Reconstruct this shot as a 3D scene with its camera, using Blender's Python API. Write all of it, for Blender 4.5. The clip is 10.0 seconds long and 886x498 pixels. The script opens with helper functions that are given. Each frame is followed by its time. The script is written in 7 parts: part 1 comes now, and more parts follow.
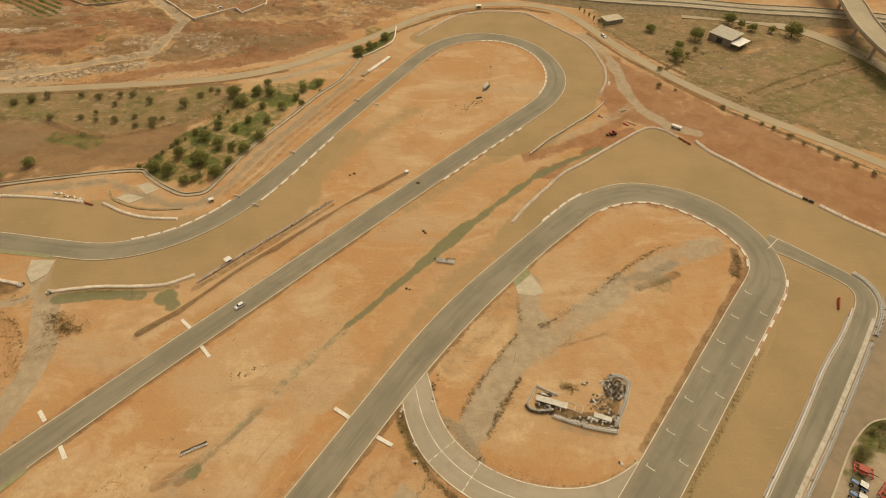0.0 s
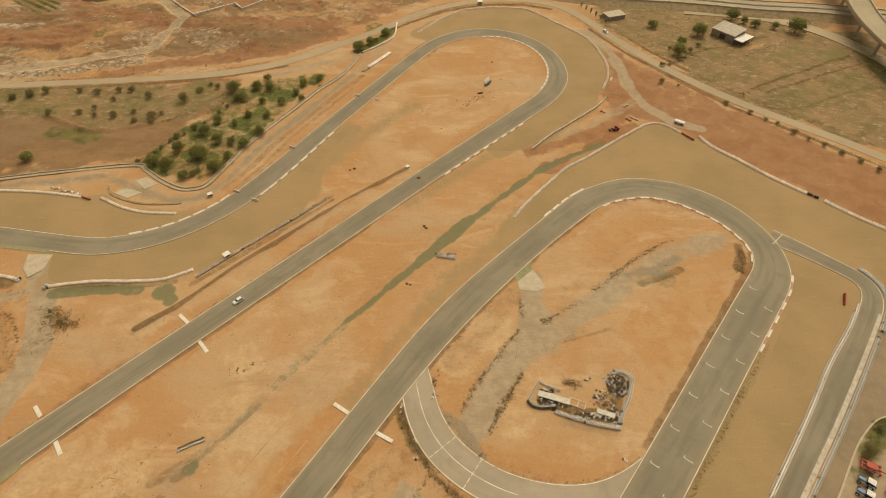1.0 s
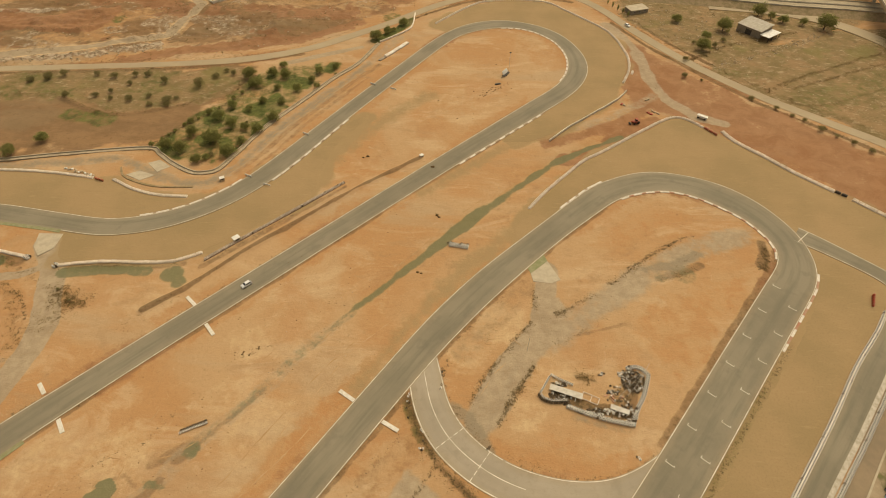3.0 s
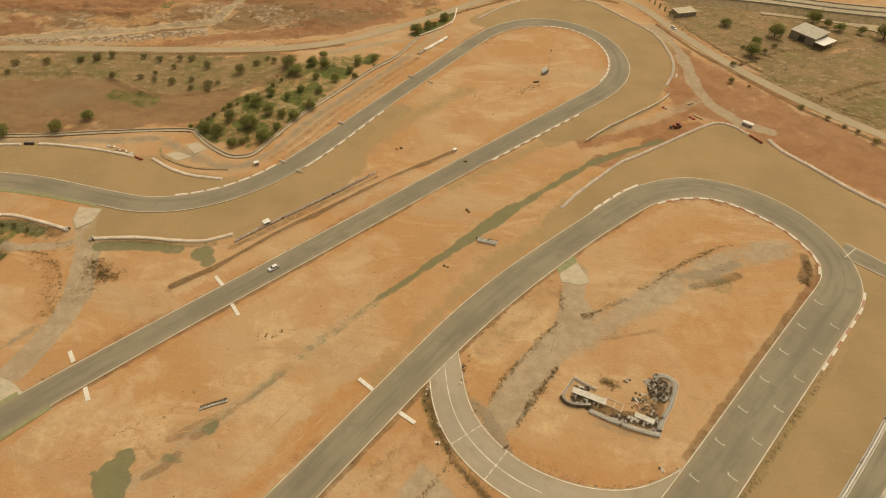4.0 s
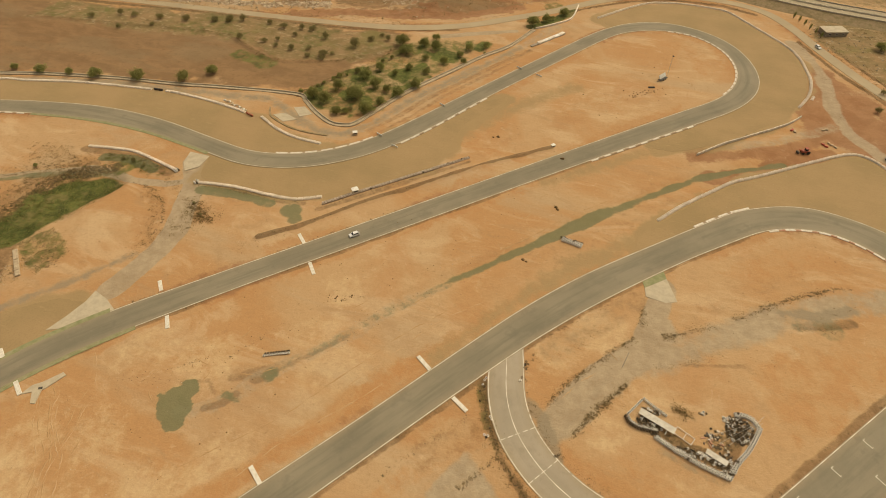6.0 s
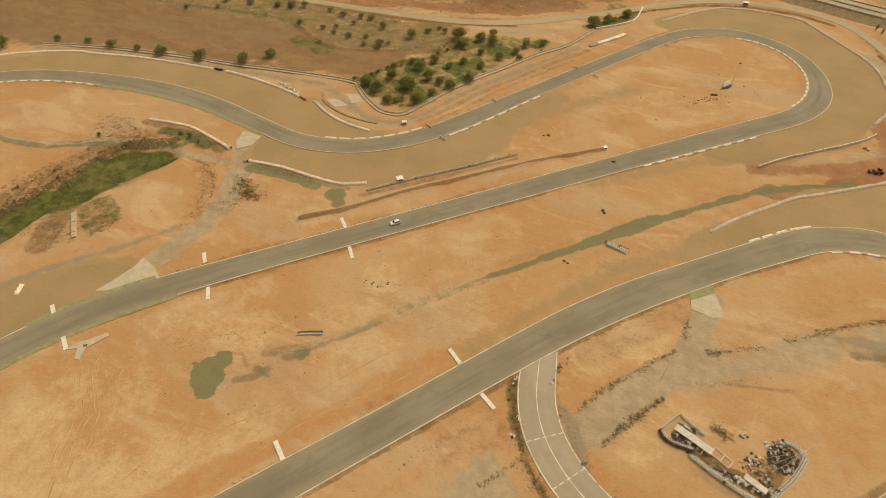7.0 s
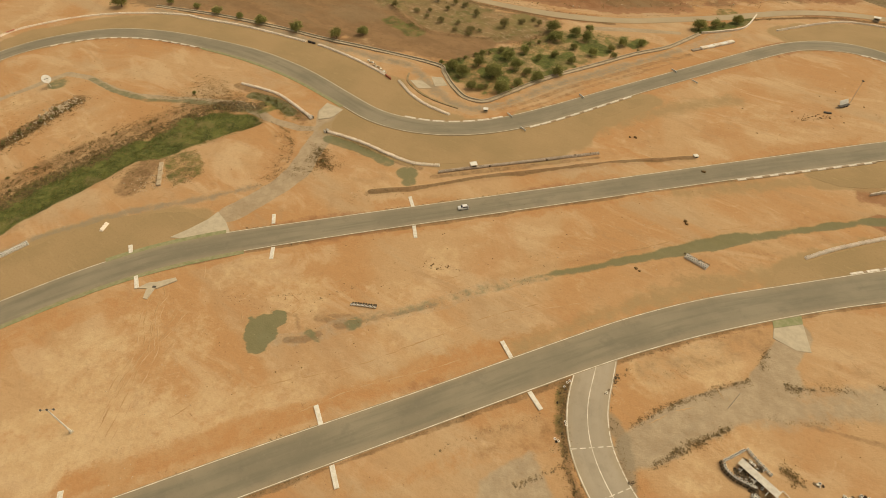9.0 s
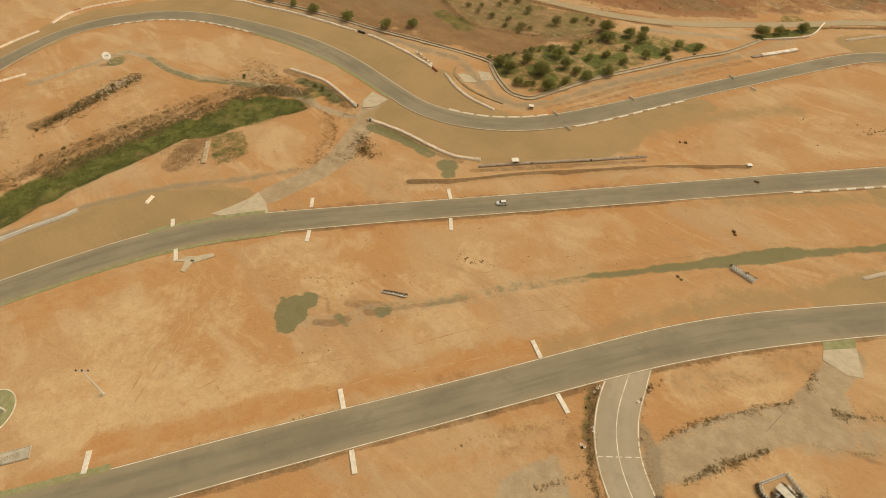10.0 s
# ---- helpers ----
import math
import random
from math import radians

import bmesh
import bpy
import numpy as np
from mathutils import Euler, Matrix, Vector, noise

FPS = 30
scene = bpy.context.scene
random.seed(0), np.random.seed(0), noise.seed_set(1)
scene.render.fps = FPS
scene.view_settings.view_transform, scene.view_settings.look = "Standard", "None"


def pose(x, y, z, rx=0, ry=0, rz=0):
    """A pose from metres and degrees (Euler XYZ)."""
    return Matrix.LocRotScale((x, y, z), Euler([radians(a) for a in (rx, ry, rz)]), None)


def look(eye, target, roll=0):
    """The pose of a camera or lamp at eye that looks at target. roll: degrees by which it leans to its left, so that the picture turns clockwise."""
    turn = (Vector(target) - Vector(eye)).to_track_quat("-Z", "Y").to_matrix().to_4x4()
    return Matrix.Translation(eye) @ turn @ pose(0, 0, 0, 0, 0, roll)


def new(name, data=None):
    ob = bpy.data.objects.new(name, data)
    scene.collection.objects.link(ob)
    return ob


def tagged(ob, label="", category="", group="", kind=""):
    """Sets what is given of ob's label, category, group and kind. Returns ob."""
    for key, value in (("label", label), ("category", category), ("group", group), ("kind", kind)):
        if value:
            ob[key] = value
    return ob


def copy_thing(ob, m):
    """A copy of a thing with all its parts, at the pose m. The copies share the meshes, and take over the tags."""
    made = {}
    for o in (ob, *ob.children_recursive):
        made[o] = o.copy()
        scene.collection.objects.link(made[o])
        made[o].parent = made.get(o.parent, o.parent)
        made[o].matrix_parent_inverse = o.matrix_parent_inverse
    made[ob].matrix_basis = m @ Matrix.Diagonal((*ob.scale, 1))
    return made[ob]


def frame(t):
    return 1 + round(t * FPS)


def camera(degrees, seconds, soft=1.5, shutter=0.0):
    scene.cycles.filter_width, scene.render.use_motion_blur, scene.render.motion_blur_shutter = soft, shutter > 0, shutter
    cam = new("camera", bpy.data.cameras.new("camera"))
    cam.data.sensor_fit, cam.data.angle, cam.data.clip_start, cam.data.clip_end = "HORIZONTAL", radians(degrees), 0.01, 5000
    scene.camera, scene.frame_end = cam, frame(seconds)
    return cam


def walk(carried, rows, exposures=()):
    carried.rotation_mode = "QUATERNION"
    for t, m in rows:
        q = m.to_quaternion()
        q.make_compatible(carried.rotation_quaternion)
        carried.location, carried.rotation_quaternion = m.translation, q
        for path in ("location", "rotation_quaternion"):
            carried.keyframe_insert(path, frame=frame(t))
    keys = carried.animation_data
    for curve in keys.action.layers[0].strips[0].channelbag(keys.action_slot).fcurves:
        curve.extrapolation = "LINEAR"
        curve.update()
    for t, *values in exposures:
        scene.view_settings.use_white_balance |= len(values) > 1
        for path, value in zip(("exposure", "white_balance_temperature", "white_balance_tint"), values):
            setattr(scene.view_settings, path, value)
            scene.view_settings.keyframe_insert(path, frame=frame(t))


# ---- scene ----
# ---------------------------------------------------------------- camera
cam = camera(78.9, 10.0, 0.9)
ROWS = [
    (0, pose(0.00, 0.00, 165.00, 43.34, 0, 0.00)),
    (0.5, pose(-0.10, 0.01, 163.39, 43.36, 0, 0.00)),
    (1, pose(-0.14, 0.04, 161.73, 43.38, 0, 0.09)),
    (1.5, pose(-0.15, 0.05, 160.02, 43.38, 0, 0.12)),
    (2, pose(-0.11, 0.06, 158.35, 43.41, 0, 0.26)),
    (2.5, pose(0.04, 0.00, 156.68, 43.45, 0, 0.82)),
    (4, pose(0.73, -0.27, 151.46, 43.57, 0, 6.60)),
    (4.5, pose(1.00, -0.34, 149.67, 43.62, 0, 9.41)),
    (5, pose(1.28, -0.39, 147.89, 43.65, 0, 12.53)),
    (5.5, pose(1.53, -0.39, 146.09, 43.67, 0, 15.81)),
    (7, pose(2.07, -0.37, 140.87, 43.68, 0, 25.43)),
    (7.5, pose(2.21, -0.28, 139.16, 43.67, 0, 27.94)),
    (8, pose(2.32, -0.14, 137.44, 43.65, 0, 30.26)),
    (8.5, pose(2.42, -0.00, 135.69, 43.65, 0, 32.49)),
    (9, pose(2.51, 0.04, 133.90, 43.70, 0, 35.50)),
    (9.5, pose(2.61, 0.01, 132.07, 43.73, 0, 38.39)),
    (10, pose(2.67, -0.01, 130.24, 43.79, 0, 40.90)),
]
walk(cam, ROWS, [(0.0, -0.25, 8620, 6), (10.0, -0.25, 8620, 6)])

# ---------------------------------------------------------------- sky and sun (hazy, bright overcast)
SUN_TURN, SUN_HEIGHT = 28, 52
world = bpy.data.worlds.new("sky")
scene.world = world
world.use_nodes = True
sky = world.node_tree.nodes.new("ShaderNodeTexSky")
sky.sky_type, sky.sun_disc = "NISHITA", False
sky.sun_elevation, sky.sun_rotation = radians(SUN_HEIGHT), radians(SUN_TURN)
sky.air_density, sky.dust_density, sky.ozone_density = 1.0, 6.0, 0.5
back = world.node_tree.nodes["Background"]
back.inputs["Strength"].default_value = 0.15
haze = world.node_tree.nodes.new("ShaderNodeHueSaturation")
haze.inputs["Saturation"].default_value = 0.35
world.node_tree.links.new(sky.outputs[0], haze.inputs["Color"])
world.node_tree.links.new(haze.outputs[0], back.inputs[0])
sun = new("sun", bpy.data.lights.new("sun", "SUN"))
sun.data.energy, sun.data.angle, sun.data.color = 1.0, radians(60), (1.0, 0.89, 0.74)
sa, se = radians(SUN_TURN), radians(SUN_HEIGHT)
sun.matrix_world = look((200 * math.sin(sa) * math.cos(se), 200 * math.cos(sa) * math.cos(se), 200 * math.sin(se)), (0, 0, 0))


# ---------------------------------------------------------------- materials
class Nodes:
    """Short hand for a node material."""

    def __init__(self, name, rough=0.9, metal=0.0, spec=0.3):
        self.m = bpy.data.materials.new(name)
        self.m.use_nodes = True
        self.t = self.m.node_tree
        self.p = self.t.nodes["Principled BSDF"]
        self.p.inputs["Roughness"].default_value = rough
        self.p.inputs["Metallic"].default_value = metal
        self.p.inputs["Specular IOR Level"].default_value = spec
        self.geo = self.t.nodes.new("ShaderNodeNewGeometry")

    def link(self, a, b):
        self.t.links.new(a, b)

    def put(self, socket, v):
        if isinstance(v, bpy.types.NodeSocket):
            self.link(v, socket)
        elif isinstance(v, tuple) and len(v) == 3 and socket.type == "RGBA":
            socket.default_value = (*v, 1)
        else:
            socket.default_value = v

    def noise(self, scale, detail=3.0, rough=0.55, where=None, stretch=None, warp=0.0):
        n = self.t.nodes.new("ShaderNodeTexNoise")
        n.inputs["Scale"].default_value = scale
        n.inputs["Detail"].default_value = detail
        n.inputs["Roughness"].default_value = rough
        n.inputs["Distortion"].default_value = warp
        src = where or self.geo.outputs["Position"]
        if stretch:
            mp = self.t.nodes.new("ShaderNodeMapping")
            mp.inputs["Rotation"].default_value = (0, 0, radians(stretch[0]))
            mp.inputs["Scale"].default_value = (stretch[1], stretch[2], 1)
            self.link(src, mp.inputs["Vector"])
            src = mp.outputs[0]
        self.link(src, n.inputs["Vector"])
        return n.outputs["Fac"]

    def step(self, v, lo, hi, a=0.0, b=1.0):
        r = self.t.nodes.new("ShaderNodeMapRange")
        r.interpolation_type = "SMOOTHSTEP"
        self.put(r.inputs["Value"], v)
        for key, x in (("From Min", lo), ("From Max", hi), ("To Min", a), ("To Max", b)):
            r.inputs[key].default_value = x
        return r.outputs[0]

    def math(self, op, a, b=0.0):
        n = self.t.nodes.new("ShaderNodeMath")
        n.operation = op
        self.put(n.inputs[0], a)
        self.put(n.inputs[1], b)
        return n.outputs[0]

    def mix(self, f, a, b, kind="MIX"):
        n = self.t.nodes.new("ShaderNodeMix")
        n.data_type, n.blend_type = "RGBA", kind
        self.put(n.inputs["Factor"], f)
        self.put(n.inputs["A"], a)
        self.put(n.inputs["B"], b)
        return n.outputs["Result"]

    def attribute(self, name):
        n = self.t.nodes.new("ShaderNodeAttribute")
        n.attribute_name = name
        s = self.t.nodes.new("ShaderNodeSeparateColor")
        self.link(n.outputs["Color"], s.inputs[0])
        return [*s.outputs[:3], n.outputs["Alpha"]]

    def chance(self):
        n = self.t.nodes.new("ShaderNodeObjectInfo")
        return n.outputs["Random"]

    def island(self):
        return self.geo.outputs["Random Per Island"]

    def finish(self, colour, bump=None, strength=0.3, distance=0.1):
        self.put(self.p.inputs["Base Color"], colour)
        if bump is not None:
            b = self.t.nodes.new("ShaderNodeBump")
            b.inputs["Strength"].default_value = strength
            b.inputs["Distance"].default_value = distance
            self.link(bump, b.inputs["Height"])
            self.link(b.outputs[0], self.p.inputs["Normal"])
        return self.m


def ground_material():
    n = Nodes("soil", 0.95, spec=0.12)
    mid, fine = n.noise(0.06, 6, 0.65), n.noise(0.9, 5, 0.7)
    tan, orange, pale = (0.475, 0.302, 0.16), (0.445, 0.245, 0.112), (0.55, 0.385, 0.228)
    c = n.mix(n.step(n.noise(0.014, 5, 0.6, warp=0.8), 0.42, 0.6), tan, orange)
    c = n.mix(n.step(n.noise(0.045, 6, 0.62, stretch=(44, 0.5, 1.3), warp=1.2), 0.5, 0.64, 0, 0.6), c, pale)
    c = n.mix(n.step(n.noise(0.03, 5, 0.6, warp=0.6), 0.54, 0.66, 0, 0.6), c, (0.43, 0.23, 0.105))
    c = n.mix(n.step(n.noise(0.025, 5, 0.6, stretch=(47, 0.4, 1.3), warp=0.5), 0.52, 0.66, 0, 0.6), c, (0.44, 0.315, 0.19))
    c = n.mix(n.step(n.noise(0.08, 6, 0.66, stretch=(52, 0.45, 1.3), warp=1.6), 0.55, 0.67, 0, 0.45), c, (0.39, 0.245, 0.132))
    patch = n.step(n.noise(0.028, 3, warp=0.5), 0.46, 0.6)
    sweep = n.noise(0.42, 5, 0.65, stretch=(48, 0.2, 1.1), warp=0.7)
    c = n.mix(n.math("MULTIPLY", n.step(sweep, 0.56, 0.66, 0, 0.16), patch), c, (0.56, 0.395, 0.235))
    c = n.mix(n.math("MULTIPLY", n.step(sweep, 0.43, 0.35, 0, 0.16), patch), c, (0.335, 0.195, 0.095))
    churn = n.noise(0.17, 8, 0.74, warp=1.1)
    c = n.mix(n.step(churn, 0.57, 0.68, 0, 0.42), c, (0.35, 0.205, 0.102))
    c = n.mix(n.step(churn, 0.42, 0.33, 0, 0.4), c, (0.565, 0.40, 0.24))
    a, b, e, w = (n.attribute("mask_" + key) for key in "abcd")
    rough = n.math("SUBTRACT", n.noise(0.25, 6, 0.72), 0.5)

    def soft(v, k=0.9):
        return n.step(n.math("ADD", v, n.math("MULTIPLY", rough, k)), 0.3, 0.7)

    c = n.mix(n.math("MULTIPLY", soft(e[1], 1.1), 0.8), c, n.mix(n.step(n.noise(0.13, 7, 0.7, warp=1.0), 0.4, 0.62), (0.585, 0.415, 0.24), (0.535, 0.36, 0.195)))
    c = n.mix(n.math("MULTIPLY", soft(e[2], 1.2), 0.75), c, n.mix(n.noise(0.12, 6, 0.7), (0.44, 0.205, 0.08), (0.41, 0.235, 0.11)))
    c = n.mix(n.math("MULTIPLY", soft(w[1], 1.3), 0.7), c, n.mix(n.step(n.noise(0.12, 7, 0.72, warp=0.5), 0.4, 0.62), (0.435, 0.218, 0.09), (0.475, 0.285, 0.14)))
    earth = n.mix(n.step(n.noise(0.08, 6, 0.7, stretch=(20, 0.6, 1.4), warp=0.6), 0.38, 0.64), (0.195, 0.115, 0.058), (0.26, 0.153, 0.078))
    earth = n.mix(n.step(n.noise(0.03, 4, 0.6, stretch=(10, 0.5, 1.6)), 0.5, 0.62, 0, 0.6), earth, (0.215, 0.15, 0.085))
    earth = n.mix(n.step(n.noise(0.35, 6, 0.8), 0.52, 0.66, 0, 0.7), earth, (0.15, 0.092, 0.045))
    earth = n.mix(n.step(n.noise(0.45, 6, 0.8), 0.58, 0.68, 0, 0.5), earth, (0.32, 0.215, 0.125))
    c = n.mix(n.math("MULTIPLY", soft(e[0], 0.8), 0.9), c, earth)
    gravel = n.mix(n.noise(0.06, 4), (0.315, 0.22, 0.112), (0.37, 0.25, 0.13))
    c = n.mix(n.math("MULTIPLY", soft(a[0], 0.7), 0.9), c, gravel)
    rock = n.mix(n.step(n.noise(0.35, 5, 0.7), 0.4, 0.65), (0.26, 0.175, 0.105), (0.52, 0.42, 0.30))
    c = n.mix(soft(b[0], 1.4), c, rock)
    red = n.mix(n.step(n.noise(0.1, 7, 0.72, warp=0.8), 0.38, 0.64), (0.325, 0.165, 0.085), (0.26, 0.122, 0.06))
    red = n.mix(n.step(n.noise(0.3, 7, 0.8, warp=0.5), 0.58, 0.7, 0, 0.5), red, (0.43, 0.29, 0.18))
    c = n.mix(n.math("MULTIPLY", soft(b[1], 1.2), 0.85), c, red)
    dry = n.mix(n.step(n.noise(0.10, 5, 0.7), 0.38, 0.62), (0.20, 0.145, 0.066), (0.27, 0.18, 0.092))
    dry = n.mix(n.step(n.noise(0.45, 5, 0.7), 0.55, 0.75, 0, 0.5), dry, (0.16, 0.145, 0.055))
    dry = n.mix(n.step(n.noise(0.045, 5, 0.6), 0.5, 0.65, 0, 0.8), dry, (0.31, 0.195, 0.10))
    dry = n.mix(n.step(n.noise(0.22, 7, 0.82, stretch=(30, 0.7, 1.2)), 0.52, 0.62, 0, 0.8), dry, (0.40, 0.30, 0.185))
    dry = n.mix(n.step(n.noise(0.19, 7, 0.82, stretch=(70, 0.7, 1.2)), 0.54, 0.64, 0, 0.75), dry, (0.135, 0.10, 0.046))
    dry = n.mix(n.step(n.noise(0.03, 4, 0.6), 0.56, 0.66, 0, 0.55), dry, (0.18, 0.16, 0.055))
    c = n.mix(soft(b[2], 1.0), c, dry)
    grey = n.mix(n.step(n.noise(0.3, 6, 0.7), 0.35, 0.65), (0.35, 0.27, 0.18), (0.425, 0.335, 0.225))
    grey = n.mix(n.step(n.noise(0.09, 5, 0.6, stretch=(60, 0.5, 1.4)), 0.5, 0.64, 0, 0.5), grey, (0.30, 0.225, 0.145))
    c = n.mix(n.math("MULTIPLY", soft(a[2], 0.8), 0.92), c, grey)
    grass = n.mix(n.step(n.noise(0.11, 6, 0.7, warp=0.6), 0.4, 0.62), (0.062, 0.078, 0.022), (0.135, 0.145, 0.042))
    grass = n.mix(n.step(n.noise(0.5, 6, 0.75), 0.45, 0.68, 0, 0.6), grass, (0.18, 0.18, 0.062))
    grass = n.mix(n.step(n.noise(0.16, 6, 0.7, stretch=(60, 0.4, 1.2)), 0.56, 0.68, 0, 0.6), grass, (0.045, 0.055, 0.018))
    grass = n.mix(n.step(n.noise(0.07, 5, 0.65), 0.52, 0.68, 0, 0.6), grass, (0.27, 0.20, 0.095))
    c = n.mix(soft(a[1], 1.0), c, grass)
    c = n.mix(n.step(fine, 0.45, 0.78, 0.0, 0.3), c, (0.29, 0.168, 0.082))
    grit = n.noise(2.6, 3, 0.6)
    c = n.mix(n.step(grit, 0.64, 0.78, 0, 0.3), c, (0.22, 0.13, 0.07))
    c = n.mix(n.step(n.noise(0.4, 6, 0.8, warp=0.4), 0.63, 0.69, 0, 0.65), c, (0.17, 0.10, 0.05))
    c = n.mix(n.math("MULTIPLY", soft(a[0], 0.6), 0.75), c, gravel)
    silt = n.mix(n.noise(0.35, 4), (0.142, 0.148, 0.076), (0.188, 0.178, 0.095))
    c = n.mix(n.math("MULTIPLY", soft(a[3], 0.95), 0.88), c, silt)
    # damp soil tone, also used for the shadow painted beside the pen
    wet_shade = n.mix(n.noise(0.2, 5, 0.7), (0.235, 0.19, 0.13), (0.30, 0.235, 0.155))
    c = n.mix(n.math("MULTIPLY", soft(w[2], 0.9), 0.8), c, wet_shade)
    # dead litter tone, which also colours the painted shade along road edges
    litter_shade = n.mix(n.step(n.noise(0.7, 6, 0.8), 0.4, 0.62), (0.075, 0.055, 0.027), (0.19, 0.125, 0.06))
    tuft = n.math("MULTIPLY", n.math("SUBTRACT", n.noise(0.85, 6, 0.78, warp=0.4), 0.5), 3.2)
    c = n.mix(n.step(n.math("ADD", w[0], tuft), 0.55, 0.95, 0, 0.9), c, litter_shade)
    h = n.math("ADD", n.math("MULTIPLY", mid, 1.5), n.math("ADD", fine, n.math("MULTIPLY", grit, 0.5)))
    return n.finish(c, h, 0.38, 0.4)


def gravel_material():
    n = Nodes("trap_gravel", 0.95, spec=0.12)
    c = n.mix(n.step(n.noise(0.035, 4), 0.35, 0.65), (0.31, 0.216, 0.11), (0.37, 0.249, 0.13))
    c = n.mix(n.step(n.noise(0.2, 5, 0.6, stretch=(40, 0.3, 1.5)), 0.5, 0.8, 0, 0.35), c, (0.28, 0.2, 0.1))
    c = n.mix(n.step(n.noise(1.5, 4, 0.7), 0.45, 0.75, 0, 0.4), c, (0.23, 0.162, 0.082))
    c = n.mix(n.step(n.noise(0.5, 5, 0.7, stretch=(44, 0.3, 1.5)), 0.55, 0.7, 0, 0.35), c, (0.43, 0.30, 0.165))
    return n.finish(c, n.noise(2.5, 4, 0.7), 0.4, 0.15)


def asphalt_material(name, light=1.0, line=0.5, dust=0.0, cool=1.0):
    n = Nodes(name, 0.85, spec=0.25)
    uv = n.t.nodes.new("ShaderNodeUVMap")
    uv.uv_map = "UVMap"
    mp = n.t.nodes.new("ShaderNodeMapping")
    mp.inputs["Scale"].default_value = (5.0, 0.03, 1)
    n.link(uv.outputs[0], mp.inputs["Vector"])
    lanes = n.noise(1.0, 4, 0.6, where=mp.outputs[0])
    sep = n.t.nodes.new("ShaderNodeSeparateXYZ")
    n.link(uv.outputs[0], sep.inputs[0])
    across = n.math("ABSOLUTE", n.math("SUBTRACT", sep.outputs[0], 0.5))
    g = light
    c = n.mix(n.step(n.noise(0.04, 4), 0.35, 0.65), (0.214 * g, 0.183 * g, 0.126 * g * cool), (0.264 * g, 0.224 * g, 0.155 * g * cool))
    c = n.mix(n.step(lanes, 0.42, 0.68, 0, line), c, (0.163 * g, 0.144 * g, 0.10 * g * cool))
    edge = n.math("ADD", across, n.math("MULTIPLY", n.math("SUBTRACT", n.noise(0.12, 6, 0.7), 0.5), 0.35))
    c = n.mix(n.step(edge, 0.26, 0.5, 0, 0.55), c, (0.33, 0.262, 0.172))
    c = n.mix(n.step(edge, 0.44, 0.52, 0, 0.5), c, (0.37, 0.25, 0.14))
    c = n.mix(n.step(n.noise(0.5, 5, 0.7), 0.5, 0.72, 0, 0.4), c, (0.26, 0.215, 0.155))
    c = n.mix(n.step(n.noise(0.12, 5, 0.65), 0.56, 0.66, 0, 0.3), c, (0.15 * g, 0.13 * g, 0.095 * g))
    c = n.mix(n.step(n.noise(3.0, 3, 0.7), 0.55, 0.75, 0, 0.3), c, (0.13 * g, 0.115 * g, 0.085 * g))
    if dust:
        c = n.mix(n.step(n.noise(0.15, 5, 0.6), 0.3, 0.7, dust * 0.6, dust), c, (0.42, 0.30, 0.17))
    return n.finish(c, n.noise(6, 3), 0.15, 0.03)


def plain(name, a, b, scale=1.5, rough=0.7, metal=0.0, spec=0.3, per_object=0.0, other=(0.1, 0.1, 0.1), bump=0.15):
    n = Nodes(name, rough, metal, spec)
    c = n.mix(n.step(n.noise(scale, 4, 0.65), 0.35, 0.68), a, b)
    if per_object:
        c = n.mix(n.math("MULTIPLY", n.chance(), per_object), c, other)
    return n.finish(c, n.noise(scale * 5, 3), bump, 0.03)


def leaf_material(name, a, b, c3, thin=0.5):
    n = Nodes(name, 0.8, spec=0.03)
    c = n.mix(n.island(), a, b)
    c = n.mix(n.step(n.noise(0.8, 3), 0.45, 0.7, 0, 0.5), c, c3)
    c = n.mix(n.math("MULTIPLY", n.chance(), 0.35), c, (0.22, 0.175, 0.07))
    n.finish(c)
    light = n.t.nodes.new("ShaderNodeBsdfTranslucent")
    n.link(c, light.inputs["Color"])
    both = n.t.nodes.new("ShaderNodeMixShader")
    both.inputs[0].default_value = thin
    n.link(n.p.outputs[0], both.inputs[1])
    n.link(light.outputs[0], both.inputs[2])
    n.link(both.outputs[0], n.t.nodes["Material Output"].inputs["Surface"])
    return n.m


M_SOIL = ground_material()
M_TRAP = gravel_material()
M_TRACK = asphalt_material("track_asphalt", 1.0, 0.6)
M_LANE = asphalt_material("pit_asphalt", 1.5, 0.25, 0.16, 1.1)
M_ROAD = asphalt_material("dusty_road", 1.5, 0.2, 0.55)
M_PAINT = plain("white_road_paint", (0.72, 0.68, 0.6), (0.58, 0.52, 0.42), 1.2, 0.7)
M_LINE = plain("worn_edge_paint", (0.74, 0.68, 0.57), (0.5, 0.43, 0.32), 0.25, 0.75)
M_FAINT = plain("faded_paint", (0.36, 0.32, 0.25), (0.48, 0.43, 0.34), 0.3, 0.8)
M_KERBW = plain("kerb_white", (0.74, 0.69, 0.6), (0.6, 0.52, 0.42), 0.9, 0.7, per_object=0.2, other=(0.5, 0.4, 0.3))
M_KERBR = plain("kerb_red", (0.42, 0.16, 0.095), (0.43, 0.25, 0.16), 0.7, 0.75, per_object=0.5, other=(0.44, 0.31, 0.21))
M_KERBF = plain("kerb_faded", (0.36, 0.25, 0.155), (0.33, 0.24, 0.16), 0.7, 0.8)
M_BANK = plain("weedy_bank", (0.34, 0.24, 0.14), (0.23, 0.175, 0.085), 0.35, 0.95, bump=0.5)
M_SHEET = plain("grey_sheet", (0.60, 0.56, 0.48), (0.48, 0.43, 0.36), 0.8, 0.7)
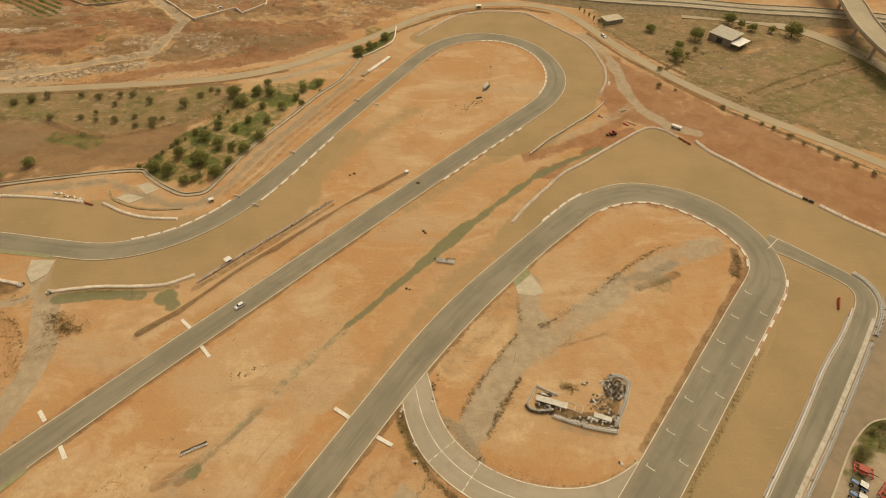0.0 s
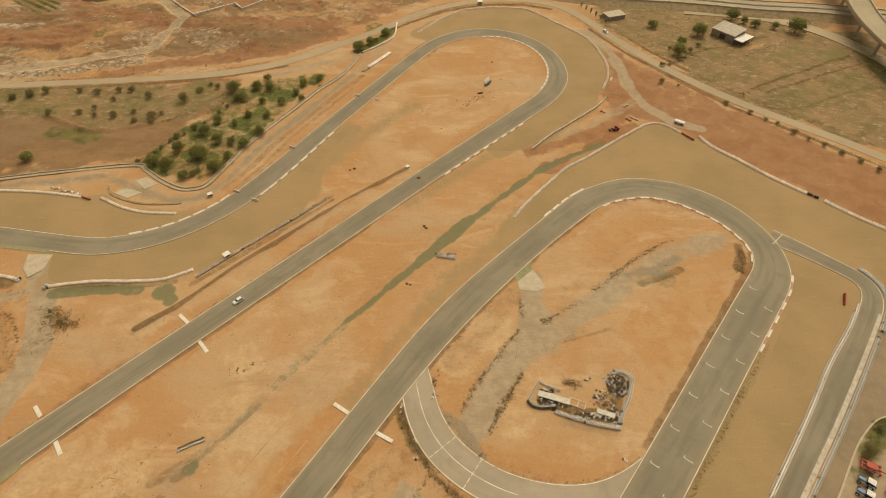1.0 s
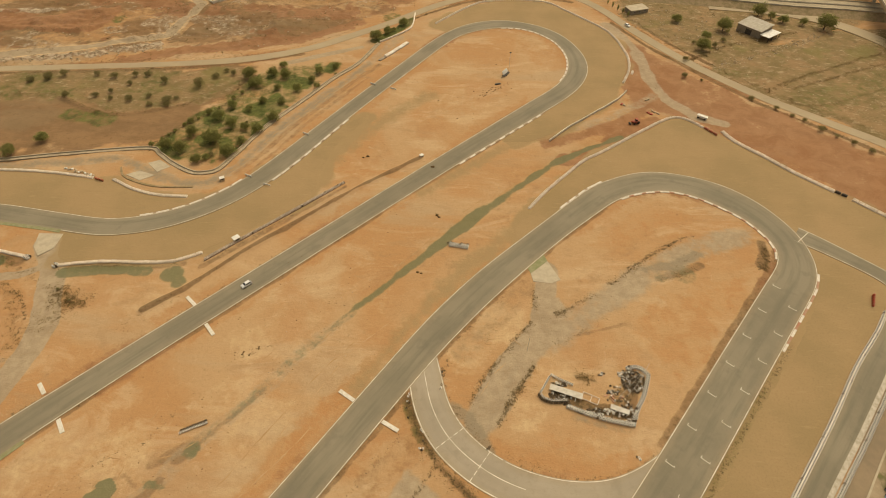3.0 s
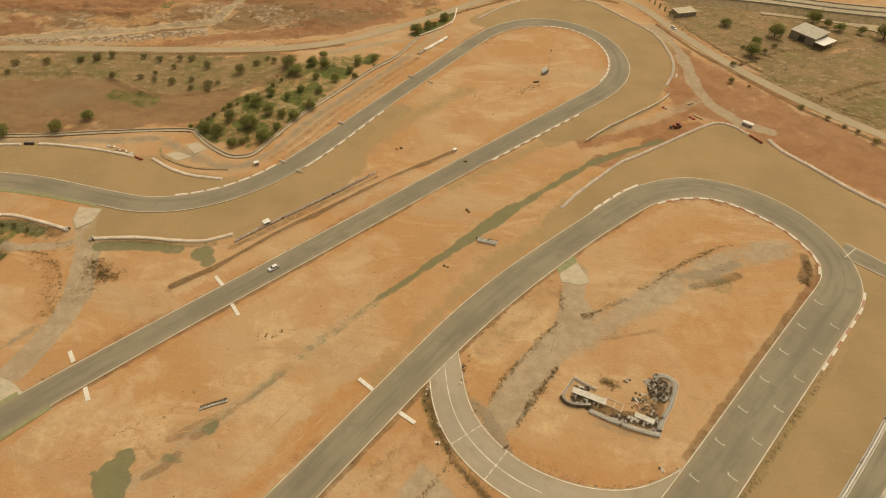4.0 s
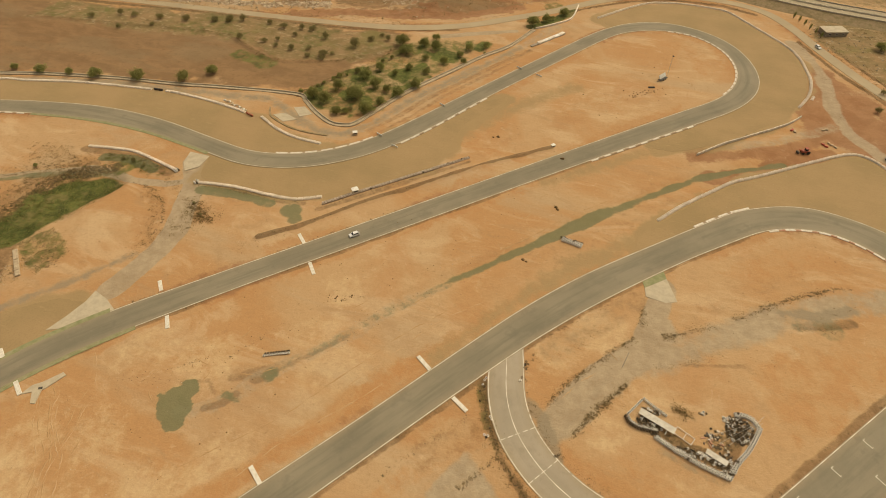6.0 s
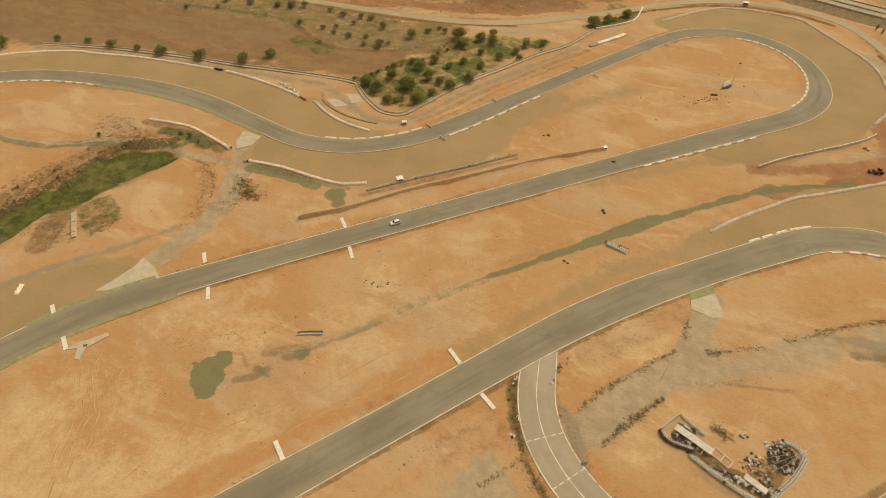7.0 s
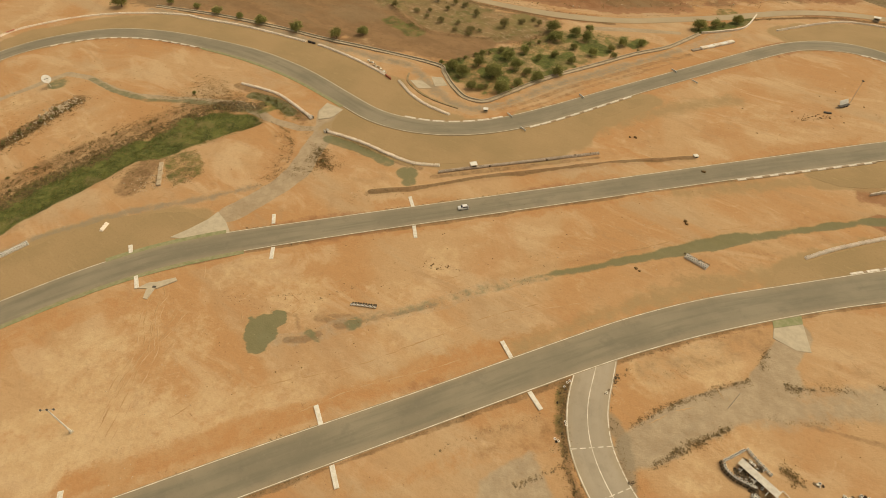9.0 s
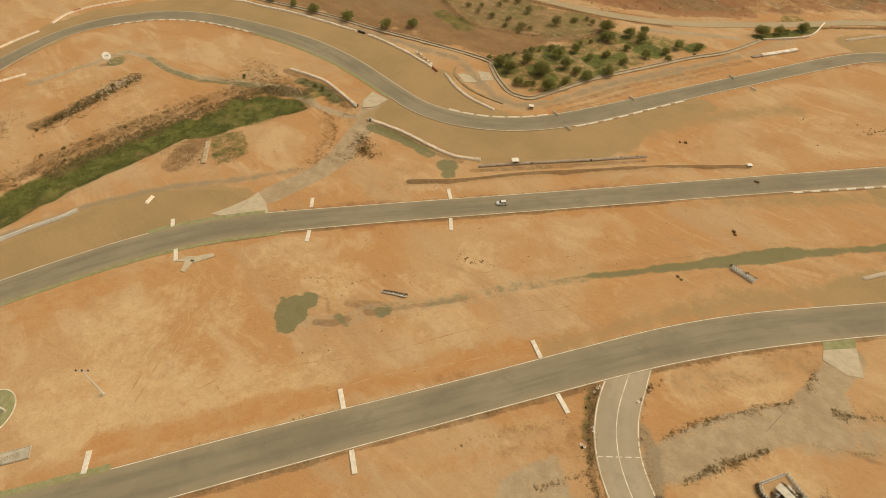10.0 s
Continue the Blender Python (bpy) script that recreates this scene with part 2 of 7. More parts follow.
M_CONC = plain("pale_concrete", (0.50, 0.42, 0.30), (0.42, 0.35, 0.25), 0.4, 0.85)
M_WALL = plain("dirty_white_barrier", (0.78, 0.71, 0.60), (0.58, 0.49, 0.38), 0.8, 0.8, per_object=0.25, other=(0.40, 0.32, 0.23))
M_WALLG = plain("grey_retaining_wall", (0.33, 0.27, 0.2), (0.25, 0.2, 0.15), 0.5, 0.9)
M_REDB = plain("red_barrier", (0.42, 0.11, 0.06), (0.36, 0.16, 0.09), 1.0, 0.6)
M_BLACK = plain("black_rubber", (0.035, 0.03, 0.024), (0.07, 0.057, 0.042), 2.0, 0.95, spec=0.1)
M_TYREW = plain("white_painted_tyre", (0.86, 0.82, 0.74), (0.72, 0.66, 0.56), 3.0, 0.75, per_object=0.2, other=(0.3, 0.26, 0.22))
M_TYREB = plain("worn_tyre", (0.055, 0.042, 0.028), (0.15, 0.112, 0.075), 2.5, 0.95, spec=0.05, per_object=0.6, other=(0.24, 0.17, 0.105))
M_GREEN = plain("green_painted_concrete", (0.22, 0.23, 0.105), (0.31, 0.29, 0.16), 0.5, 0.85)
M_STEEL = plain("galvanised_steel", (0.55, 0.52, 0.46), (0.42, 0.4, 0.36), 2.0, 0.5, 0.5)
M_DARK = plain("dark_iron", (0.05, 0.045, 0.04), (0.1, 0.08, 0.06), 2.0, 0.7)
M_WHITE = plain("white_sheet", (0.74, 0.72, 0.66), (0.62, 0.58, 0.5), 0.8, 0.55)
M_CAR = plain("white_car_paint", (0.8, 0.79, 0.76), (0.74, 0.73, 0.7), 0.6, 0.25, spec=0.5, bump=0.0)
M_GLASS = plain("dark_car_glass", (0.02, 0.022, 0.025), (0.03, 0.03, 0.03), 1.0, 0.08, spec=0.6, bump=0.0)
M_RIM = plain("alloy", (0.5, 0.5, 0.5), (0.4, 0.4, 0.4), 3.0, 0.35, 0.8)
M_LAMP = plain("lamp_glass", (0.7, 0.7, 0.68), (0.6, 0.6, 0.6), 2, 0.15)
M_TAIL = plain("tail_lamp", (0.4, 0.02, 0.02), (0.3, 0.02, 0.02), 2, 0.2)
M_REDP = plain("red_machine_paint", (0.45, 0.07, 0.04), (0.33, 0.1, 0.06), 1.2, 0.5)
M_BLUE = plain("blue_machine_paint", (0.16, 0.25, 0.42), (0.22, 0.3, 0.42), 1.0, 0.45)
M_ROOF = plain("pale_sheet_roof", (0.45, 0.40, 0.31), (0.38, 0.33, 0.25), 0.5, 0.6)
M_HOUSE = plain("weathered_render", (0.34, 0.28, 0.21), (0.27, 0.22, 0.16), 0.5, 0.9)
M_HIGHW = asphalt_material("highway_asphalt", 1.5, 0.2, 0.3)
M_BRIDGE = plain("bridge_concrete", (0.5, 0.43, 0.33), (0.42, 0.36, 0.27), 0.3, 0.85)
M_BARK = plain("bark", (0.12, 0.085, 0.055), (0.18, 0.13, 0.09), 3.0, 0.9)
M_OLIVE = leaf_material("olive_leaves", (0.235, 0.25, 0.085), (0.43, 0.41, 0.165), (0.17, 0.19, 0.06))
M_DRYLEAF = leaf_material("dusty_leaves", (0.25, 0.225, 0.10), (0.40, 0.34, 0.165), (0.20, 0.185, 0.075))
M_SCRUB = leaf_material("dry_scrub", (0.15, 0.10, 0.045), (0.25, 0.16, 0.075), (0.11, 0.078, 0.032), 0.15)
M_WEED = leaf_material("green_weeds", (0.13, 0.15, 0.04), (0.27, 0.25, 0.085), (0.09, 0.11, 0.028))
M_STONE = plain("pale_stone", (0.5, 0.40, 0.28), (0.38, 0.29, 0.19), 1.0, 0.95, spec=0.0)
M_CLOD = plain("dark_clod", (0.13, 0.082, 0.04), (0.23, 0.14, 0.068), 1.0, 0.95, spec=0.0)
M_RUT = plain("turned_soil", (0.40, 0.243, 0.122), (0.46, 0.29, 0.15), 0.5, 0.95, spec=0.0, bump=0.4)
M_CHAN = plain("channel_concrete", (0.42, 0.34, 0.235), (0.34, 0.27, 0.18), 0.3, 0.9)
M_TYREO = plain("old_stained_tyre", (0.78, 0.66, 0.54), (0.58, 0.46, 0.35), 1.5, 0.85, per_object=0.5, other=(0.25, 0.18, 0.13))
M_TYRED = plain("dusty_white_tyre", (0.90, 0.80, 0.68), (0.76, 0.65, 0.52), 0.5, 0.85, per_object=0.25, other=(0.5, 0.4, 0.3))
M_DUST = plain("white_dust", (0.55, 0.49, 0.40), (0.36, 0.31, 0.23), 0.5, 0.85)
M_YARD = plain("yard_pavement", (0.235, 0.178, 0.115), (0.30, 0.22, 0.138), 0.12, 0.9, bump=0.3)


# ---------------------------------------------------------------- helpers
def mesh_of(bm, material, name):
    me = bpy.data.meshes.new(name)
    bm.to_mesh(me)
    bm.free()
    for m in material if isinstance(material, (list, tuple)) else (material,):
        me.materials.append(m)
    return me


def part(name, bm, material, parent=None, label=""):
    """One mesh object, under a thing or a part when parent is given."""
    me = mesh_of(bm, material, name) if isinstance(bm, bmesh.types.BMesh) else bm
    ob = new(name, me)
    ob.parent = parent
    if label:
        ob["label"] = label
    return ob


def thing(name, label, category, group="", at=None):
    return tagged(placed(new(name), at), label, category, group)


def placed(ob, m):
    if m is not None:
        ob.matrix_basis = m
    return ob


def box(bm, x0, x1, y0, y1, z0, z1, bevel=0.0, m=None):
    made = bmesh.ops.create_cube(bm, size=1.0)["verts"]
    for v in made:
        v.co = Vector(((x0 + x1) / 2 + v.co.x * (x1 - x0), (y0 + y1) / 2 + v.co.y * (y1 - y0), (z0 + z1) / 2 + v.co.z * (z1 - z0)))
    if bevel:
        edges = list({e for v in made for e in v.link_edges})
        made = list({v for f in bmesh.ops.bevel(bm, geom=edges, offset=bevel, segments=1, affect="EDGES")["faces"] for v in f.verts} | {v for v in made if v.is_valid})
    if m is not None:
        bmesh.ops.transform(bm, matrix=m, verts=made)
    return bm


def tube(bm, p0, p1, r0, r1=None, n=8):
    """A round bar from p0 to p1."""
    p0, p1 = Vector(p0), Vector(p1)
    r1 = r0 if r1 is None else r1
    q = (p1 - p0).to_track_quat("Z", "Y")
    rings = []
    for p, r in ((p0, r0), (p1, r1)):
        rings.append([bm.verts.new(p + q @ Vector((r * math.cos(2 * math.pi * k / n), r * math.sin(2 * math.pi * k / n), 0))) for k in range(n)])
    for k in range(n):
        bm.faces.new((rings[0][k], rings[0][(k + 1) % n], rings[1][(k + 1) % n], rings[1][k]))
    bm.faces.new(rings[0][::-1])
    bm.faces.new(rings[1])
    return bm


def spline(points, step=2.0):
    """A Catmull-Rom curve through the points, evenly resampled; columns past the second go along."""
    p = np.array(points, float)
    p = np.vstack([2 * p[0] - p[1], p, 2 * p[-1] - p[-2]])
    out = []
    for a, b, c, d in zip(p[:-3], p[1:-2], p[2:-1], p[3:]):
        for u in np.linspace(0, 1, 12, endpoint=False):
            out.append(0.5 * (2 * b + (c - a) * u + (2 * a - 5 * b + 4 * c - d) * u * u + (3 * b - a - 3 * c + d) * u ** 3))
    out.append(p[-2])
    out = np.array(out)
    s = np.r_[0, np.cumsum(np.linalg.norm(np.diff(out[:, :2], axis=0), axis=1))]
    k = np.linspace(0, s[-1], max(2, int(s[-1] / step) + 1))
    return np.stack([np.interp(k, s, out[:, i]) for i in range(out.shape[1])], 1)


def sideways(c):
    """Unit normals to the left of a curve."""
    d = np.gradient(c[:, :2], axis=0)
    d /= np.linalg.norm(d, axis=1)[:, None] + 1e-9
    return np.stack([-d[:, 1], d[:, 0]], 1)


def ribbon(name, c, left, right, z, material, parent=None, lanes=4, skirt=0.35):
    """A strip along the curve c between the offsets left and right (metres to its left), with a skirt down to the ground."""
    n = sideways(c)
    left, right = np.broadcast_to(left, len(c)), np.broadcast_to(right, len(c))
    zz = np.broadcast_to(z, len(c))
    s = np.r_[0, np.cumsum(np.linalg.norm(np.diff(c[:, :2], axis=0), axis=1))]
    cols = np.linspace(0, 1, lanes + 1)
    verts, uvs = [], []
    for i in range(len(c)):
        row = [(q, 0.0) for q in cols]
        if skirt:
            row = [(0.0, skirt), *row, (1.0, skirt)]
        for q, drop in row:
            o = left[i] * (1 - q) + right[i] * q
            verts.append((c[i, 0] + n[i, 0] * o, c[i, 1] + n[i, 1] * o, zz[i] - drop))
            uvs.append((q, s[i]))
    w = len(verts) // len(c)
    faces = [(i * w + j, (i + 1) * w + j, (i + 1) * w + j + 1, i * w + j + 1) for i in range(len(c) - 1) for j in range(w - 1)]
    me = bpy.data.meshes.new(name)
    me.from_pydata(verts, [], faces)
    layer = me.uv_layers.new(name="UVMap")
    idx = np.empty(len(me.loops), np.int32)
    me.loops.foreach_get("vertex_index", idx)
    layer.data.foreach_set("uv", np.array(uvs, np.float32)[idx].ravel())
    me.materials.append(material)
    me.update()
    return part(name, me, material, parent)


def lattice(x, y, size, seed):
    """Smooth value noise, 0 to 1, with cells of that size."""
    table = np.random.RandomState(seed).rand(128, 128)
    u, v = np.asarray(x) / size + 1000, np.asarray(y) / size + 1000
    i, j = np.floor(u).astype(int), np.floor(v).astype(int)
    fu, fv = u - i, v - j
    fu, fv = fu * fu * (3 - 2 * fu), fv * fv * (3 - 2 * fv)
    i, j, i1, j1 = i % 128, j % 128, (i + 1) % 128, (j + 1) % 128
    return (table[i, j] * (1 - fu) + table[i1, j] * fu) * (1 - fv) + (table[i, j1] * (1 - fu) + table[i1, j1] * fu) * fv


def ease(lo, hi, v):
    u = np.clip((np.asarray(v, float) - lo) / (hi - lo), 0, 1)
    return u * u * (3 - 2 * u)


FAR = 60.0


def window(points, x, y):
    """Rows and columns of a regular grid that lie near the points."""
    p = np.array([q[:2] for q in points], float)
    (x0, y0), (x1, y1) = p.min(0) - FAR, p.max(0) + FAR
    return slice(*np.searchsorted(y[:, 0], (y0, y1))), slice(*np.searchsorted(x[0], (x0, x1)))


def line_distance(points, x, y):
    if np.ndim(x) == 2:
        out, w = np.full(x.shape, FAR), window(points, x, y)
        out[w] = np.minimum(FAR, line_distance(points, x[w].ravel(), y[w].ravel()).reshape(x[w].shape))
        return out
    best = np.full(np.shape(x), 1e9)
    for (ax, ay), (bx, by) in zip([p[:2] for p in points[:-1]], [p[:2] for p in points[1:]]):
        dx, dy = bx - ax, by - ay
        u = np.clip(((x - ax) * dx + (y - ay) * dy) / (dx * dx + dy * dy + 1e-9), 0, 1)
        best = np.minimum(best, np.hypot(x - ax - u * dx, y - ay - u * dy))
    return best


def inside(points, x, y):
    """Signed distance to a closed outline, positive inside."""
    if np.ndim(x) == 2:
        out, w = np.full(x.shape, -FAR), window(points, x, y)
        out[w] = np.maximum(-FAR, inside(points, x[w].ravel(), y[w].ravel()).reshape(x[w].shape))
        return out
    c = list(points) + [points[0]]
    odd = np.zeros(np.shape(x), bool)
    for (ax, ay), (bx, by) in zip(c[:-1], c[1:]):
        cross = ((ay > y) != (by > y)) & (x < (bx - ax) * (y - ay) / (by - ay + 1e-12) + ax)
        odd ^= cross
    d = line_distance(c, x, y)
    return np.where(odd, d, -d)


# ---------------------------------------------------------------- plan of the circuit (x, y, width)
TRACK_NORTH = [(-190, -90, 11.4), (-179, -40, 11.4), (-170.2, -7.2, 11.2), (-156.5, 29.3, 11.7), (-140.4, 55.5, 11.5), (-111.7, 88.5, 10.4), (-59.6, 144.8, 10.2), (-4.7, 204.3, 10.6), (38.4, 249.9, 11.8), (54.9, 267.5, 11.8), (63.4, 280.5, 11.8), (67.5, 292.5, 11.8), (68.5, 303.8, 11.2), (67.3, 314.2, 10.4), (64.4, 323.9, 9.8), (60.2, 332.5, 9.8), (54.5, 339.7, 9.8), (47.7, 345.4, 9.8), (40, 349.3, 9.8), (31.7, 351.5, 10.9), (23.1, 351.5, 11.8), (14.3, 349.5, 11.8), (5.4, 345.2, 11.5), (-3.8, 337.9, 9.9), (-13.3, 325.5, 9.8), (-28.2, 299.8, 9.8), (-59.9, 242.8, 9.8), (-81.5, 201.8, 11.2), (-94.3, 181.7, 10.8), (-106, 169.4, 10.4), (-117.7, 161.5, 10.5), (-130.7, 156.4, 10.6), (-146.6, 154.2, 10.1), (-168.3, 157.2, 9.8), (-201.2, 161.5, 11), (-233.6, 161, 11.8), (-265.4, 155.4, 11.1), (-290.9, 148.2, 10.9), (-307.6, 140.5, 11.2), (-320.2, 131.6, 11.8), (-329.2, 121.4, 11.8), (-335.4, 110.4, 11.8), (-339.7, 98.7, 11.8), (-341.5, 85.2, 10.6), (-338.8, 69.3, 9.8), (-330.5, 47.5, 10.9), (-316, 20, 10.9), (-300, -10, 10.9)]
TRACK_SOUTH = [(-142, -100, 11.6), (-116, -61, 11.6), (-89.8, -21.2, 11.6), (-67.2, 14, 11.7), (-40.5, 54.6, 11.3), (-16.6, 91.3, 11.7), (-2.7, 111.3, 12.4), (14, 131.9, 12.6), (37.5, 157, 11.9), (55.5, 174.9, 12.7), (63.2, 182.1, 13), (69.4, 186.2, 12.8), (74.8, 188.8, 13), (79.8, 190.7, 13.5), (84.7, 191.9, 13.9), (89.7, 192.4, 13.9), (94.6, 192.1, 13.5), (99.4, 191, 13.5), (104.3, 189.4, 14), (109.2, 187.1, 14.5), (114, 184.2, 15.2), (118.5, 180.5, 15.2), (122.6, 176.4, 14.9), (126.1, 172, 14.3), (128.6, 167.4, 13.9), (130.7, 163.2, 13.8), (132.1, 159.1, 13.6), (133, 155.1, 13.2), (133.2, 151.2, 13.2), (132.8, 147.3, 13.5), (131.8, 143.4, 14.1), (129.9, 139.1, 14.7), (126.6, 134.5, 15), (120.6, 127.4, 15.2), (96.5, 98.6, 14.9), (65.4, 61.1, 14.6), (30, 19, 14.6), (0, -17, 14.6)]
PIT_LANE = [(-12.5, 103, 10.5), (-9.2, 91, 11), (-6.7, 80.2, 11.3), (-2.7, 72.1, 11.5), (0.8, 67.6, 11.5), (8.3, 61.2, 11.3), (17, 56.6, 11),
            (27, 53.7, 11), (36, 52.7, 11), (46, 53.6, 11), (56, 57.5, 11), (66, 65, 9)]
SIDE_ROAD = [(138, 160.5, 9.5), (143.7, 156.2, 8.8), (156.7, 144.4, 7.3), (161.3, 139.7, 7.3), (163, 138.1, 7.3), (163.9, 136.5, 7.3), (164.5, 134.9, 7.3), (165, 133.2, 7.4), (164.7, 131.4, 7.6), (164.3, 129.7, 7.8), (163.8, 128, 7.9), (162.6, 125.8, 7.6), (160.4, 122.9, 8), (150.4, 110.8, 7.6), (136.7, 96, 8.8), (120.5, 77.5, 8.1), (102.8, 58.2, 7.5), (80, 33, 7.5), (55, 5, 7.5)]
OUTER_ROAD = [(-440, 262, 6.2), (-349, 273.5, 6.2), (-274, 281, 6.2), (-226.7, 285.2, 6.2), (-162, 291.8, 6.2), (-124, 299.5, 7.5), (-92.7, 313.5, 6.8), (-67.3, 333.6, 6.8), (-46, 352, 6.8),
              (-20, 378, 6.8), (2.6, 393.5, 6.8), (27.6, 402.5, 6.8), (56.8, 404, 6.8), (80.8, 395, 6.8), (96, 375, 6.8), (108.1, 349.3, 6.8), (123.5, 320.4, 6.8), (140.6, 294, 6.8),
              (163.5, 266, 6.8), (185.8, 244.5, 6.8), (206.4, 225.5, 6.8), (240, 190, 6.8), (330, 100, 6.8)]
DITCH = [(-49.4, 100.2), (-37.5, 115), (-29, 124.4), (-16.3, 139), (-3.6, 153.2), (12.3, 171.6), (33, 193), (45, 205), (60.9, 216.1), (79.9, 226.9)]
RIDGE = [(-111.7, 112.8), (-99.5, 123.6), (-83.5, 143.2), (-60.9, 166.2), (-43.1, 184.2), (-18.1, 205.9)]
RAVINE = [(-200, -40), (-232, -40), (-223.5, 4), (-223.6, 24.5), (-224.2, 40.4), (-220.8, 62.4), (-216, 80.7), (-214.7, 106.2), (-209, 118.5), (-193.1, 127), (-182.5, 122.5), (-185.5, 109.5), (-193, 91.4), (-197.5, 80), (-202, 72.7), (-203.3, 53.4), (-204.7, 42.6), (-205.9, 27.9), (-203.8, 12.9), (-203.4, 0)]
SERVICE = [(-164.5, 145.0), (-158.5, 137), (-154.1, 130), (-148.5, 117.4), (-144, 106.0), (-143, 96.0), (-143.6, 86.5), (-146, 74)]
SERVICE_WEST = [(-149.6, 90.2), (-162.6, 70.6), (-178.5, 51.5), (-191.4, 25.5), (-197.8, -1.3), (-203, -40)]
WEST_PATH = [(-160, 131), (-165.5, 127.5), (-180.1, 124.8), (-192.3, 126.5), (-203, 126), (-211, 121.3), (-223, 114.5), (-235.2, 108.5), (-248, 101.5), (-262, 98.6), (-282.3, 98.3), (-294.7, 94.1), (-296, 84), (-298, 48.9)]
INFIELD_A = [(35.1, 137.4), (31.0, 110.7), (18.7, 95.7), (8.0, 74.5)]
INFIELD_WASH = [(31.5, 98.9), (42.7, 107), (62.6, 122), (79.7, 134), (94.5, 144), (117.6, 154), (121, 162), (109.6, 163), (89.6, 155.6), (78.1, 148.4), (66.7, 139.6), (47.4, 123.3), (36.6, 116), (30, 112)]
GROVE = [(-149.2, 209.6), (-118.5, 277.2), (-102.4, 293.0), (-66, 300), (-83.6, 265.2), (-104, 209.5), (-113.5, 195.6), (-132.2, 198.7)]
GROVE_WEST = [(-360, 262), (-257.1, 278.4), (-128.1, 288.5), (-118.1, 276.0), (-137.5, 245.9), (-180.1, 239.1), (-218.9, 250), (-290, 240), (-360, 235)]
DRY_FIELD = [(139.2, 287), (150, 318), (198.7, 332), (240, 352), (420, 360), (420, 40), (224.6, 216)]
HILLS = [(-500, 272), (-270, 293), (-130, 306), (-70, 345), (-25, 390), (20, 413), (20, 640), (-500, 640)]

ROCKY = [(-420, 268), (-300, 287), (-259, 292), (-244, 296), (-222, 300), (-214, 306), (-202, 308), (-189, 313)]
TERRACE = [(-360, 236), (-241, 255), (-220, 254), (-208, 248), (-186, 237.2), (-170, 238.3), (-147, 246.6), (-127, 264.6), (-113, 273)]
PLOUGHED = [(-420, 440), (-359, 418), (-312, 396), (-280, 373), (-270, 379), (-279, 410), (-303, 452), (-420, 500)]
PLOUGHED_EAST = [(-285, 452), (-257, 396), (-244, 399), (-222, 405), (-240, 451)]
RED_FACE = [(-360, 334), (-304, 339), (-291, 342), (-270, 346), (-260, 356), (-232, 361), (-228, 340), (-239, 327), (-259, 325), (-282, 327), (-360, 318)]
GREY_SLOPE = [(-185, 322), (-178, 337), (-172, 355), (-149, 365), (-119, 369), (-107, 352), (-126, 334), (-145, 324), (-170, 316)]
GREY_SCARP = [(-360, 345), (-311, 351), (-297, 353), (-283, 355), (-271, 357)]

# gravel run-off areas: outlines that pass under the track beside them
TRAPS = [
    [(-17, 349), (-5, 366), (9.8, 382), (31.9, 389), (57, 386), (67, 374), (88, 348), (94, 335), (96.5, 322), (97.5, 307), (94.6, 292), (89, 277), (80, 262), (58, 238), (40, 224), (28, 220), (22, 224), (40, 252), (58, 270), (68, 300), (62, 328), (48, 345), (27, 351), (12, 348), (-2, 338)],
    [(32, 171), (39.3, 182), (52, 197), (59, 204.5), (71.6, 214), (87.3, 226.5), (103.5, 239), (111.4, 242.5), (117, 240), (121.5, 234), (127, 226.5), (133.5, 221.5), (152, 200), (171, 181), (189, 163), (205, 147), (196, 128), (172, 132), (160, 141), (150, 151), (131, 167), (122, 177), (104, 190), (89, 193), (73, 188), (55, 175), (38, 158), (26, 146), (24, 152), (26, 162)],
    [(142, 158), (158, 144), (162.5, 138), (163, 131), (155, 118), (136, 96), (120, 78), (90, 44), (62, 16), (64, 44), (78, 60), (93, 79), (104, 91), (128, 121), (134, 140), (137, 152)],
    [(-355, 108), (-338, 142), (-307.6, 169.5), (-290, 173), (-266, 179.5), (-242, 183.5), (-215, 187), (-192, 187), (-178, 185.5), (-165, 183), (-156, 182.5), (-143, 176), (-131, 173), (-118, 172.5), (-100, 178), (-108, 168), (-130, 157), (-150, 155), (-200, 162), (-233, 161), (-265, 155), (-291, 148), (-320, 132), (-336, 110), (-341, 86), (-332, 50), (-344, 50), (-352, 66), (-356, 84)],
    [(-161, 153), (-156, 137), (-150, 134.6), (-138, 136.6), (-121, 137), (-110, 138), (-99, 143.5), (-80, 160), (-66, 174), (-62, 190), (-62, 204), (-58, 216), (-52, 229), (-47, 239), (-50, 240), (-60, 231), (-70, 218), (-76, 210), (-84, 202), (-94, 182), (-106, 169), (-118, 161), (-131, 156), (-147, 154)],
    [(-197, -40), (-192.5, -2.5), (-191, 7.8), (-188.5, 21.5), (-181, 42.6), (-163, 62), (-152, 66), (-140, 58), (-156, 29), (-171, -7), (-179, -40)],
]

roads = {}
for key, plan in (("north", TRACK_NORTH), ("south", TRACK_SOUTH), ("pit", PIT_LANE), ("side", SIDE_ROAD), ("outer", OUTER_ROAD)):
    c = spline(plan, 2.0)
    for _ in range(6):
        c[1:-1, 2] = (c[:-2, 2] + c[1:-1, 2] + c[2:, 2]) / 3
        c[1:-1, :2] = (c[:-2, :2] + 2 * c[1:-1, :2] + c[2:, :2]) / 4
    roads[key] = c


road_points = np.concatenate(list(roads.values()))


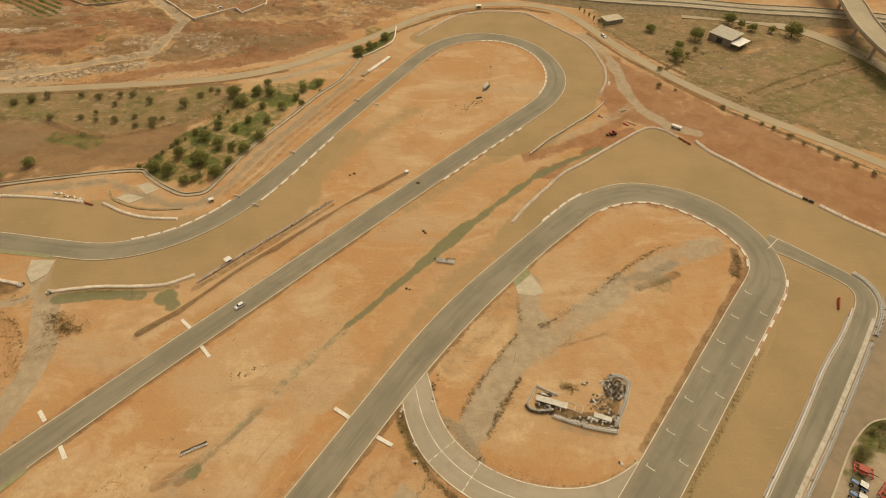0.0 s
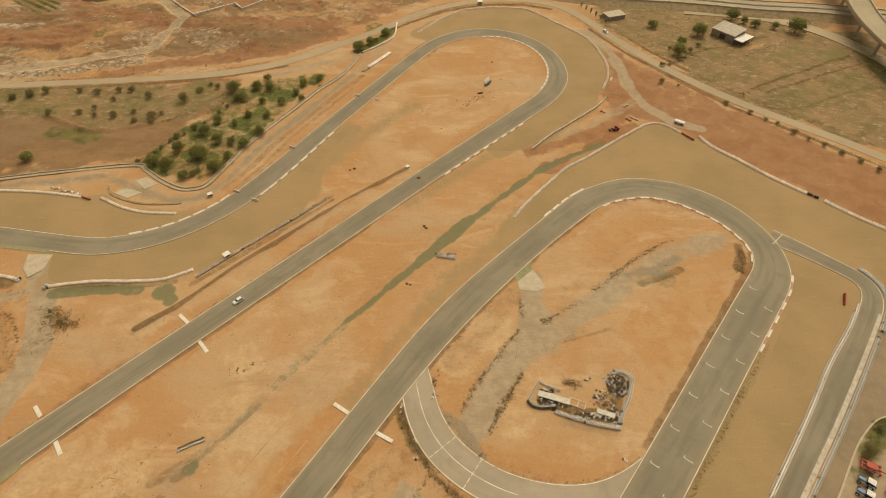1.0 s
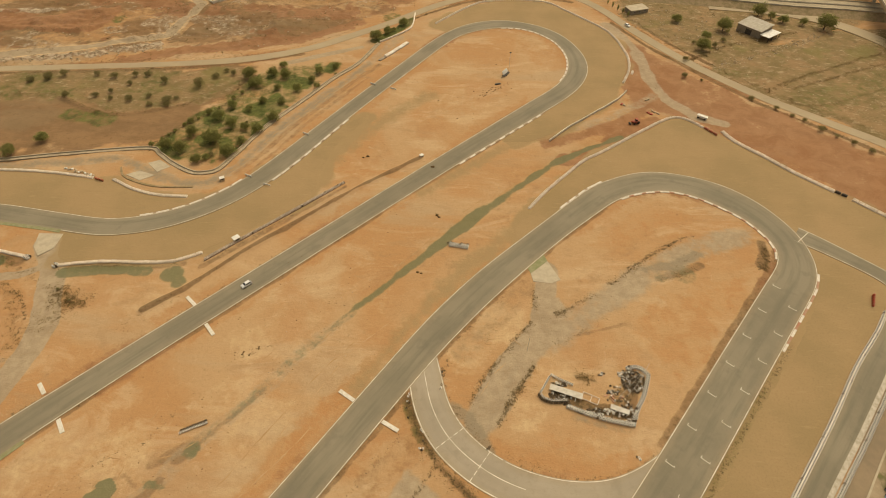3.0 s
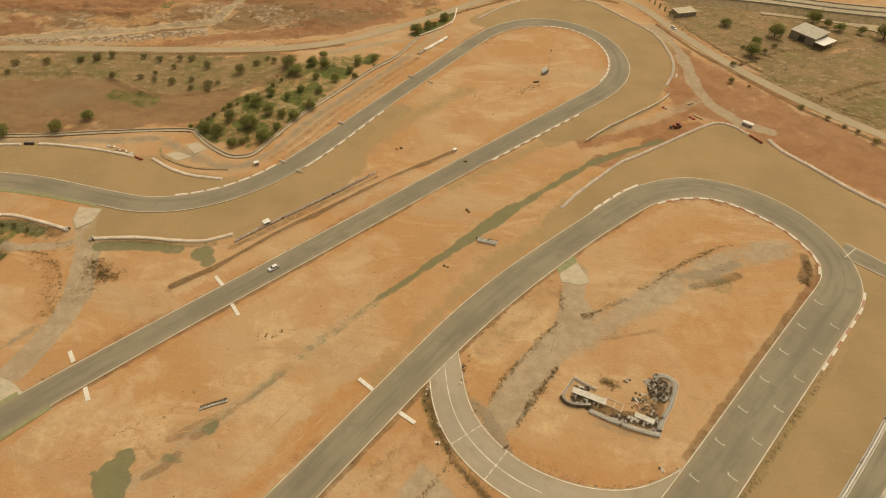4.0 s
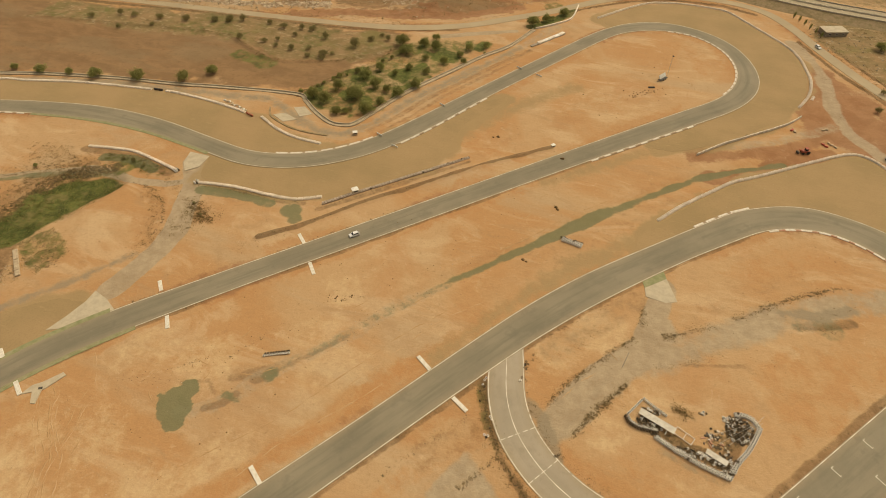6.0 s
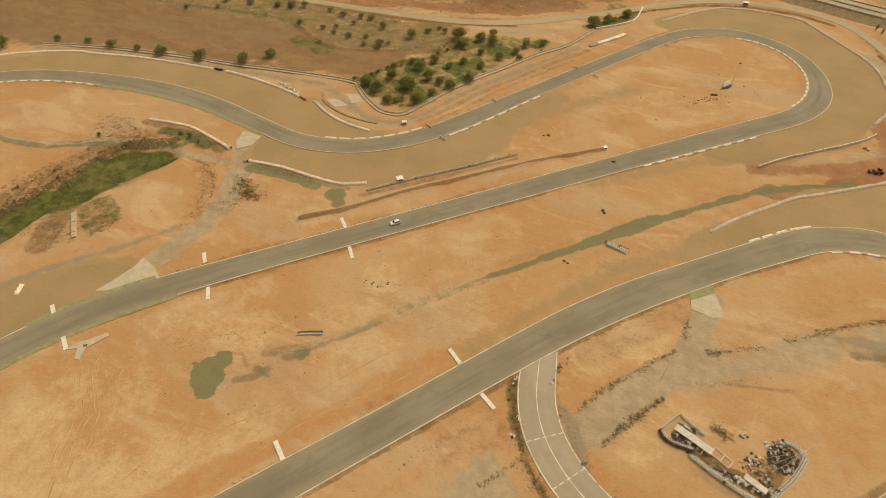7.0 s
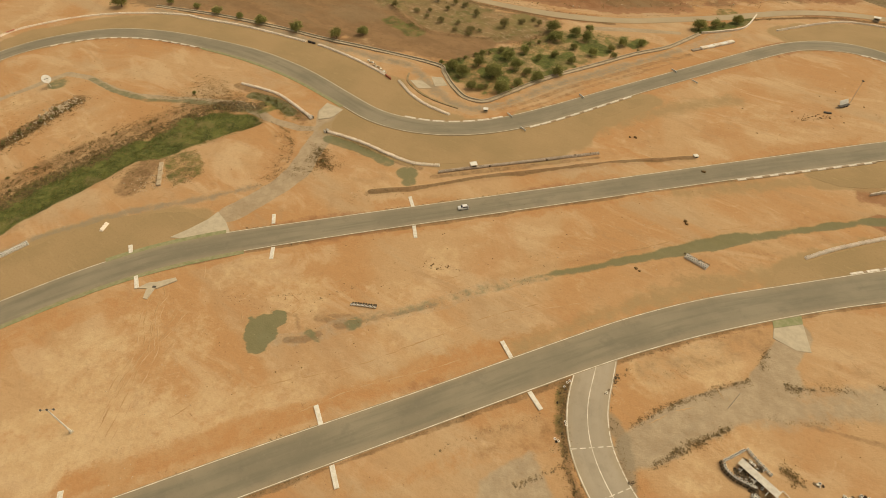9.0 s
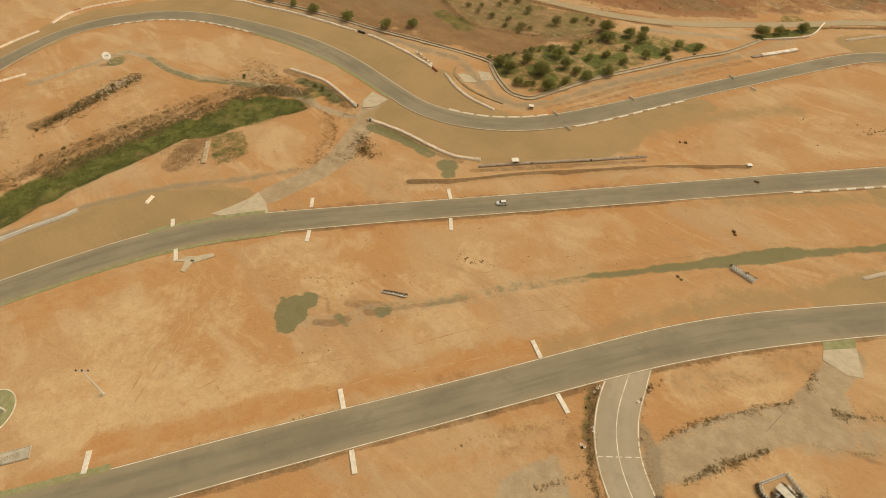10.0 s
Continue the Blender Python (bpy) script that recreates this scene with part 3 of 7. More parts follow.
def road_distance(x, y):
    """How far a place lies from the nearest edge of a road."""
    x, y = np.asarray(x, float), np.asarray(y, float)
    best = np.full(x.shape, FAR)
    if x.ndim == 2:
        for a in road_points:
            w = slice(*np.searchsorted(y[:, 0], (a[1] - 40, a[1] + 40))), slice(*np.searchsorted(x[0], (a[0] - 40, a[0] + 40)))
            best[w] = np.minimum(best[w], np.hypot(x[w] - a[0], y[w] - a[1]) - a[2] / 2)
        return best
    for i in range(0, len(x), 500):
        d = np.hypot(x[i:i + 500, None] - road_points[:, 0], y[i:i + 500, None] - road_points[:, 1]) - road_points[:, 2] / 2
        best[i:i + 500] = np.minimum(FAR, d.min(1))
    return best


def ledge(x, y, seed):
    """Contours along which the quarry slopes break off."""
    return 0.62 * lattice(x, 1.9 * y, 34, seed) + 0.26 * lattice(x, 1.6 * y, 9, seed + 10) + 0.12 * lattice(x, 1.3 * y, 3.5, seed + 20)


def ground_height(x, y, clear=None):
    x, y = np.asarray(x, float), np.asarray(y, float)
    clear = road_distance(x, y) if clear is None else clear
    free = ease(1.0, 9.0, clear)
    bed = np.ones(np.shape(x))
    for outline in TRAPS:
        bed = bed * ease(2.0, -5.0, inside(outline, x, y))
    free = free * bed
    h = -0.10 + 0.10 * ease(4.0, 1.0, clear) * bed + free * (0.35 * (lattice(x, y, 17, 3) - 0.5) + 0.16 * (lattice(x, y, 5, 4) - 0.5) + 0.08 * (lattice(x, y, 2.4, 5) - 0.5))
    hill = ease(0, 26, inside(HILLS, x, y))
    h = h + hill * (5.0 * (lattice(x, y, 55, 7) - 0.35) + 1.1 * (lattice(x, y, 19, 8) - 0.5) + 0.7 * (lattice(x, y, 7, 9) - 0.5) + 0.45 * (lattice(x, y, 3.2, 19) - 0.5))
    for seed, high, level in ((61, 0.7, 0.47), (62, 0.5, 0.55), (63, 0.4, 0.42)):
        h = h + hill * high * ease(level - 0.02, level + 0.02, ledge(x, y, seed))
    h = h + 0.35 * np.sin((0.55 * x + 0.83 * y) * 2 * np.pi / 4.2) * ease(0, 6, np.maximum(inside(PLOUGHED, x, y), inside(PLOUGHED_EAST, x, y)))
    h = h + 2.2 * ease(-2, 3, inside(RED_FACE, x, y) + 2 * (lattice(x, y, 6, 17) - 0.5)) * lattice(x, 3 * y, 12, 18) + 1.6 * ease(4, 0, line_distance(GREY_SCARP, x, y)) * lattice(x, y, 4, 16)
    h = h + 1.8 * ease(7, 0, line_distance(ROCKY, x, y)) * lattice(x, y, 6, 14) + 1.3 * ease(2.5, 0, line_distance(TERRACE, x, y) ) * lattice(x, y, 5, 15)
    rav = ease(-4, 6, inside(RAVINE, x, y) + 3 * (lattice(x, y, 7, 10) - 0.5))
    h = h - 2.6 * rav + 0.8 * rav * lattice(x, y, 4, 11)
    h = h - 0.55 * ease(5.0, 1.2, line_distance(DITCH, x, y)) * free
    h = h + 0.75 * ease(2.0, 0.3, line_distance(RIDGE, x, y) + 0.5 * (lattice(x, y, 6, 12) - 0.5))
    return h


# ---------------------------------------------------------------- the ground, one sheet
def make_ground():
    gx = np.r_[-4000, -2000, -1000, -650, np.arange(-470, -240, 1.25), np.arange(-240, 190, 0.85), np.arange(190, 345, 1.4), 450, 700, 1200, 2200, 4000]
    gy = np.r_[-4000, -1500, -600, -250, np.arange(-110, -50, 1.4), np.arange(-50, 230, 0.85), np.arange(230, 480, 1.2), 560, 700, 1000, 2000, 4000]
    X, Y = np.meshgrid(gx, gy)
    clear = road_distance(X, Y)
    Z = ground_height(X, Y, clear)
    nx, ny = len(gx), len(gy)
    i = np.arange(nx * ny).reshape(ny, nx)
    quads = np.stack([i[:-1, :-1], i[:-1, 1:], i[1:, 1:], i[1:, :-1]], -1).reshape(-1, 4)
    me = bpy.data.meshes.new("ground")
    me.vertices.add(nx * ny)
    me.vertices.foreach_set("co", np.stack([X, Y, Z], -1).astype(np.float32).ravel())
    me.loops.add(quads.size)
    me.loops.foreach_set("vertex_index", quads.astype(np.int32).ravel())
    me.polygons.add(len(quads))
    me.polygons.foreach_set("loop_start", np.arange(0, quads.size, 4, dtype=np.int32))
    me.polygons.foreach_set("use_smooth", np.ones(len(quads), bool))
    me.update(calc_edges=True)
    rag0 = 0.6 * (lattice(X, Y, 4, 86) - 0.5)
    wob = 5 * (lattice(X, Y, 13, 21) - 0.5) + 2.5 * (lattice(X, Y, 5, 22) - 0.5)
    # a: gravel, grass, grey dirt
    gravel = np.zeros_like(X)
    for outline in TRAPS:
        gravel = np.maximum(gravel, ease(-8, 1.0, inside(outline, X, Y) + wob))
    for line, wide in (([(30, 222), (14, 208), (-2, 194), (-16, 180)], 6), ([(-70, 186), (-58, 206), (-46, 226), (-32, 246), (-18, 262)], 9), ([(34, 168), (18, 152), (2, 134), (-14, 112), (-30, 86)], 7)):
        gravel = np.maximum(gravel, 0.6 * ease(wide * 1.9, -wide * 0.3, line_distance(line, X, Y) + 0.7 * wob))
    grass = ease(-2, 4, inside(RAVINE, X, Y) + wob)
    grass = np.maximum(grass, (0.52 + 0.42 * ease(0.35, 0.6, lattice(X, Y, 9, 24) + rag0)) * ease(-4, 4, inside(GROVE, X, Y) + wob))
    grass = np.maximum(grass, (0.1 + 0.36 * ease(0.3, 0.7, lattice(X, Y, 17, 25) + rag0)) * ease(-4, 6, inside(GROVE_WEST, X, Y) + wob))
    for line, wide, k in GRASS_LINES:
        grass = np.maximum(grass, k * ease(wide, wide * 0.4, line_distance(line, X, Y) + 0.35 * wob))
    grass = np.maximum(grass, 0.5 * ease(-1.5, 1.5, inside(WEED_PLOT, X, Y) + 0.3 * wob))
    for (px, py, pr, k) in PATCHES:
        grass = np.maximum(grass, k * ease(1.6, -1.6, np.hypot(X - px, Y - py) - pr + 0.8 * wob))
    grey = 1.3 * ease(5.6, 3.6, line_distance(SERVICE, X, Y) + 0.25 * wob)
    grey = np.maximum(grey, 0.4 * ease(4.2, 2.0, line_distance(SERVICE_WEST, X, Y) + 0.2 * wob))
    grey = np.maximum(grey, 0.95 * ease(2.6, 1.4, line_distance(WEST_PATH, X, Y) + 0.15 * wob))
    grey = np.maximum(grey, 0.85 * ease(5.5, 3.0, line_distance(INFIELD_A, X, Y) + 0.3 * wob))
    grey = np.maximum(grey, 0.95 * ease(-3.0, 3.0, inside(INFIELD_PAD, X, Y) + 0.4 * wob))
    grey = np.maximum(grey, 0.85 * ease(-5.0, 4.0, inside(INFIELD_WASH, X, Y) + 0.6 * wob) * (0.75 + 0.4 * (lattice(X, Y, 11, 29) - 0.5)))
    grey = np.maximum(grey, 0.85 * ease(4.0, 2.2, line_distance(QUARRY_TRACK, X, Y) + 0.4 * wob))
    grey = np.maximum(grey, 0.9 * ease(-2, 2, inside(YARD, X, Y) + 0.2 * wob))
    grey = np.maximum(grey, 0.7 * ease(-2, 2, inside(SOUTH_YARD, X, Y) + 0.4 * wob))
    grey = np.maximum(grey, 0.75 * ease(5.5, 2, line_distance(JUNCTION, X, Y) + 0.5 * wob))
    grey = np.maximum(grey, 0.5 * ease(6, 2, line_distance(JUNCTION_WEST, X, Y) + 0.6 * wob))
    half = np.interp(X, [-50, -34, -20, 0, 20, 40, 60, 90], [0.5, 1.3, 2.1, 2.3, 1.7, 1.6, 1.4, 1.2]) + 1.6 * (lattice(X, Y, 7, 27) - 0.5)
    silt = ease(1.8, -1.2, line_distance(DITCH, X, Y) - half + 0.28 * wob) * (0.35 + 0.65 * ease(-48, -34, X)) * (0.78 + 0.22 * ease(0.3, 0.6, lattice(X, Y, 8, 88)))
    for (px, py, pr, k) in SILT:
        silt = np.maximum(silt, k * ease(1.2, -1.2, np.hypot(X - px, Y - py) - pr + 0.45 * wob))
    chips = 2.2 * (lattice(X, Y, 2.2, 28) - 0.5)
    for plot, k in SILT_PLOTS:
        silt = np.maximum(silt, k * ease(-0.7, 0.7, inside(plot, X, Y) + chips) * (0.55 + 0.45 * ease(0.3, 0.5, lattice(X, Y, 4.5, 26) + 0.25 * ease(-92, -98, X))))
    for line, wide, k in SILT_LINES:
        silt = np.maximum(silt, k * ease(wide, wide * 0.5, line_distance(line, X, Y) + 0.3 * wob))
    grey = np.maximum(grey, 0.5 * ease(5.2, 2.4, line_distance([(-330, 163), (-250, 187), (-160, 200), (-140, 190), (-125, 183), (-112, 183), (-102, 197), (-92, 224), (-72, 262), (-54, 296), (-40, 330)], X, Y) + 0.25 * wob))
    grey = np.maximum(grey, 1.0 * ease(3.0, 1.4, line_distance([(-104, 294), (-85, 304), (-62, 316)], X, Y) + 0.2 * wob))
    grey = np.maximum(grey, 0.45 * ease(4.5, 2.0, line_distance(DITCH_TAIL, X, Y) + 0.4 * wob))
    # b: quarry rock, rust soil, dry field
    rag = 0.5 * (lattice(X, Y, 6, 81) - 0.5) + 0.35 * (lattice(X, Y, 2.8, 82) - 0.5)
    hills = ease(-6, 10, inside(HILLS, X, Y) + 2 * wob)
    rock = 0.5 * hills * ease(0.5, 0.8, lattice(X, 1.6 * Y, 17, 31) + 0.9 * rag)
    rock = np.maximum(rock, 0.85 * ease(5, 1, line_distance(GREY_SCARP, X, Y) + wob + 4 * rag))
    rock = np.maximum(rock, 0.9 * ease(5, 1, line_distance(ROCKY, X, Y) + wob + 5 * rag))
    rust = 0.7 * hills * ease(0.45, 0.75, 0.6 * lattice(X, 2 * Y, 38, 33) + 0.4 * lattice(X, 2 * Y, 13, 34) + 0.7 * rag)
    rust = np.maximum(rust, 1.1 * ease(-3, 3, inside(RED_FACE, X, Y) + wob + 5 * rag))
    for line, wide in (([(50, 207), (64, 217), (82, 230), (99, 243)], 5), ([(-202, 293), (-167, 308), (-128, 317), (-102, 324), (-69, 350)], 8), ([(-250, 372), (-225, 378), (-200, 368)], 12)):
        rust = np.maximum(rust, 0.95 * ease(wide * 1.1, wide * 0.2, line_distance(line, X, Y) + wob + 6 * rag))
    red = 0.8 + 0.5 * (lattice(X, Y, 22, 38) - 0.5) + 0.4 * (lattice(X, Y, 7, 39) - 0.5)
    rust = np.maximum(rust, red * ease(-13, -1, inside(RED_STRIP, X, Y) + wob))
    rust = np.maximum(rust, 0.8 * ease(9, 2, line_distance([(46, 222), (66, 230), (84, 240), (96, 250), (98, 290)], X, Y) + wob + 4 * rag))
    rust = np.maximum(rust, 0.55 * ease(5, 0.5, clear + 0.5 * wob) * ease(0.45, 0.7, lattice(X, Y, 30, 35)))
    rust = rust * ease(2.0, 5.0, line_distance(QUARRY_TRACK, X, Y) + 3 * rag)
    dry = ease(-4, 6, inside(DRY_FIELD, X, Y) + wob)
    dry = np.maximum(dry, 0.95 * ease(-6, 8, inside(GROVE_WEST, X, Y) + 1.2 * wob + 5 * rag))
    dry = np.maximum(dry, 0.6 * ease(0, 40, Y - 400) * ease(60, 120, X))
    dry = np.maximum(dry, 0.7 * ease(-4, 8, inside(FARM, X, Y) + wob))
    # c: brown earth with painted shade strips, pale clay with brightened ground, orange soil
    brown = 0.85 * ease(-8, 10, inside(BROWN_FIELD, X, Y) + 2 * wob + 8 * rag)
    brown = np.maximum(brown, 0.9 * ease(2.2, 0.8, line_distance(TERRACE, X, Y) + 0.2 * wob))
    rows = 0.55 + 0.45 * np.sin((0.55 * X + 0.83 * Y) * 2 * np.pi / 5.2)
    plough = np.maximum(inside(PLOUGHED, X, Y), inside(PLOUGHED_EAST, X, Y))
    brown = np.maximum(brown, ease(-3, 3, plough + 0.5 * wob))
    grass = np.maximum(grass, 0.9 * rows * ease(-3, 2, plough))
    brown = np.maximum(brown, 0.95 * ease(-4, 4, inside(GREY_SLOPE, X, Y) + wob + 6 * rag))
    brown = np.maximum(brown, 0.9 * ease(-2, 2, inside([(-164, 414), (-154, 386), (-128, 396), (-137, 418)], X, Y)))
    brown = np.maximum(brown, 0.58 * ease(-2, 4, inside(YARD, X, Y)))
    brown = np.maximum(brown, hills * (0.45 + 0.45 * ease(0.3, 0.7, lattice(X, 1.7 * Y, 23, 36) + 0.8 * rag)) * ease(2.0, 5.0, line_distance(QUARRY_TRACK, X, Y)))
    for line, wide, k in BROWN_LINES:
        brown = np.maximum(brown, k * ease(wide, wide * 0.35, line_distance(line, X, Y) + 0.22 * wob))
    clay = np.zeros_like(X)
    for (px, py, pr, k) in PALE:
        clay = np.maximum(clay, k * ease(pr * 0.5, -pr * 0.6, np.hypot(X - px, Y - py) - pr + wob))
    clay = np.maximum(clay, 0.8 * ease(8.0, 3.5, line_distance(QUARRY_TRACK, X, Y) + 0.6 * wob))
    clay = np.maximum(clay, 0.9 * ease(1.6, 0.5, line_distance([(x + 0.8, y - 1.8) for x, y in TERRACE], X, Y) + 0.12 * wob))
    clay = np.maximum(clay, 0.8 * ease(26, 12, np.hypot(X + 165, Y - 398) + wob))
    edge = ease(11, 1, clear + 0.8 * wob) * (0.1 + 0.55 * ease(0.35, 0.65, lattice(X, Y, 24, 37)))
    edge = np.maximum(edge, 0.68 * ease(9, 1, line_distance(ORANGE_LINE, X, Y) + 0.8 * wob))
    litter_shade = np.zeros_like(X)
    for line, wide, k in LITTER_AND_SHADE:
        litter_shade = np.maximum(litter_shade, k * ease(wide, wide * 0.25, line_distance(line, X, Y) + wide * (0.1 * wob + 1.0 * rag)))
    # ragged dark rim at road edges: weed fringe with edge shade painted in
    rim = ease(1.9, 0.25, clear + 1.2 * rag) * (0.18 + 0.42 * ease(0.35, 0.65, lattice(X, Y, 15, 83))) * (1 - 0.7 * gravel) * ease(380, 300, Y)
    litter_shade = np.maximum(litter_shade, rim)
    ochre = np.zeros_like(X)
    for outline, k in OCHRE:
        ochre = np.maximum(ochre, k * ease(-5, 4, inside(outline, X, Y) + wob + 5 * rag))
    for line, wide, k in OCHRE_LINES:
        ochre = np.maximum(ochre, k * ease(wide, wide * 0.2, line_distance(line, X, Y) + 0.5 * wob + 3 * rag))
    damp_shade = np.zeros_like(X)
    for line, wide, k in DAMP_AND_SHADE:
        damp_shade = np.maximum(damp_shade, k * ease(wide * 1.4, 0.0, line_distance(line, X, Y) + 0.3 * wob + 2 * rag))
    scarp = sum(ease(0.035, 0.0, np.abs(ledge(X, Y, seed) - level + 0.02)) for seed, level in ((61, 0.47), (62, 0.55), (63, 0.42)))
    rock = np.maximum(rock, 0.5 * hills * np.minimum(1, scarp) * ease(0.3, 0.6, lattice(X, Y, 9, 84)))
    litter_shade = np.maximum(litter_shade, 0.5 * hills * ease(0.62, 0.75, lattice(X, 1.5 * Y, 11, 85) + 0.5 * rag))
    for key, stack in (("mask_a", (gravel, grass, grey)), ("mask_b", (rock, rust, dry)), ("mask_c", (brown, clay, edge)), ("mask_d", (litter_shade, ochre, damp_shade))):
        at = me.attributes.new(key, "FLOAT_COLOR", "POINT")
        at.data.foreach_set("color", np.stack([*stack, silt], -1).astype(np.float32).ravel())
    ob = part("ground", me, M_SOIL)
    me.materials.append(M_SOIL)
    return tagged(ob, "dry orange and tan bare soil with tyre tracks and sparse grass", "ground", kind="structure")


YARD = [(166, 141), (175, 132), (190, 128), (300, 60), (200, -40), (88, 28), (104, 51), (124, 74), (150, 103), (166, 124)]
SOUTH_YARD = [(-13, 62), (-4, 54), (6, 46), (2, 26), (-14, 28), (-20, 46)]
JUNCTION = [(94, 354), (102.5, 335), (106, 318), (106.5, 300), (106.5, 282), (111, 262), (122, 246), (134, 240)]
JUNCTION_WEST = [(58, 232), (78, 244), (94, 256), (106, 266)]
INFIELD_PAD = [(5, 78), (7, 84), (12, 92), (17.4, 98.5), (22.3, 106.7), (27, 113), (31, 124), (38, 124), (40, 116), (35, 104.5), (28, 97), (22, 87), (15, 75), (9.5, 69), (5, 72)]
DITCH_TAIL = [(-94, 43), (-87.4, 47.5), (-82.5, 53), (-77.3, 61.5), (-72.3, 67.8), (-65.3, 76.2), (-58, 86), (-49.4, 100.2), (-38, 113)]
QUARRY_TRACK = [(-420, 272), (-300, 290), (-267, 300), (-244, 305), (-221, 312), (-203, 319), (-188, 328), (-184, 344), (-181, 356), (-178, 369), (-196, 388), (-215, 407)]
VERGES = [[(98, 356), (114, 324), (139, 287), (161, 258), (183, 237), (215, 205)], [(112, 362), (130, 326), (150, 296), (170, 272), (192, 251), (215, 229)], [(134, 306), (163, 326), (185, 333), (213, 347)], [(166, 272), (192, 288), (232, 309), (255, 320)], [(-420, 258), (-274, 276), (-226, 280), (-162, 286), (-128, 294), (-96, 306)], [(-40, 350), (-24, 366), (0, 385), (27, 395.5), (57, 396.5), (76, 389)]]
RED_STRIP = [(98, 262), (130, 242), (140, 226), (170, 192), (200, 160), (222, 178), (186, 222), (150, 258), (120, 300), (106, 318), (100, 300)]
FARM = [(100, 362), (146, 300), (200, 328), (245, 350), (300, 380), (180, 404), (110, 410)]
# green or dark patches in the soil: x, y, radius, strength
WEED_PLOT = [(-196.6, 81.1), (-190.2, 91.2), (-178.4, 87.3), (-172.7, 82.0), (-175.7, 70.3), (-183.7, 71.4)]
STONY_PLOT = [(-199.3, 64.8), (-204.9, 76.6), (-200.3, 82.4), (-180.0, 66.9), (-186.5, 57.1)]
PATCHES = [
           (-289, 86, 6, 0.4), (-190, 132, 6, 0.6), (135, 74, 5, 0.6), (130, 68, 4, 0.6), (124, 62, 3.5, 0.5), (142, 77, 5, 0.6), (-47, 360, 7, 0.5), (-92, 428, 20, 1.0), (-225, 346, 6, 0.5)]
BROWN_FIELD = [(-460, 250), (-274, 276), (-128, 292), (-116, 280), (-122, 262), (-148, 214), (-150, 209), (-187, 203), (-217, 197), (-250, 191), (-330, 170), (-460, 130)]
south, north = roads["south"], roads["north"]
north_side = sideways(north)
south_side = sideways(south)
leg = [tuple(south[i, :2] - south_side[i] * (south[i, 2] / 2 + 0.7)) for i in range(len(south)) if 60 < south[i, 1] < 150 and south[i, 0] > 60]
leg_out = [tuple(south[i, :2] + south_side[i] * (south[i, 2] / 2 + 1.2)) for i in range(len(south)) if 40 < south[i, 1] < 112 and south[i, 0] > 60]
# shade thrown south by the raised road edges, painted on as dark rims
shade_rim_north = [tuple(north[i, :2] - north_side[i] * (north[i, 2] / 2 + 0.5)) for i in range(0, len(north), 2) if 20 < north[i, 1] < 260 and -165 < north[i, 0] < 46 and north[i, 1] - north[i, 0] < 216]
shade_rim_south = [tuple(south[i, :2] - south_side[i] * (south[i, 2] / 2 + 0.5)) for i in range(0, len(south), 2) if south[i, 0] < 60 and south[i, 1] > -60 and south[i, 1] - south[i, 0] > 60]
# the strip below the old tyre row paints its shade onto brown soil
BROWN_LINES = [(shade_rim_north, 1.4, 0.6), (shade_rim_south, 1.4, 0.6), ([(-8, 138), (16, 166), (36, 186)], 12, 0.34), ([(20, 190), (44, 212)], 10, 0.3), ([(4, 100), (14, 114), (26, 128)], 9, 0.42), ([(-24, 54), (-12, 66)], 7, 0.4), ([(44, 128), (60, 144), (80, 160)], 7, 0.34), ([(2, 250), (24, 300), (40, 330)], 16, 0.3), ([(-40, 210), (0, 250)], 14, 0.3), ([(-88, 47), (-84, 50), (-82, 54)], 2.4, 0.7), ([(-79, 60), (-75, 64)], 2.6, 0.7), ([(-72, 68), (-66, 75), (-60, 83)], 2.0, 0.55), ([(-99, 52), (-92, 55), (-88, 52)], 2.0, 0.5), ([(-102, 192), (-93, 208), (-85, 229), (-70, 257), (-59, 278), (-48, 295)], 3.2, 0.5), ([(-97, 191), (-87, 210), (-79, 231), (-64, 259), (-53, 280)], 2.2, 0.45), ([(-229, 2), (-230, 30), (-229, 56), (-222, 84), (-219, 112), (-206, 126)], 9, 0.5), ([(-190, 60), (-196, 72), (-199, 80)], 9, 0.6), ([(34, 84), (46, 80.4), (54, 79), (58.5, 89)], 2.6, 0.75), ([(-259, 36), (-260, 52), (-264, 66), (-268, 84)], 6.5, 0.6), *((v, 2.4, 0.75) for v in VERGES), (RIDGE, 1.7, 0.85), (leg[::3], 2.4, 0.62), (leg_out[::3], 2.6, 0.62), ([(-98, 134), (-79, 153.5), (-50, 183.5)], 2.2, 0.55), ([(118, 143), (121.5, 149), (122, 155)], 3.5, 0.7),
               # the strip under the hollow's wall mixes brown soil with painted shade
               ([(-153, 130.5), (-121, 133), (-106, 135.5)], 3.0, 0.6), ([(-216, 136), (-193, 138.5), (-170, 134)], 4.0, 0.6), ([(60, 212), (80, 224), (104, 238)], 4.5, 0.55), ([(-14, 82), (-9, 70), (-2, 60), (7, 52)], 2.6, 0.6),
               ([(77, 134.5), (86, 138.5), (94, 142)], 3.2, 0.6), ([(34, 104), (46, 108.5), (60, 113)], 1.6, 0.5), ([(8, 80), (14, 93), (25, 108)], 1.4, 0.55), ([(10, 70), (17, 86), (22, 96)], 1.6, 0.6), ([(-86, 58), (-78, 64), (-74, 67)], 3.0, 0.5)]
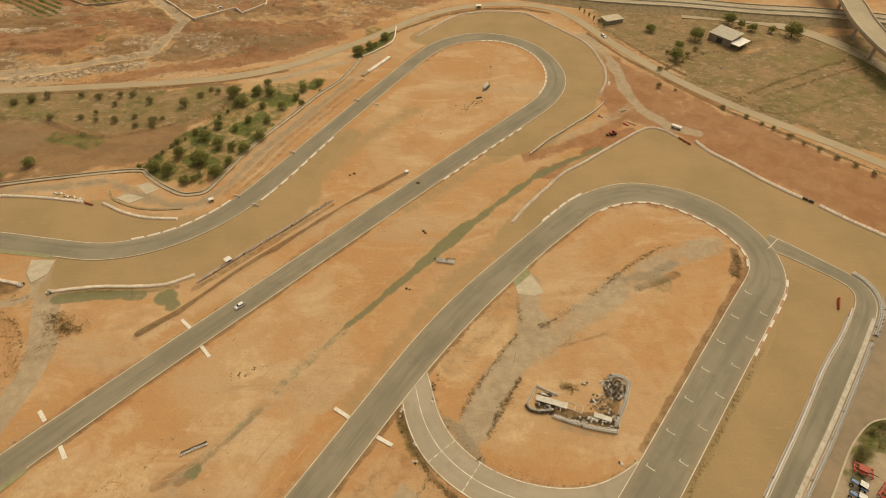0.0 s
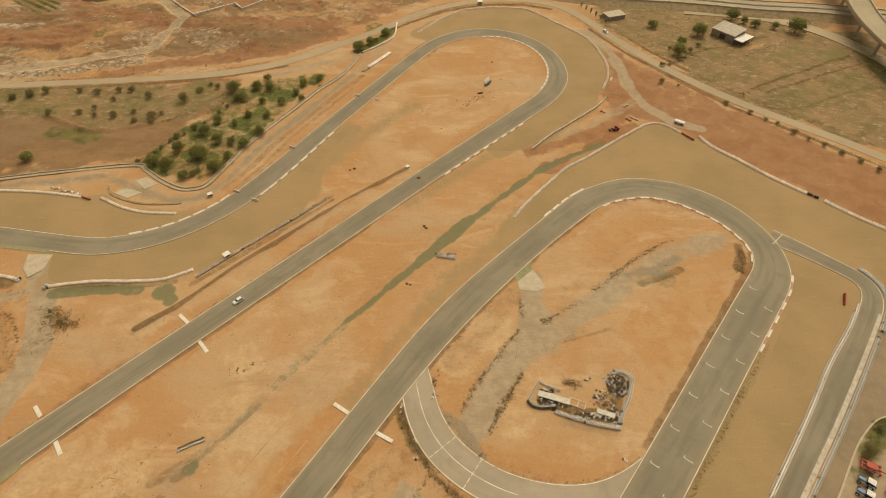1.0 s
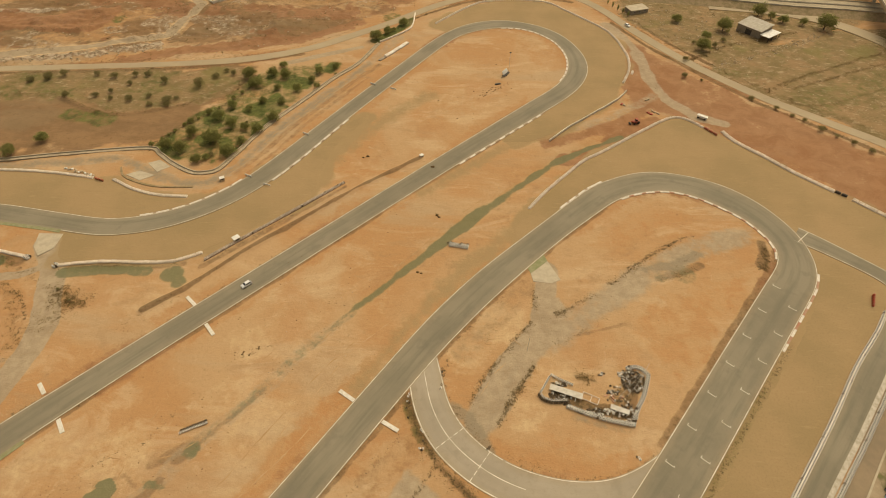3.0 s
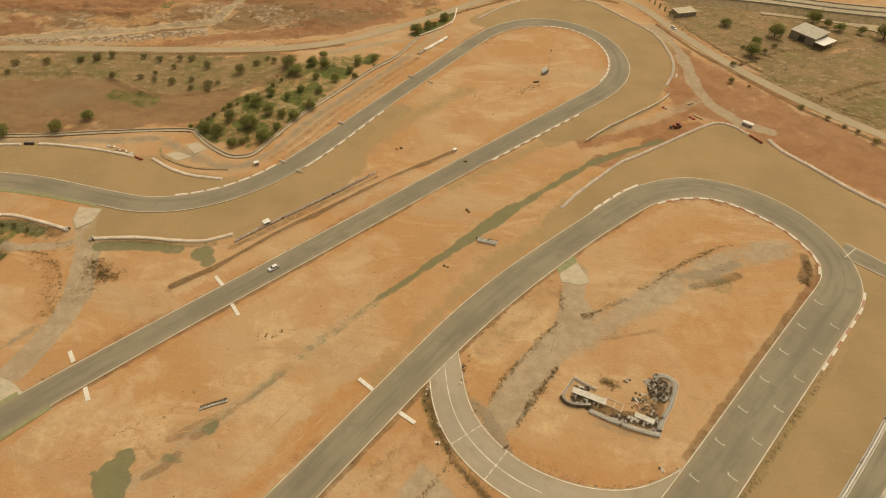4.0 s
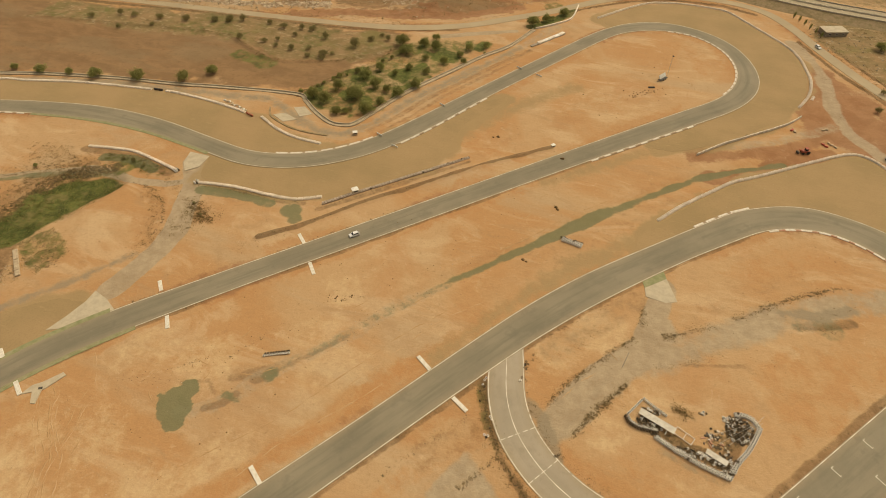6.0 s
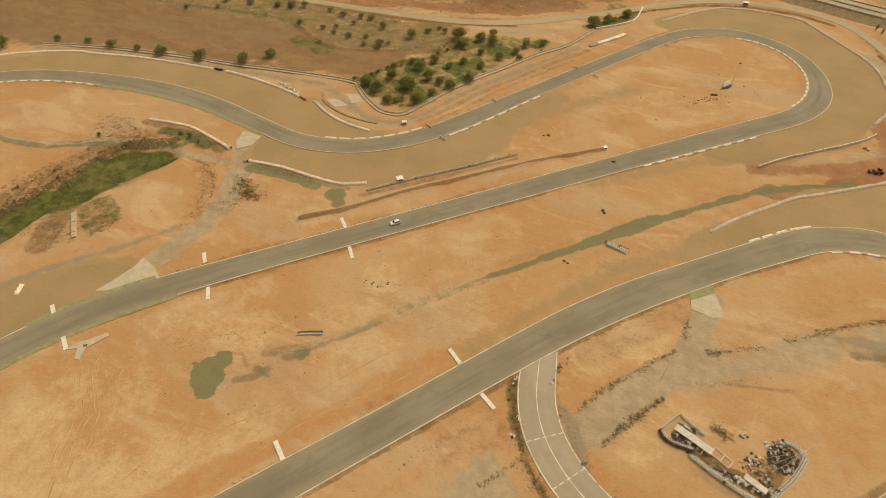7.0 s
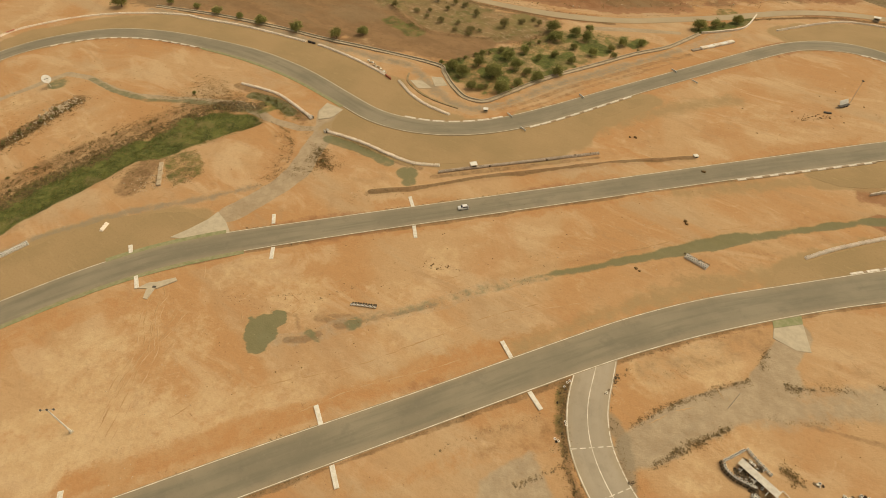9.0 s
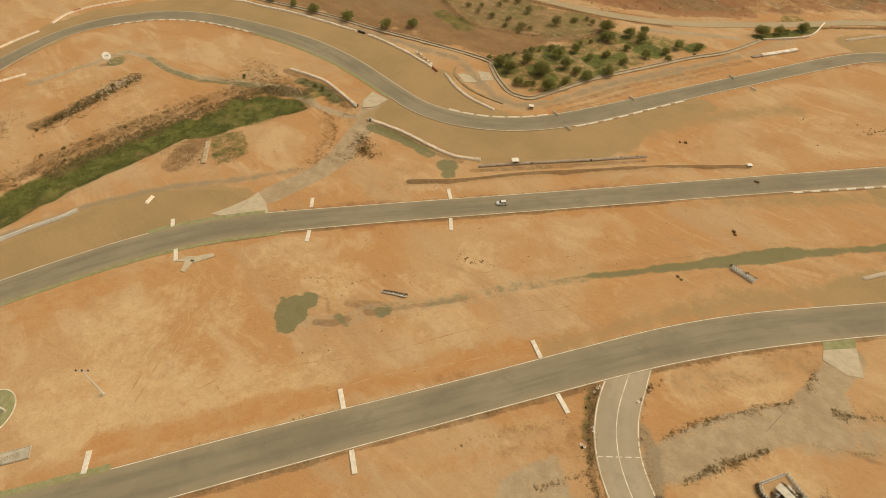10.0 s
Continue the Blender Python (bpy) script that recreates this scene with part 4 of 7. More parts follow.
# pale clay; southwest patches also paint in a brightness gradient of the light
PALE = [(-106, -6, 18, 0.7), (-118, -14, 14, 0.65), (-128, 8, 16, 0.6), (-96, 60, 14, 0.55), (-118, 58, 14, 0.5), (-70, 80, 12, 0.45), (-92, 4, 20, 0.65), (-76, 22, 16, 0.6), (-122, 6, 14, 0.6), (-84, 18, 16, 0.6), (-72, 34, 15, 0.55), (-104, -14, 12, 0.6), (-56, 48, 12, 0.45), (-112, 30, 12, 0.5), (14, 113, 13, 0.6), (4, 100, 9, 0.55), (30, 92, 13, 0.45), (22, 78, 9, 0.5), (46, 66, 10, 0.4), (-108, 4, 16, 0.6), (-92, 22, 13, 0.5), (-126, 24, 11, 0.5), (-60, 70, 15, 0.45), (-70, 100, 9, 0.5), (20, 120, 12, 0.35), (70, 110, 16, 0.35), (-30, 120, 12, 0.35), (-146, 192, 7, 0.6), (-135, 60, 10, 0.4), (-290, 60, 20, 0.45), (-245, 70, 14, 0.4), (0, 250, 24, 0.4), (-110, 120, 12, 0.35)]
ORANGE_LINE = [(-98, -12), (-64, 38), (-30, 88), (-8, 118), (20, 148)]
GRASS_LINES = [([(-54, 325), (-46, 334), (-36, 350), (-35, 358)], 4.5, 0.85), ([(-203, 236), (-193, 234), (-182, 231.5)], 9.0, 0.56), ([(190, 262), (215, 274), (250, 290), (262, 280)], 20, 0.42), ([(150, 294), (166, 290)], 8, 0.4), ([tuple(p) for p in (leg_out[8::3])], 3.2, 0.5), ([(267, 338), (263, 309), (262, 270), (275, 230)], 9, 0.5), ([(100, 402), (176, 388), (215, 378)], 6, 0.5), ([(-14.5, 80), (-9.5, 69), (-3, 60)], 1.6, 0.45)]
SILT = [(-108, 130, 4.5, 0.7), (-104, 126, 3.0, 0.7), (-289, 85, 5, 0.6), (86, 137.5, 5, 0.45), (78, 135, 3.5, 0.4)]
SILT_PLOTS = [([(-93.7, 36.2), (-101.9, 41.9), (-102.9, 46.3), (-98.9, 51.8), (-96.5, 54.8), (-92.8, 51.3), (-93.4, 48.5), (-91.2, 45.6), (-91.2, 42.9), (-89.7, 40.7)], 1.0),
              ([(-85.8, 47.2), (-87, 54.6), (-83.4, 54.4), (-78.8, 51.9)], 0.62), ([(-80.2, 56.5), (-78.6, 62.8), (-76.9, 67), (-73, 63.5), (-76, 58)], 0.6)]
SILT_LINES = [([(-150, 129), (-136, 131), (-118, 131)], 3.6, 0.7), ([(-75.1, 65.1), (-69.6, 71.9), (-64.6, 77.7), (-59.8, 84.4), (-55.4, 91.6), (-45.7, 103.9), (-35.9, 114.9)], 2.6, 0.42), ([(-196, 126), (-221.4, 113.8), (-241.3, 102.1), (-260.1, 98.1), (-280, 98)], 2.4, 0.6), ([(-204, 134), (-192, 137), (-178, 134)], 4.0, 0.8)]
# dead weeds and litter along banks and paths, plus shade painted below raised edges: line, width, strength
LITTER_AND_SHADE = [([(x - 0.4, y + 0.6) for x, y in TERRACE], 1.5, 0.7), (shade_rim_north, 0.9, 0.42), (shade_rim_south, 0.9, 0.42), ([(33, 85), (40, 82), (48, 80), (54, 78)], 3.0, 0.8), ([(60, 91), (55, 86), (52, 84)], 4.0, 0.8), ([(40, 92), (46, 90)], 1.8, 0.7), ([(5.7, 80.5), (9.3, 88.1), (16.9, 98.7), (21.6, 106), (26.8, 112.2)], 1.5, 0.72), ([(13.9, 73.5), (17.9, 81.3), (21.3, 87), (26.8, 94.5)], 2.1, 0.78), ([(36.6, 116.8), (41.4, 118.9), (46, 121.9)], 2.0, 0.75),
          ([(33.8, 102), (39.5, 105.2), (46.1, 109.4)], 0.9, 0.6), ([(29.1, 117.8), (28.7, 126.6)], 1.2, 0.55), ([(-11.4, 49.9), (-6.4, 56.8), (-4.4, 61.7)], 1.8, 0.7), ([(-13.5, 82), (-9, 70), (-3, 60), (7, 52)], 1.6, 0.8),
          ([(-1, 97), (-3, 89), (-2, 82)], 1.3, 0.6), ([(66.7, 139.6), (78.1, 148.4), (89.6, 155.6), (96, 158)], 1.5, 0.72), ([(84.7, 141.2), (95, 147.8)], 1.0, 0.45), ([(-3.6, 99.3), (10.4, 116.3), (26.1, 134.8)], 2.2, 0.5),
          ([(-32.8, 44.4), (-24.9, 57.1), (-15.7, 69.1)], 1.8, 0.45), (RIDGE, 1.5, 0.5), (leg[::3], 1.7, 0.48), (leg_out[::3], 1.8, 0.62), ([(117, 141), (121.5, 149), (122, 156)], 3.2, 0.7),
          ([(-92, 62), (-80, 84), (-70, 97), (-60, 100)], 1.0, 0.5), ([(-118, 46), (-106, 54), (-97, 62)], 1.1, 0.5), ([(-72, 94), (-64, 98)], 1.2, 0.5), ([(-48, 119), (-43, 118)], 1.6, 0.55), ([(-41, 101), (-36, 105)], 1.4, 0.5),
          ([(-222, 26), (-222.5, 48), (-220, 66), (-216.5, 84), (-215.5, 104), (-209.5, 120), (-195, 129)], 5.0, 0.95), ([(-200, 62), (-194, 72), (-188, 66)], 5.0, 0.55), ([(-190, 84), (-180, 82), (-176, 76)], 4.0, 0.6), ([(-228, 8), (-229, 34), (-230, 56), (-226, 80), (-224, 100)], 5.0, 0.5), ([(-256, 36), (-258, 50), (-262, 66), (-266, 84)], 4.4, 0.8),
          ([(-240, 112), (-228, 118), (-214, 128), (-206, 132)], 3.0, 0.5), ([(-150, 96), (-152, 108), (-159, 117), (-168, 123), (-180, 124)], 1.2, 0.7), ([(-147, 121), (-141, 117), (-136, 114)], 4.2, 0.6), ([(-204, 136), (-192, 139), (-176, 136)], 2.4, 0.8),
          ([(-264, 24), (-276, 30), (-284, 36)], 2.4, 0.5), ([(-300, 40), (-292, 62), (-286, 74)], 1.6, 0.45), ([(12, 262), (19, 268), (26, 277)], 1.8, 0.6), ([(-150.6, 209.4), (-140.1, 226.9), (-129.7, 239.9), (-119.8, 258.2), (-115.3, 271)], 2.4, 0.85),
          ([(-98, 136), (-79, 155), (-50, 184.5)], 1.6, 0.45), ([(-154, 130.6), (-138, 133.2), (-120, 133.6), (-108, 135)], 1.5, 0.6), ([(-420, 268), (-226, 289), (-130, 302), (-96, 318), (-70, 340)], 2.0, 0.6), ([(-420, 256), (-274, 276), (-200, 282), (-140, 290)], 2.6, 0.7),
          ([(44, 223), (64.7, 244), (83, 261), (92, 272)], 1.2, 0.6), ([(32, 174), (52, 201), (72, 218)], 1.3, 0.5), ([(104, 262), (112, 284), (106, 318)], 1.4, 0.4)]
# strong orange earth
OCHRE = [([(72, 122), (89, 132), (110, 138), (116, 140), (98, 116), (82, 97), (74, 92), (66, 104), (60, 110)], 0.75), ([(-130, -22), (-124, -14), (-117, 1), (-112, -4), (-122, -18)], 0.55), ([(50, 150), (72, 172), (96, 174), (106, 168), (84, 160), (66, 146)], 0.5),
         ([(54, 209), (76, 220), (94, 234), (108, 243), (104, 250), (84, 240), (62, 226)], 0.7), ([(40, 332), (58, 318), (60, 300), (46, 296), (30, 318), (16, 332)], 0.55)]
fringe = [tuple(north[i, :2] - north_side[i] * (north[i, 2] / 2 + 1.5)) for i in range(0, len(north), 4) if 40 < north[i, 1] < 200 and -150 < north[i, 0] < 0]
OCHRE_LINES = [(fringe, 3.4, 0.85), ([(-157.7, -14.7), (-153, -3.8), (-151, 6), (-143.9, 22), (-136, 36)], 4.5, 0.7), ([(-98, -12), (-64, 38), (-30, 88), (-8, 118), (20, 148), (38, 167)], 6.5, 0.7), ([(-12, 62), (-24, 50), (-40, 28), (-60, 0)], 5.0, 0.5), ([(-110, 80), (-80, 112), (-40, 154), (-4, 192)], 4.0, 0.5),
               ([(60, 240), (84, 256), (96, 272)], 6, 0.6), ([(-92, 196), (-82, 216), (-66, 246), (-50, 274)], 4.0, 0.6), ([(-212, 296), (-175, 308), (-143, 315), (-113, 327), (-90, 345)], 6.0, 0.8), ([(0, 104), (10, 118), (24, 134)], 5.0, 0.55), ([(28, 70), (40, 66), (54, 62)], 4.0, 0.5)]
# greyer, damper ground; the last line paints the pen wall's soft shadow
DAMP_AND_SHADE = [([(-330, 165), (-250, 187), (-160, 200), (-140, 190), (-125, 183), (-112, 184), (-102, 198), (-92, 224), (-72, 262), (-54, 296)], 4.0, 0.6), ([(-148, 194), (-136, 186)], 6.0, 0.5), (SERVICE_WEST, 3.0, 0.62), ([(72.6, 139.2), (84.7, 141.6), (95, 147.8)], 3.4, 0.75), ([(0, 78), (5, 76), (9.5, 70), (10.5, 65)], 3.2, 0.85), ([(104, 156), (116, 160)], 4.0, 0.35), ([(-2.5, 152), (4, 151)], 2.5, 0.3), ([(38, 77), (54, 73)], 1.6, 0.5)]
ground = make_ground()

for outline in TRAPS:
    c = spline(outline + [outline[0]], 1.2)[:-1]
    bm = bmesh.new()
    ring = [bm.verts.new((x + 1.4 * (lattice(x, y, 5, 41) - 0.5) + 0.8 * (lattice(x, y, 1.7, 43) - 0.5), y + 1.4 * (lattice(x, y, 5, 42) - 0.5) + 0.8 * (lattice(x, y, 1.7, 44) - 0.5), -0.11)) for x, y in c[:, :2]]
    f = bm.faces.new(ring)
    bmesh.ops.recalc_face_normals(bm, faces=[f])
    if f.normal.z < 0:
        f.normal_flip()
    down = bmesh.ops.extrude_face_region(bm, geom=[f])
    bmesh.ops.translate(bm, verts=[v for v in down["geom"] if isinstance(v, bmesh.types.BMVert)], vec=(0, 0, 0.05))
    bmesh.ops.triangulate(bm, faces=bm.faces[:])
    tagged(part("gravel_trap", bm, M_TRAP), "smooth olive-tan gravel run-off bed beside the track", "gravel trap", "gravel run-offs", "structure")


# ---------------------------------------------------------------- roads
def edge_lines(c, road, z, wide=0.21, inset=0.3, material=None):
    for s in (1, -1):
        o = s * (c[:, 2] / 2 - inset)
        ribbon("edge_line", c, o + wide / 2, o - wide / 2, z, material or M_LINE, road, 1, 0)


track_north = ribbon("track_north", roads["north"], roads["north"][:, 2] / 2, -roads["north"][:, 2] / 2, 0.125, M_TRACK)
tagged(track_north, "grey asphalt race track with a long straight and hairpin", "race track", kind="structure")
edge_lines(roads["north"], track_north, 0.14)
track_south = ribbon("track_south", roads["south"], roads["south"][:, 2] / 2, -roads["south"][:, 2] / 2, 0.125, M_TRACK)
tagged(track_south, "grey asphalt race track curving round a sandy infield", "race track", kind="structure")
edge_lines(roads["south"], track_south, 0.14)
pit_lane = ribbon("pit_lane", roads["pit"], roads["pit"][:, 2] / 2, -roads["pit"][:, 2] / 2, 0.10, M_LANE)
tagged(pit_lane, "pale grey asphalt link lane with white lane lines", "lane", kind="structure")
side_road = ribbon("side_road", roads["side"], roads["side"][:, 2] / 2, -roads["side"][:, 2] / 2, 0.11, M_TRACK)
tagged(side_road, "grey asphalt side lane between white tyre walls", "lane", kind="structure")
edge_lines(roads["side"], side_road, 0.125, 0.22)
outer_road = ribbon("outer_road", roads["outer"], roads["outer"][:, 2] / 2, -roads["outer"][:, 2] / 2, 0.12, M_ROAD)
tagged(outer_road, "dusty pale country road around the circuit", "road", kind="structure")


# ---------------------------------------------------------------- kerbs and paint
def height_at(x, y):
    return float(ground_height(np.array([x]), np.array([y]))[0])


def block_mesh(name, long, wide, high, material, bevel=0.02):
    return mesh_of(box(bmesh.new(), -long / 2, long / 2, -wide / 2, wide / 2, 0, high, bevel), material, name)


def stretch_of(key, p0, p1):
    c = roads[key]
    i, j = (int(np.argmin(np.hypot(c[:, 0] - p[0], c[:, 1] - p[1]))) for p in (p0, p1))
    return c[i:j + 1]


def kerb(key, side, p0, p1, white, other, other_material, label, wide=0.8):
    c = stretch_of(key, p0, p1)
    n = sideways(c)
    line = c[:, :2] + n * (side * (c[:, 2] / 2 + 0.35))[:, None]
    line = spline(line[::3], 0.5)
    k = thing("kerb", label, "kerb", "track kerbs", pose(line[0, 0], line[0, 1], 0))
    step = 0.5
    pos, kind = 0.0, 0
    data = [block_mesh("kerb_block", white, wide, 0.36, M_KERBW), block_mesh("kerb_block", other, wide * 0.9, 0.345, other_material)]
    total = (len(line) - 1) * step
    while pos < total:
        long = (white, other)[kind]
        i = min(len(line) - 2, int((pos + long / 2) / step))
        a, b = line[i], line[i + 1]
        o = part("kerb_block", data[kind], None, k)
        o.matrix_basis = pose(a[0] - line[0, 0], a[1] - line[0, 1], -0.16, 0, 0, math.degrees(math.atan2(b[1] - a[1], b[0] - a[0])))
        pos += long
        kind = 1 - kind
    return k


kerb("north", 1, (56.9, 278.8), (22.7, 346.9), 3.2, 1.3, M_KERBF, "white-painted concrete kerb round the hairpin's inner edge")
kerb("north", -1, (0.3, 201.6), (44.8, 247.8), 3.6, 3.4, M_KERBF, "white and faded red kerb along the straight's edge")
kerb("north", 1, (-58, 236), (-84.4, 184.7), 5.0, 2.6, M_KERBF, "worn white kerb on the curve's inner edge")
kerb("north", -1, (-97.4, 186.6), (-134.4, 160.8), 5.2, 1.4, M_KERBF, "white kerb blocks beside the gravel run-off")
kerb("north", 1, (-266.6, 149.8), (-331.9, 101.6), 3.8, 2.2, M_KERBF, "white kerb dashes round the western bend")
kerb("south", 1, (44.6, 172.5), (64.2, 190.4), 4.6, 1.5, M_KERBF, "white kerb blocks on the loop's outer edge")
kerb("south", -1, (70.8, 179.9), (123.7, 142.7), 3.9, 2.3, M_KERBR, "red and white kerb round the sandy infield")
kerb("south", 1, (137.9, 137.9), (108.0, 101.0), 4.0, 4.0, M_KERBR, "red and white kerb beside the gravel strip")


def strip(name, a, b, wide, z, material, parent=None, thick=0.3):
    """A flat bar from a to b."""
    a, b = Vector(a), Vector(b)
    d = b - a
    bm = box(bmesh.new(), 0, d.length, -wide / 2, wide / 2, z - thick, z, 0.01)
    o = part(name, bm, material, parent)
    o.matrix_basis = pose(a.x, a.y, 0, 0, 0, math.degrees(math.atan2(d.y, d.x)))
    return o


for a, b in (((-97.9, 119.2), (-93.6, 115.5)), ((-86.9, 107.5), (-82.7, 103.0)), ((-132.4, 82.5), (-128.8, 79.0)), ((-119.9, 70.8), (-116.4, 66.7)),
             ((-160.9, 42.8), (-157.5, 40.8)), ((-146.7, 35.7), (-141.8, 32.8)), ((-35.7, 83.6), (-30.6, 80.3)), ((-21.0, 73.8), (-15.9, 71.0)),
             ((-65.8, 36.9), (-60.8, 33.7)), ((-51.1, 27.6), (-46.2, 24.2)), ((-99.8, -14.8), (-95.3, -18.3)), ((-85.4, -25.6), (-81, -28.6))):
    tagged(strip("distance_mark", a, b, 1.25, 0.2, M_PAINT, thick=0.5), "white painted concrete bar across the track's verge", "track marking", "verge bars")

# starting grid brackets, painted on the track
bracket = bmesh.new()
box(bracket, -1.4, 1.4, -0.09, 0.09, 0.142, 0.148)
box(bracket, -1.4, -1.22, 0.09, 0.85, 0.142, 0.148)
box(bracket, 1.22, 1.4, 0.09, 0.5, 0.142, 0.148)
bracket_data = mesh_of(bracket, M_LINE, "grid_mark")
for (x0, y0), (x1, y1), many in (((119.3, 131.9), (63.1, 63.9), 7), ((121.1, 121.8), (73.6, 65.3), 6)):
    for k in range(many + 1):
        u = k / (many - 1)
        o = part("grid_mark", bracket_data, None, track_south)
        o.matrix_basis = pose(x0 + (x1 - x0) * u, y0 + (y1 - y0) * u, 0, 0, 0, -39.5)

# link lane: centre line, edges, broken cross lines
pc = roads["pit"]
ribbon("edge_line", pc[4:], -pc[4:, 2] / 2 + 0.5, -pc[4:, 2] / 2 + 0.2, 0.114, M_LINE, pit_lane, 1, 0)
ribbon("lane_line", pc[5:32], 0.12, -0.12, 0.114, M_LINE, pit_lane, 1, 0)
ribbon("edge_line", pc[4:16], pc[4:16, 2] / 2 - 0.25, pc[4:16, 2] / 2 - 0.5, 0.114, M_LINE, pit_lane, 1, 0)
ribbon("edge_line", pc[27:], pc[27:, 2] / 2 - 0.25, pc[27:, 2] / 2 - 0.5, 0.114, M_LINE, pit_lane, 1, 0)
pn = sideways(pc)
dash = block_mesh("dash_line", 1.5, 0.26, 0.02, M_LINE, 0.0)
for i in range(16, 27, 1):
    o = part("dash_line", dash, None, pit_lane)
    off = pc[i, 2] / 2 - 0.35
    t = pc[i + 1, :2] - pc[i - 1, :2]
    o.matrix_basis = pose(pc[i, 0] + pn[i, 0] * off, pc[i, 1] + pn[i, 1] * off, 0.1, 0, 0, math.degrees(math.atan2(t[1], t[0])))
for i in (18, 24):
    for k in range(5):
        off = -4.6 + 2.3 * k
        o = part("dash_line", dash, None, pit_lane)
        t = pc[i + 1, :2] - pc[i - 1, :2]
        o.matrix_basis = pose(pc[i, 0] + pn[i, 0] * off, pc[i, 1] + pn[i, 1] * off, 0.1, 0, 0, math.degrees(math.atan2(t[1], t[0])) + 90)
strip("end_line", (137.2, 156), (143.4, 161.5), 0.3, 0.15, M_LINE, side_road, 0.03)


def slab(name, outline, z, material, label, category, thick=0.3):
    bm = bmesh.new()
    f = bm.faces.new([bm.verts.new((x, y, z - thick)) for x, y in outline])
    if f.normal.z < 0:
        f.normal_flip()
    up = bmesh.ops.extrude_face_region(bm, geom=[f])
    bmesh.ops.translate(bm, verts=[v for v in up["geom"] if isinstance(v, bmesh.types.BMVert)], vec=(0, 0, thick))
    bmesh.ops.recalc_face_normals(bm, faces=bm.faces[:])
    return tagged(part(name, bm, material), label, category, kind="structure")


slab("apron_service", [(-170.2, 149.5), (-160.2, 149.5), (-159.8, 141.5), (-163.8, 137.2), (-168.2, 142)], 0.09, M_CONC, "pale concrete apron joining the service road", "concrete apron")
slab("apron_straight", [(-153.2, 53.1), (-151.2, 60), (-149.9, 66.9), (-150.3, 71.6), (-143.6, 69.8), (-137, 66.5), (-140, 60)], 0.09, M_CONC, "pale concrete apron beside the straight", "concrete apron")
slab("apron_infield", [(28.6, 135.1), (35.5, 141.8), (39.6, 132.4), (36, 130.6), (29.3, 131.3)], 0.10, M_CONC, "pale concrete apron at the infield entrance", "concrete apron")
slab("green_verge_infield", [(27.6, 137.9), (34.4, 145), (35.5, 141.9), (28.6, 135.2)], 0.085, M_GREEN, "green-painted concrete verge strip", "painted verge")


def verge(key, side, p0, p1, wide):
    c = stretch_of(key, p0, p1)
    e = side * c[:, 2] / 2
    o = ribbon("green_verge_" + key, c, e + side * wide if side > 0 else e, e if side > 0 else e + side * wide, 0.105, M_GREEN, None, 1)
    tagged(o, "green-painted concrete verge along the track edge", "painted verge", kind="structure")
    e = side * (c[:, 2] / 2 - 0.35)
    ribbon("green_line", c, e + 0.2, e - 0.2, 0.146, M_GREEN, track_north if key == "north" else track_south, 1, 0)


verge("north", -1, (-190, -90), (-124, 62), 1.0)
verge("north", 1, (-155, 30), (-134, 62), 1.3)
verge("north", 1, (-162, 156), (-264, 150), 1.1)
verge("south", 1, (-142, -100), (-88, -15), 1.2)


# ---------------------------------------------------------------- barriers and tyre walls
block_thin = block_mesh("barrier_block", 2.4, 0.5, 1.2, M_WALL, 0.08)
block_red = block_mesh("barrier_block", 2.2, 0.7, 1.15, M_REDB, 0.1)
block_dark = block_mesh("barrier_block", 2.2, 0.7, 1.15, M_DARK, 0.1)


def barrier(points, data, label, gap=2.3, jitter=0.08):
    c = spline(points, 0.5)
    k = thing("barrier", label, "tyre wall" if "tyre" in label else "barrier", "run-off barriers", pose(c[0, 0], c[0, 1], 0))
    i, rnd = 0, random.Random(int(abs(c[0, 0] * 7)))
    stepn = int(round(gap / 0.5))
    while i + stepn < len(c) + 1:
        a, b = c[i], c[min(i + stepn, len(c) - 1)]
        o = part(data.name.split(".")[0], data, None, k)
        m = (a + b) / 2
        o.matrix_basis = pose(m[0] - c[0, 0] + rnd.uniform(-jitter, jitter), m[1] - c[0, 1] + rnd.uniform(-jitter, jitter), -0.2 + rnd.uniform(-0.05, 0.05), 0, 0,
                              math.degrees(math.atan2(b[1] - a[1], b[0] - a[0])) + rnd.uniform(-1.5, 1.5))
        i += stepn
    return k


def tyre_ring(bm, z0, high, r=0.33, hole=0.19, n=10, plain_sides=False):
    """One tyre, lying flat; its inside is a second material."""
    prof = [(hole, z0 + high * 0.9), (r * 0.86, z0 + high), (r, z0 + high * 0.5), (r * 0.86, z0)] if plain_sides else [(hole, z0 + high * 0.85), (r * 0.8, z0 + high), (r, z0 + high * 0.7), (r, z0 + high * 0.25), (r * 0.8, z0), (hole, z0 + high * 0.12)]
    rows = []
    for k in range(n):
        a = 2 * math.pi * k / n
        rows.append([bm.verts.new((q * math.cos(a), q * math.sin(a), z)) for q, z in prof])
    faces = [bm.faces.new((rows[k][j], rows[k][j + 1], rows[(k + 1) % n][j + 1], rows[(k + 1) % n][j])) for k in range(n) for j in range(len(prof) - 1)]
    # black rubber inside; the added black disc paints the hole's shade
    dark = [bm.faces.new((rows[k][-1], rows[k][0], rows[(k + 1) % n][0], rows[(k + 1) % n][-1])) for k in range(n)]
    dark.append(bm.faces.new([rows[k][-1] for k in range(n)]))
    for f in dark:
        f.material_index = 1
    bmesh.ops.recalc_face_normals(bm, faces=faces + dark)


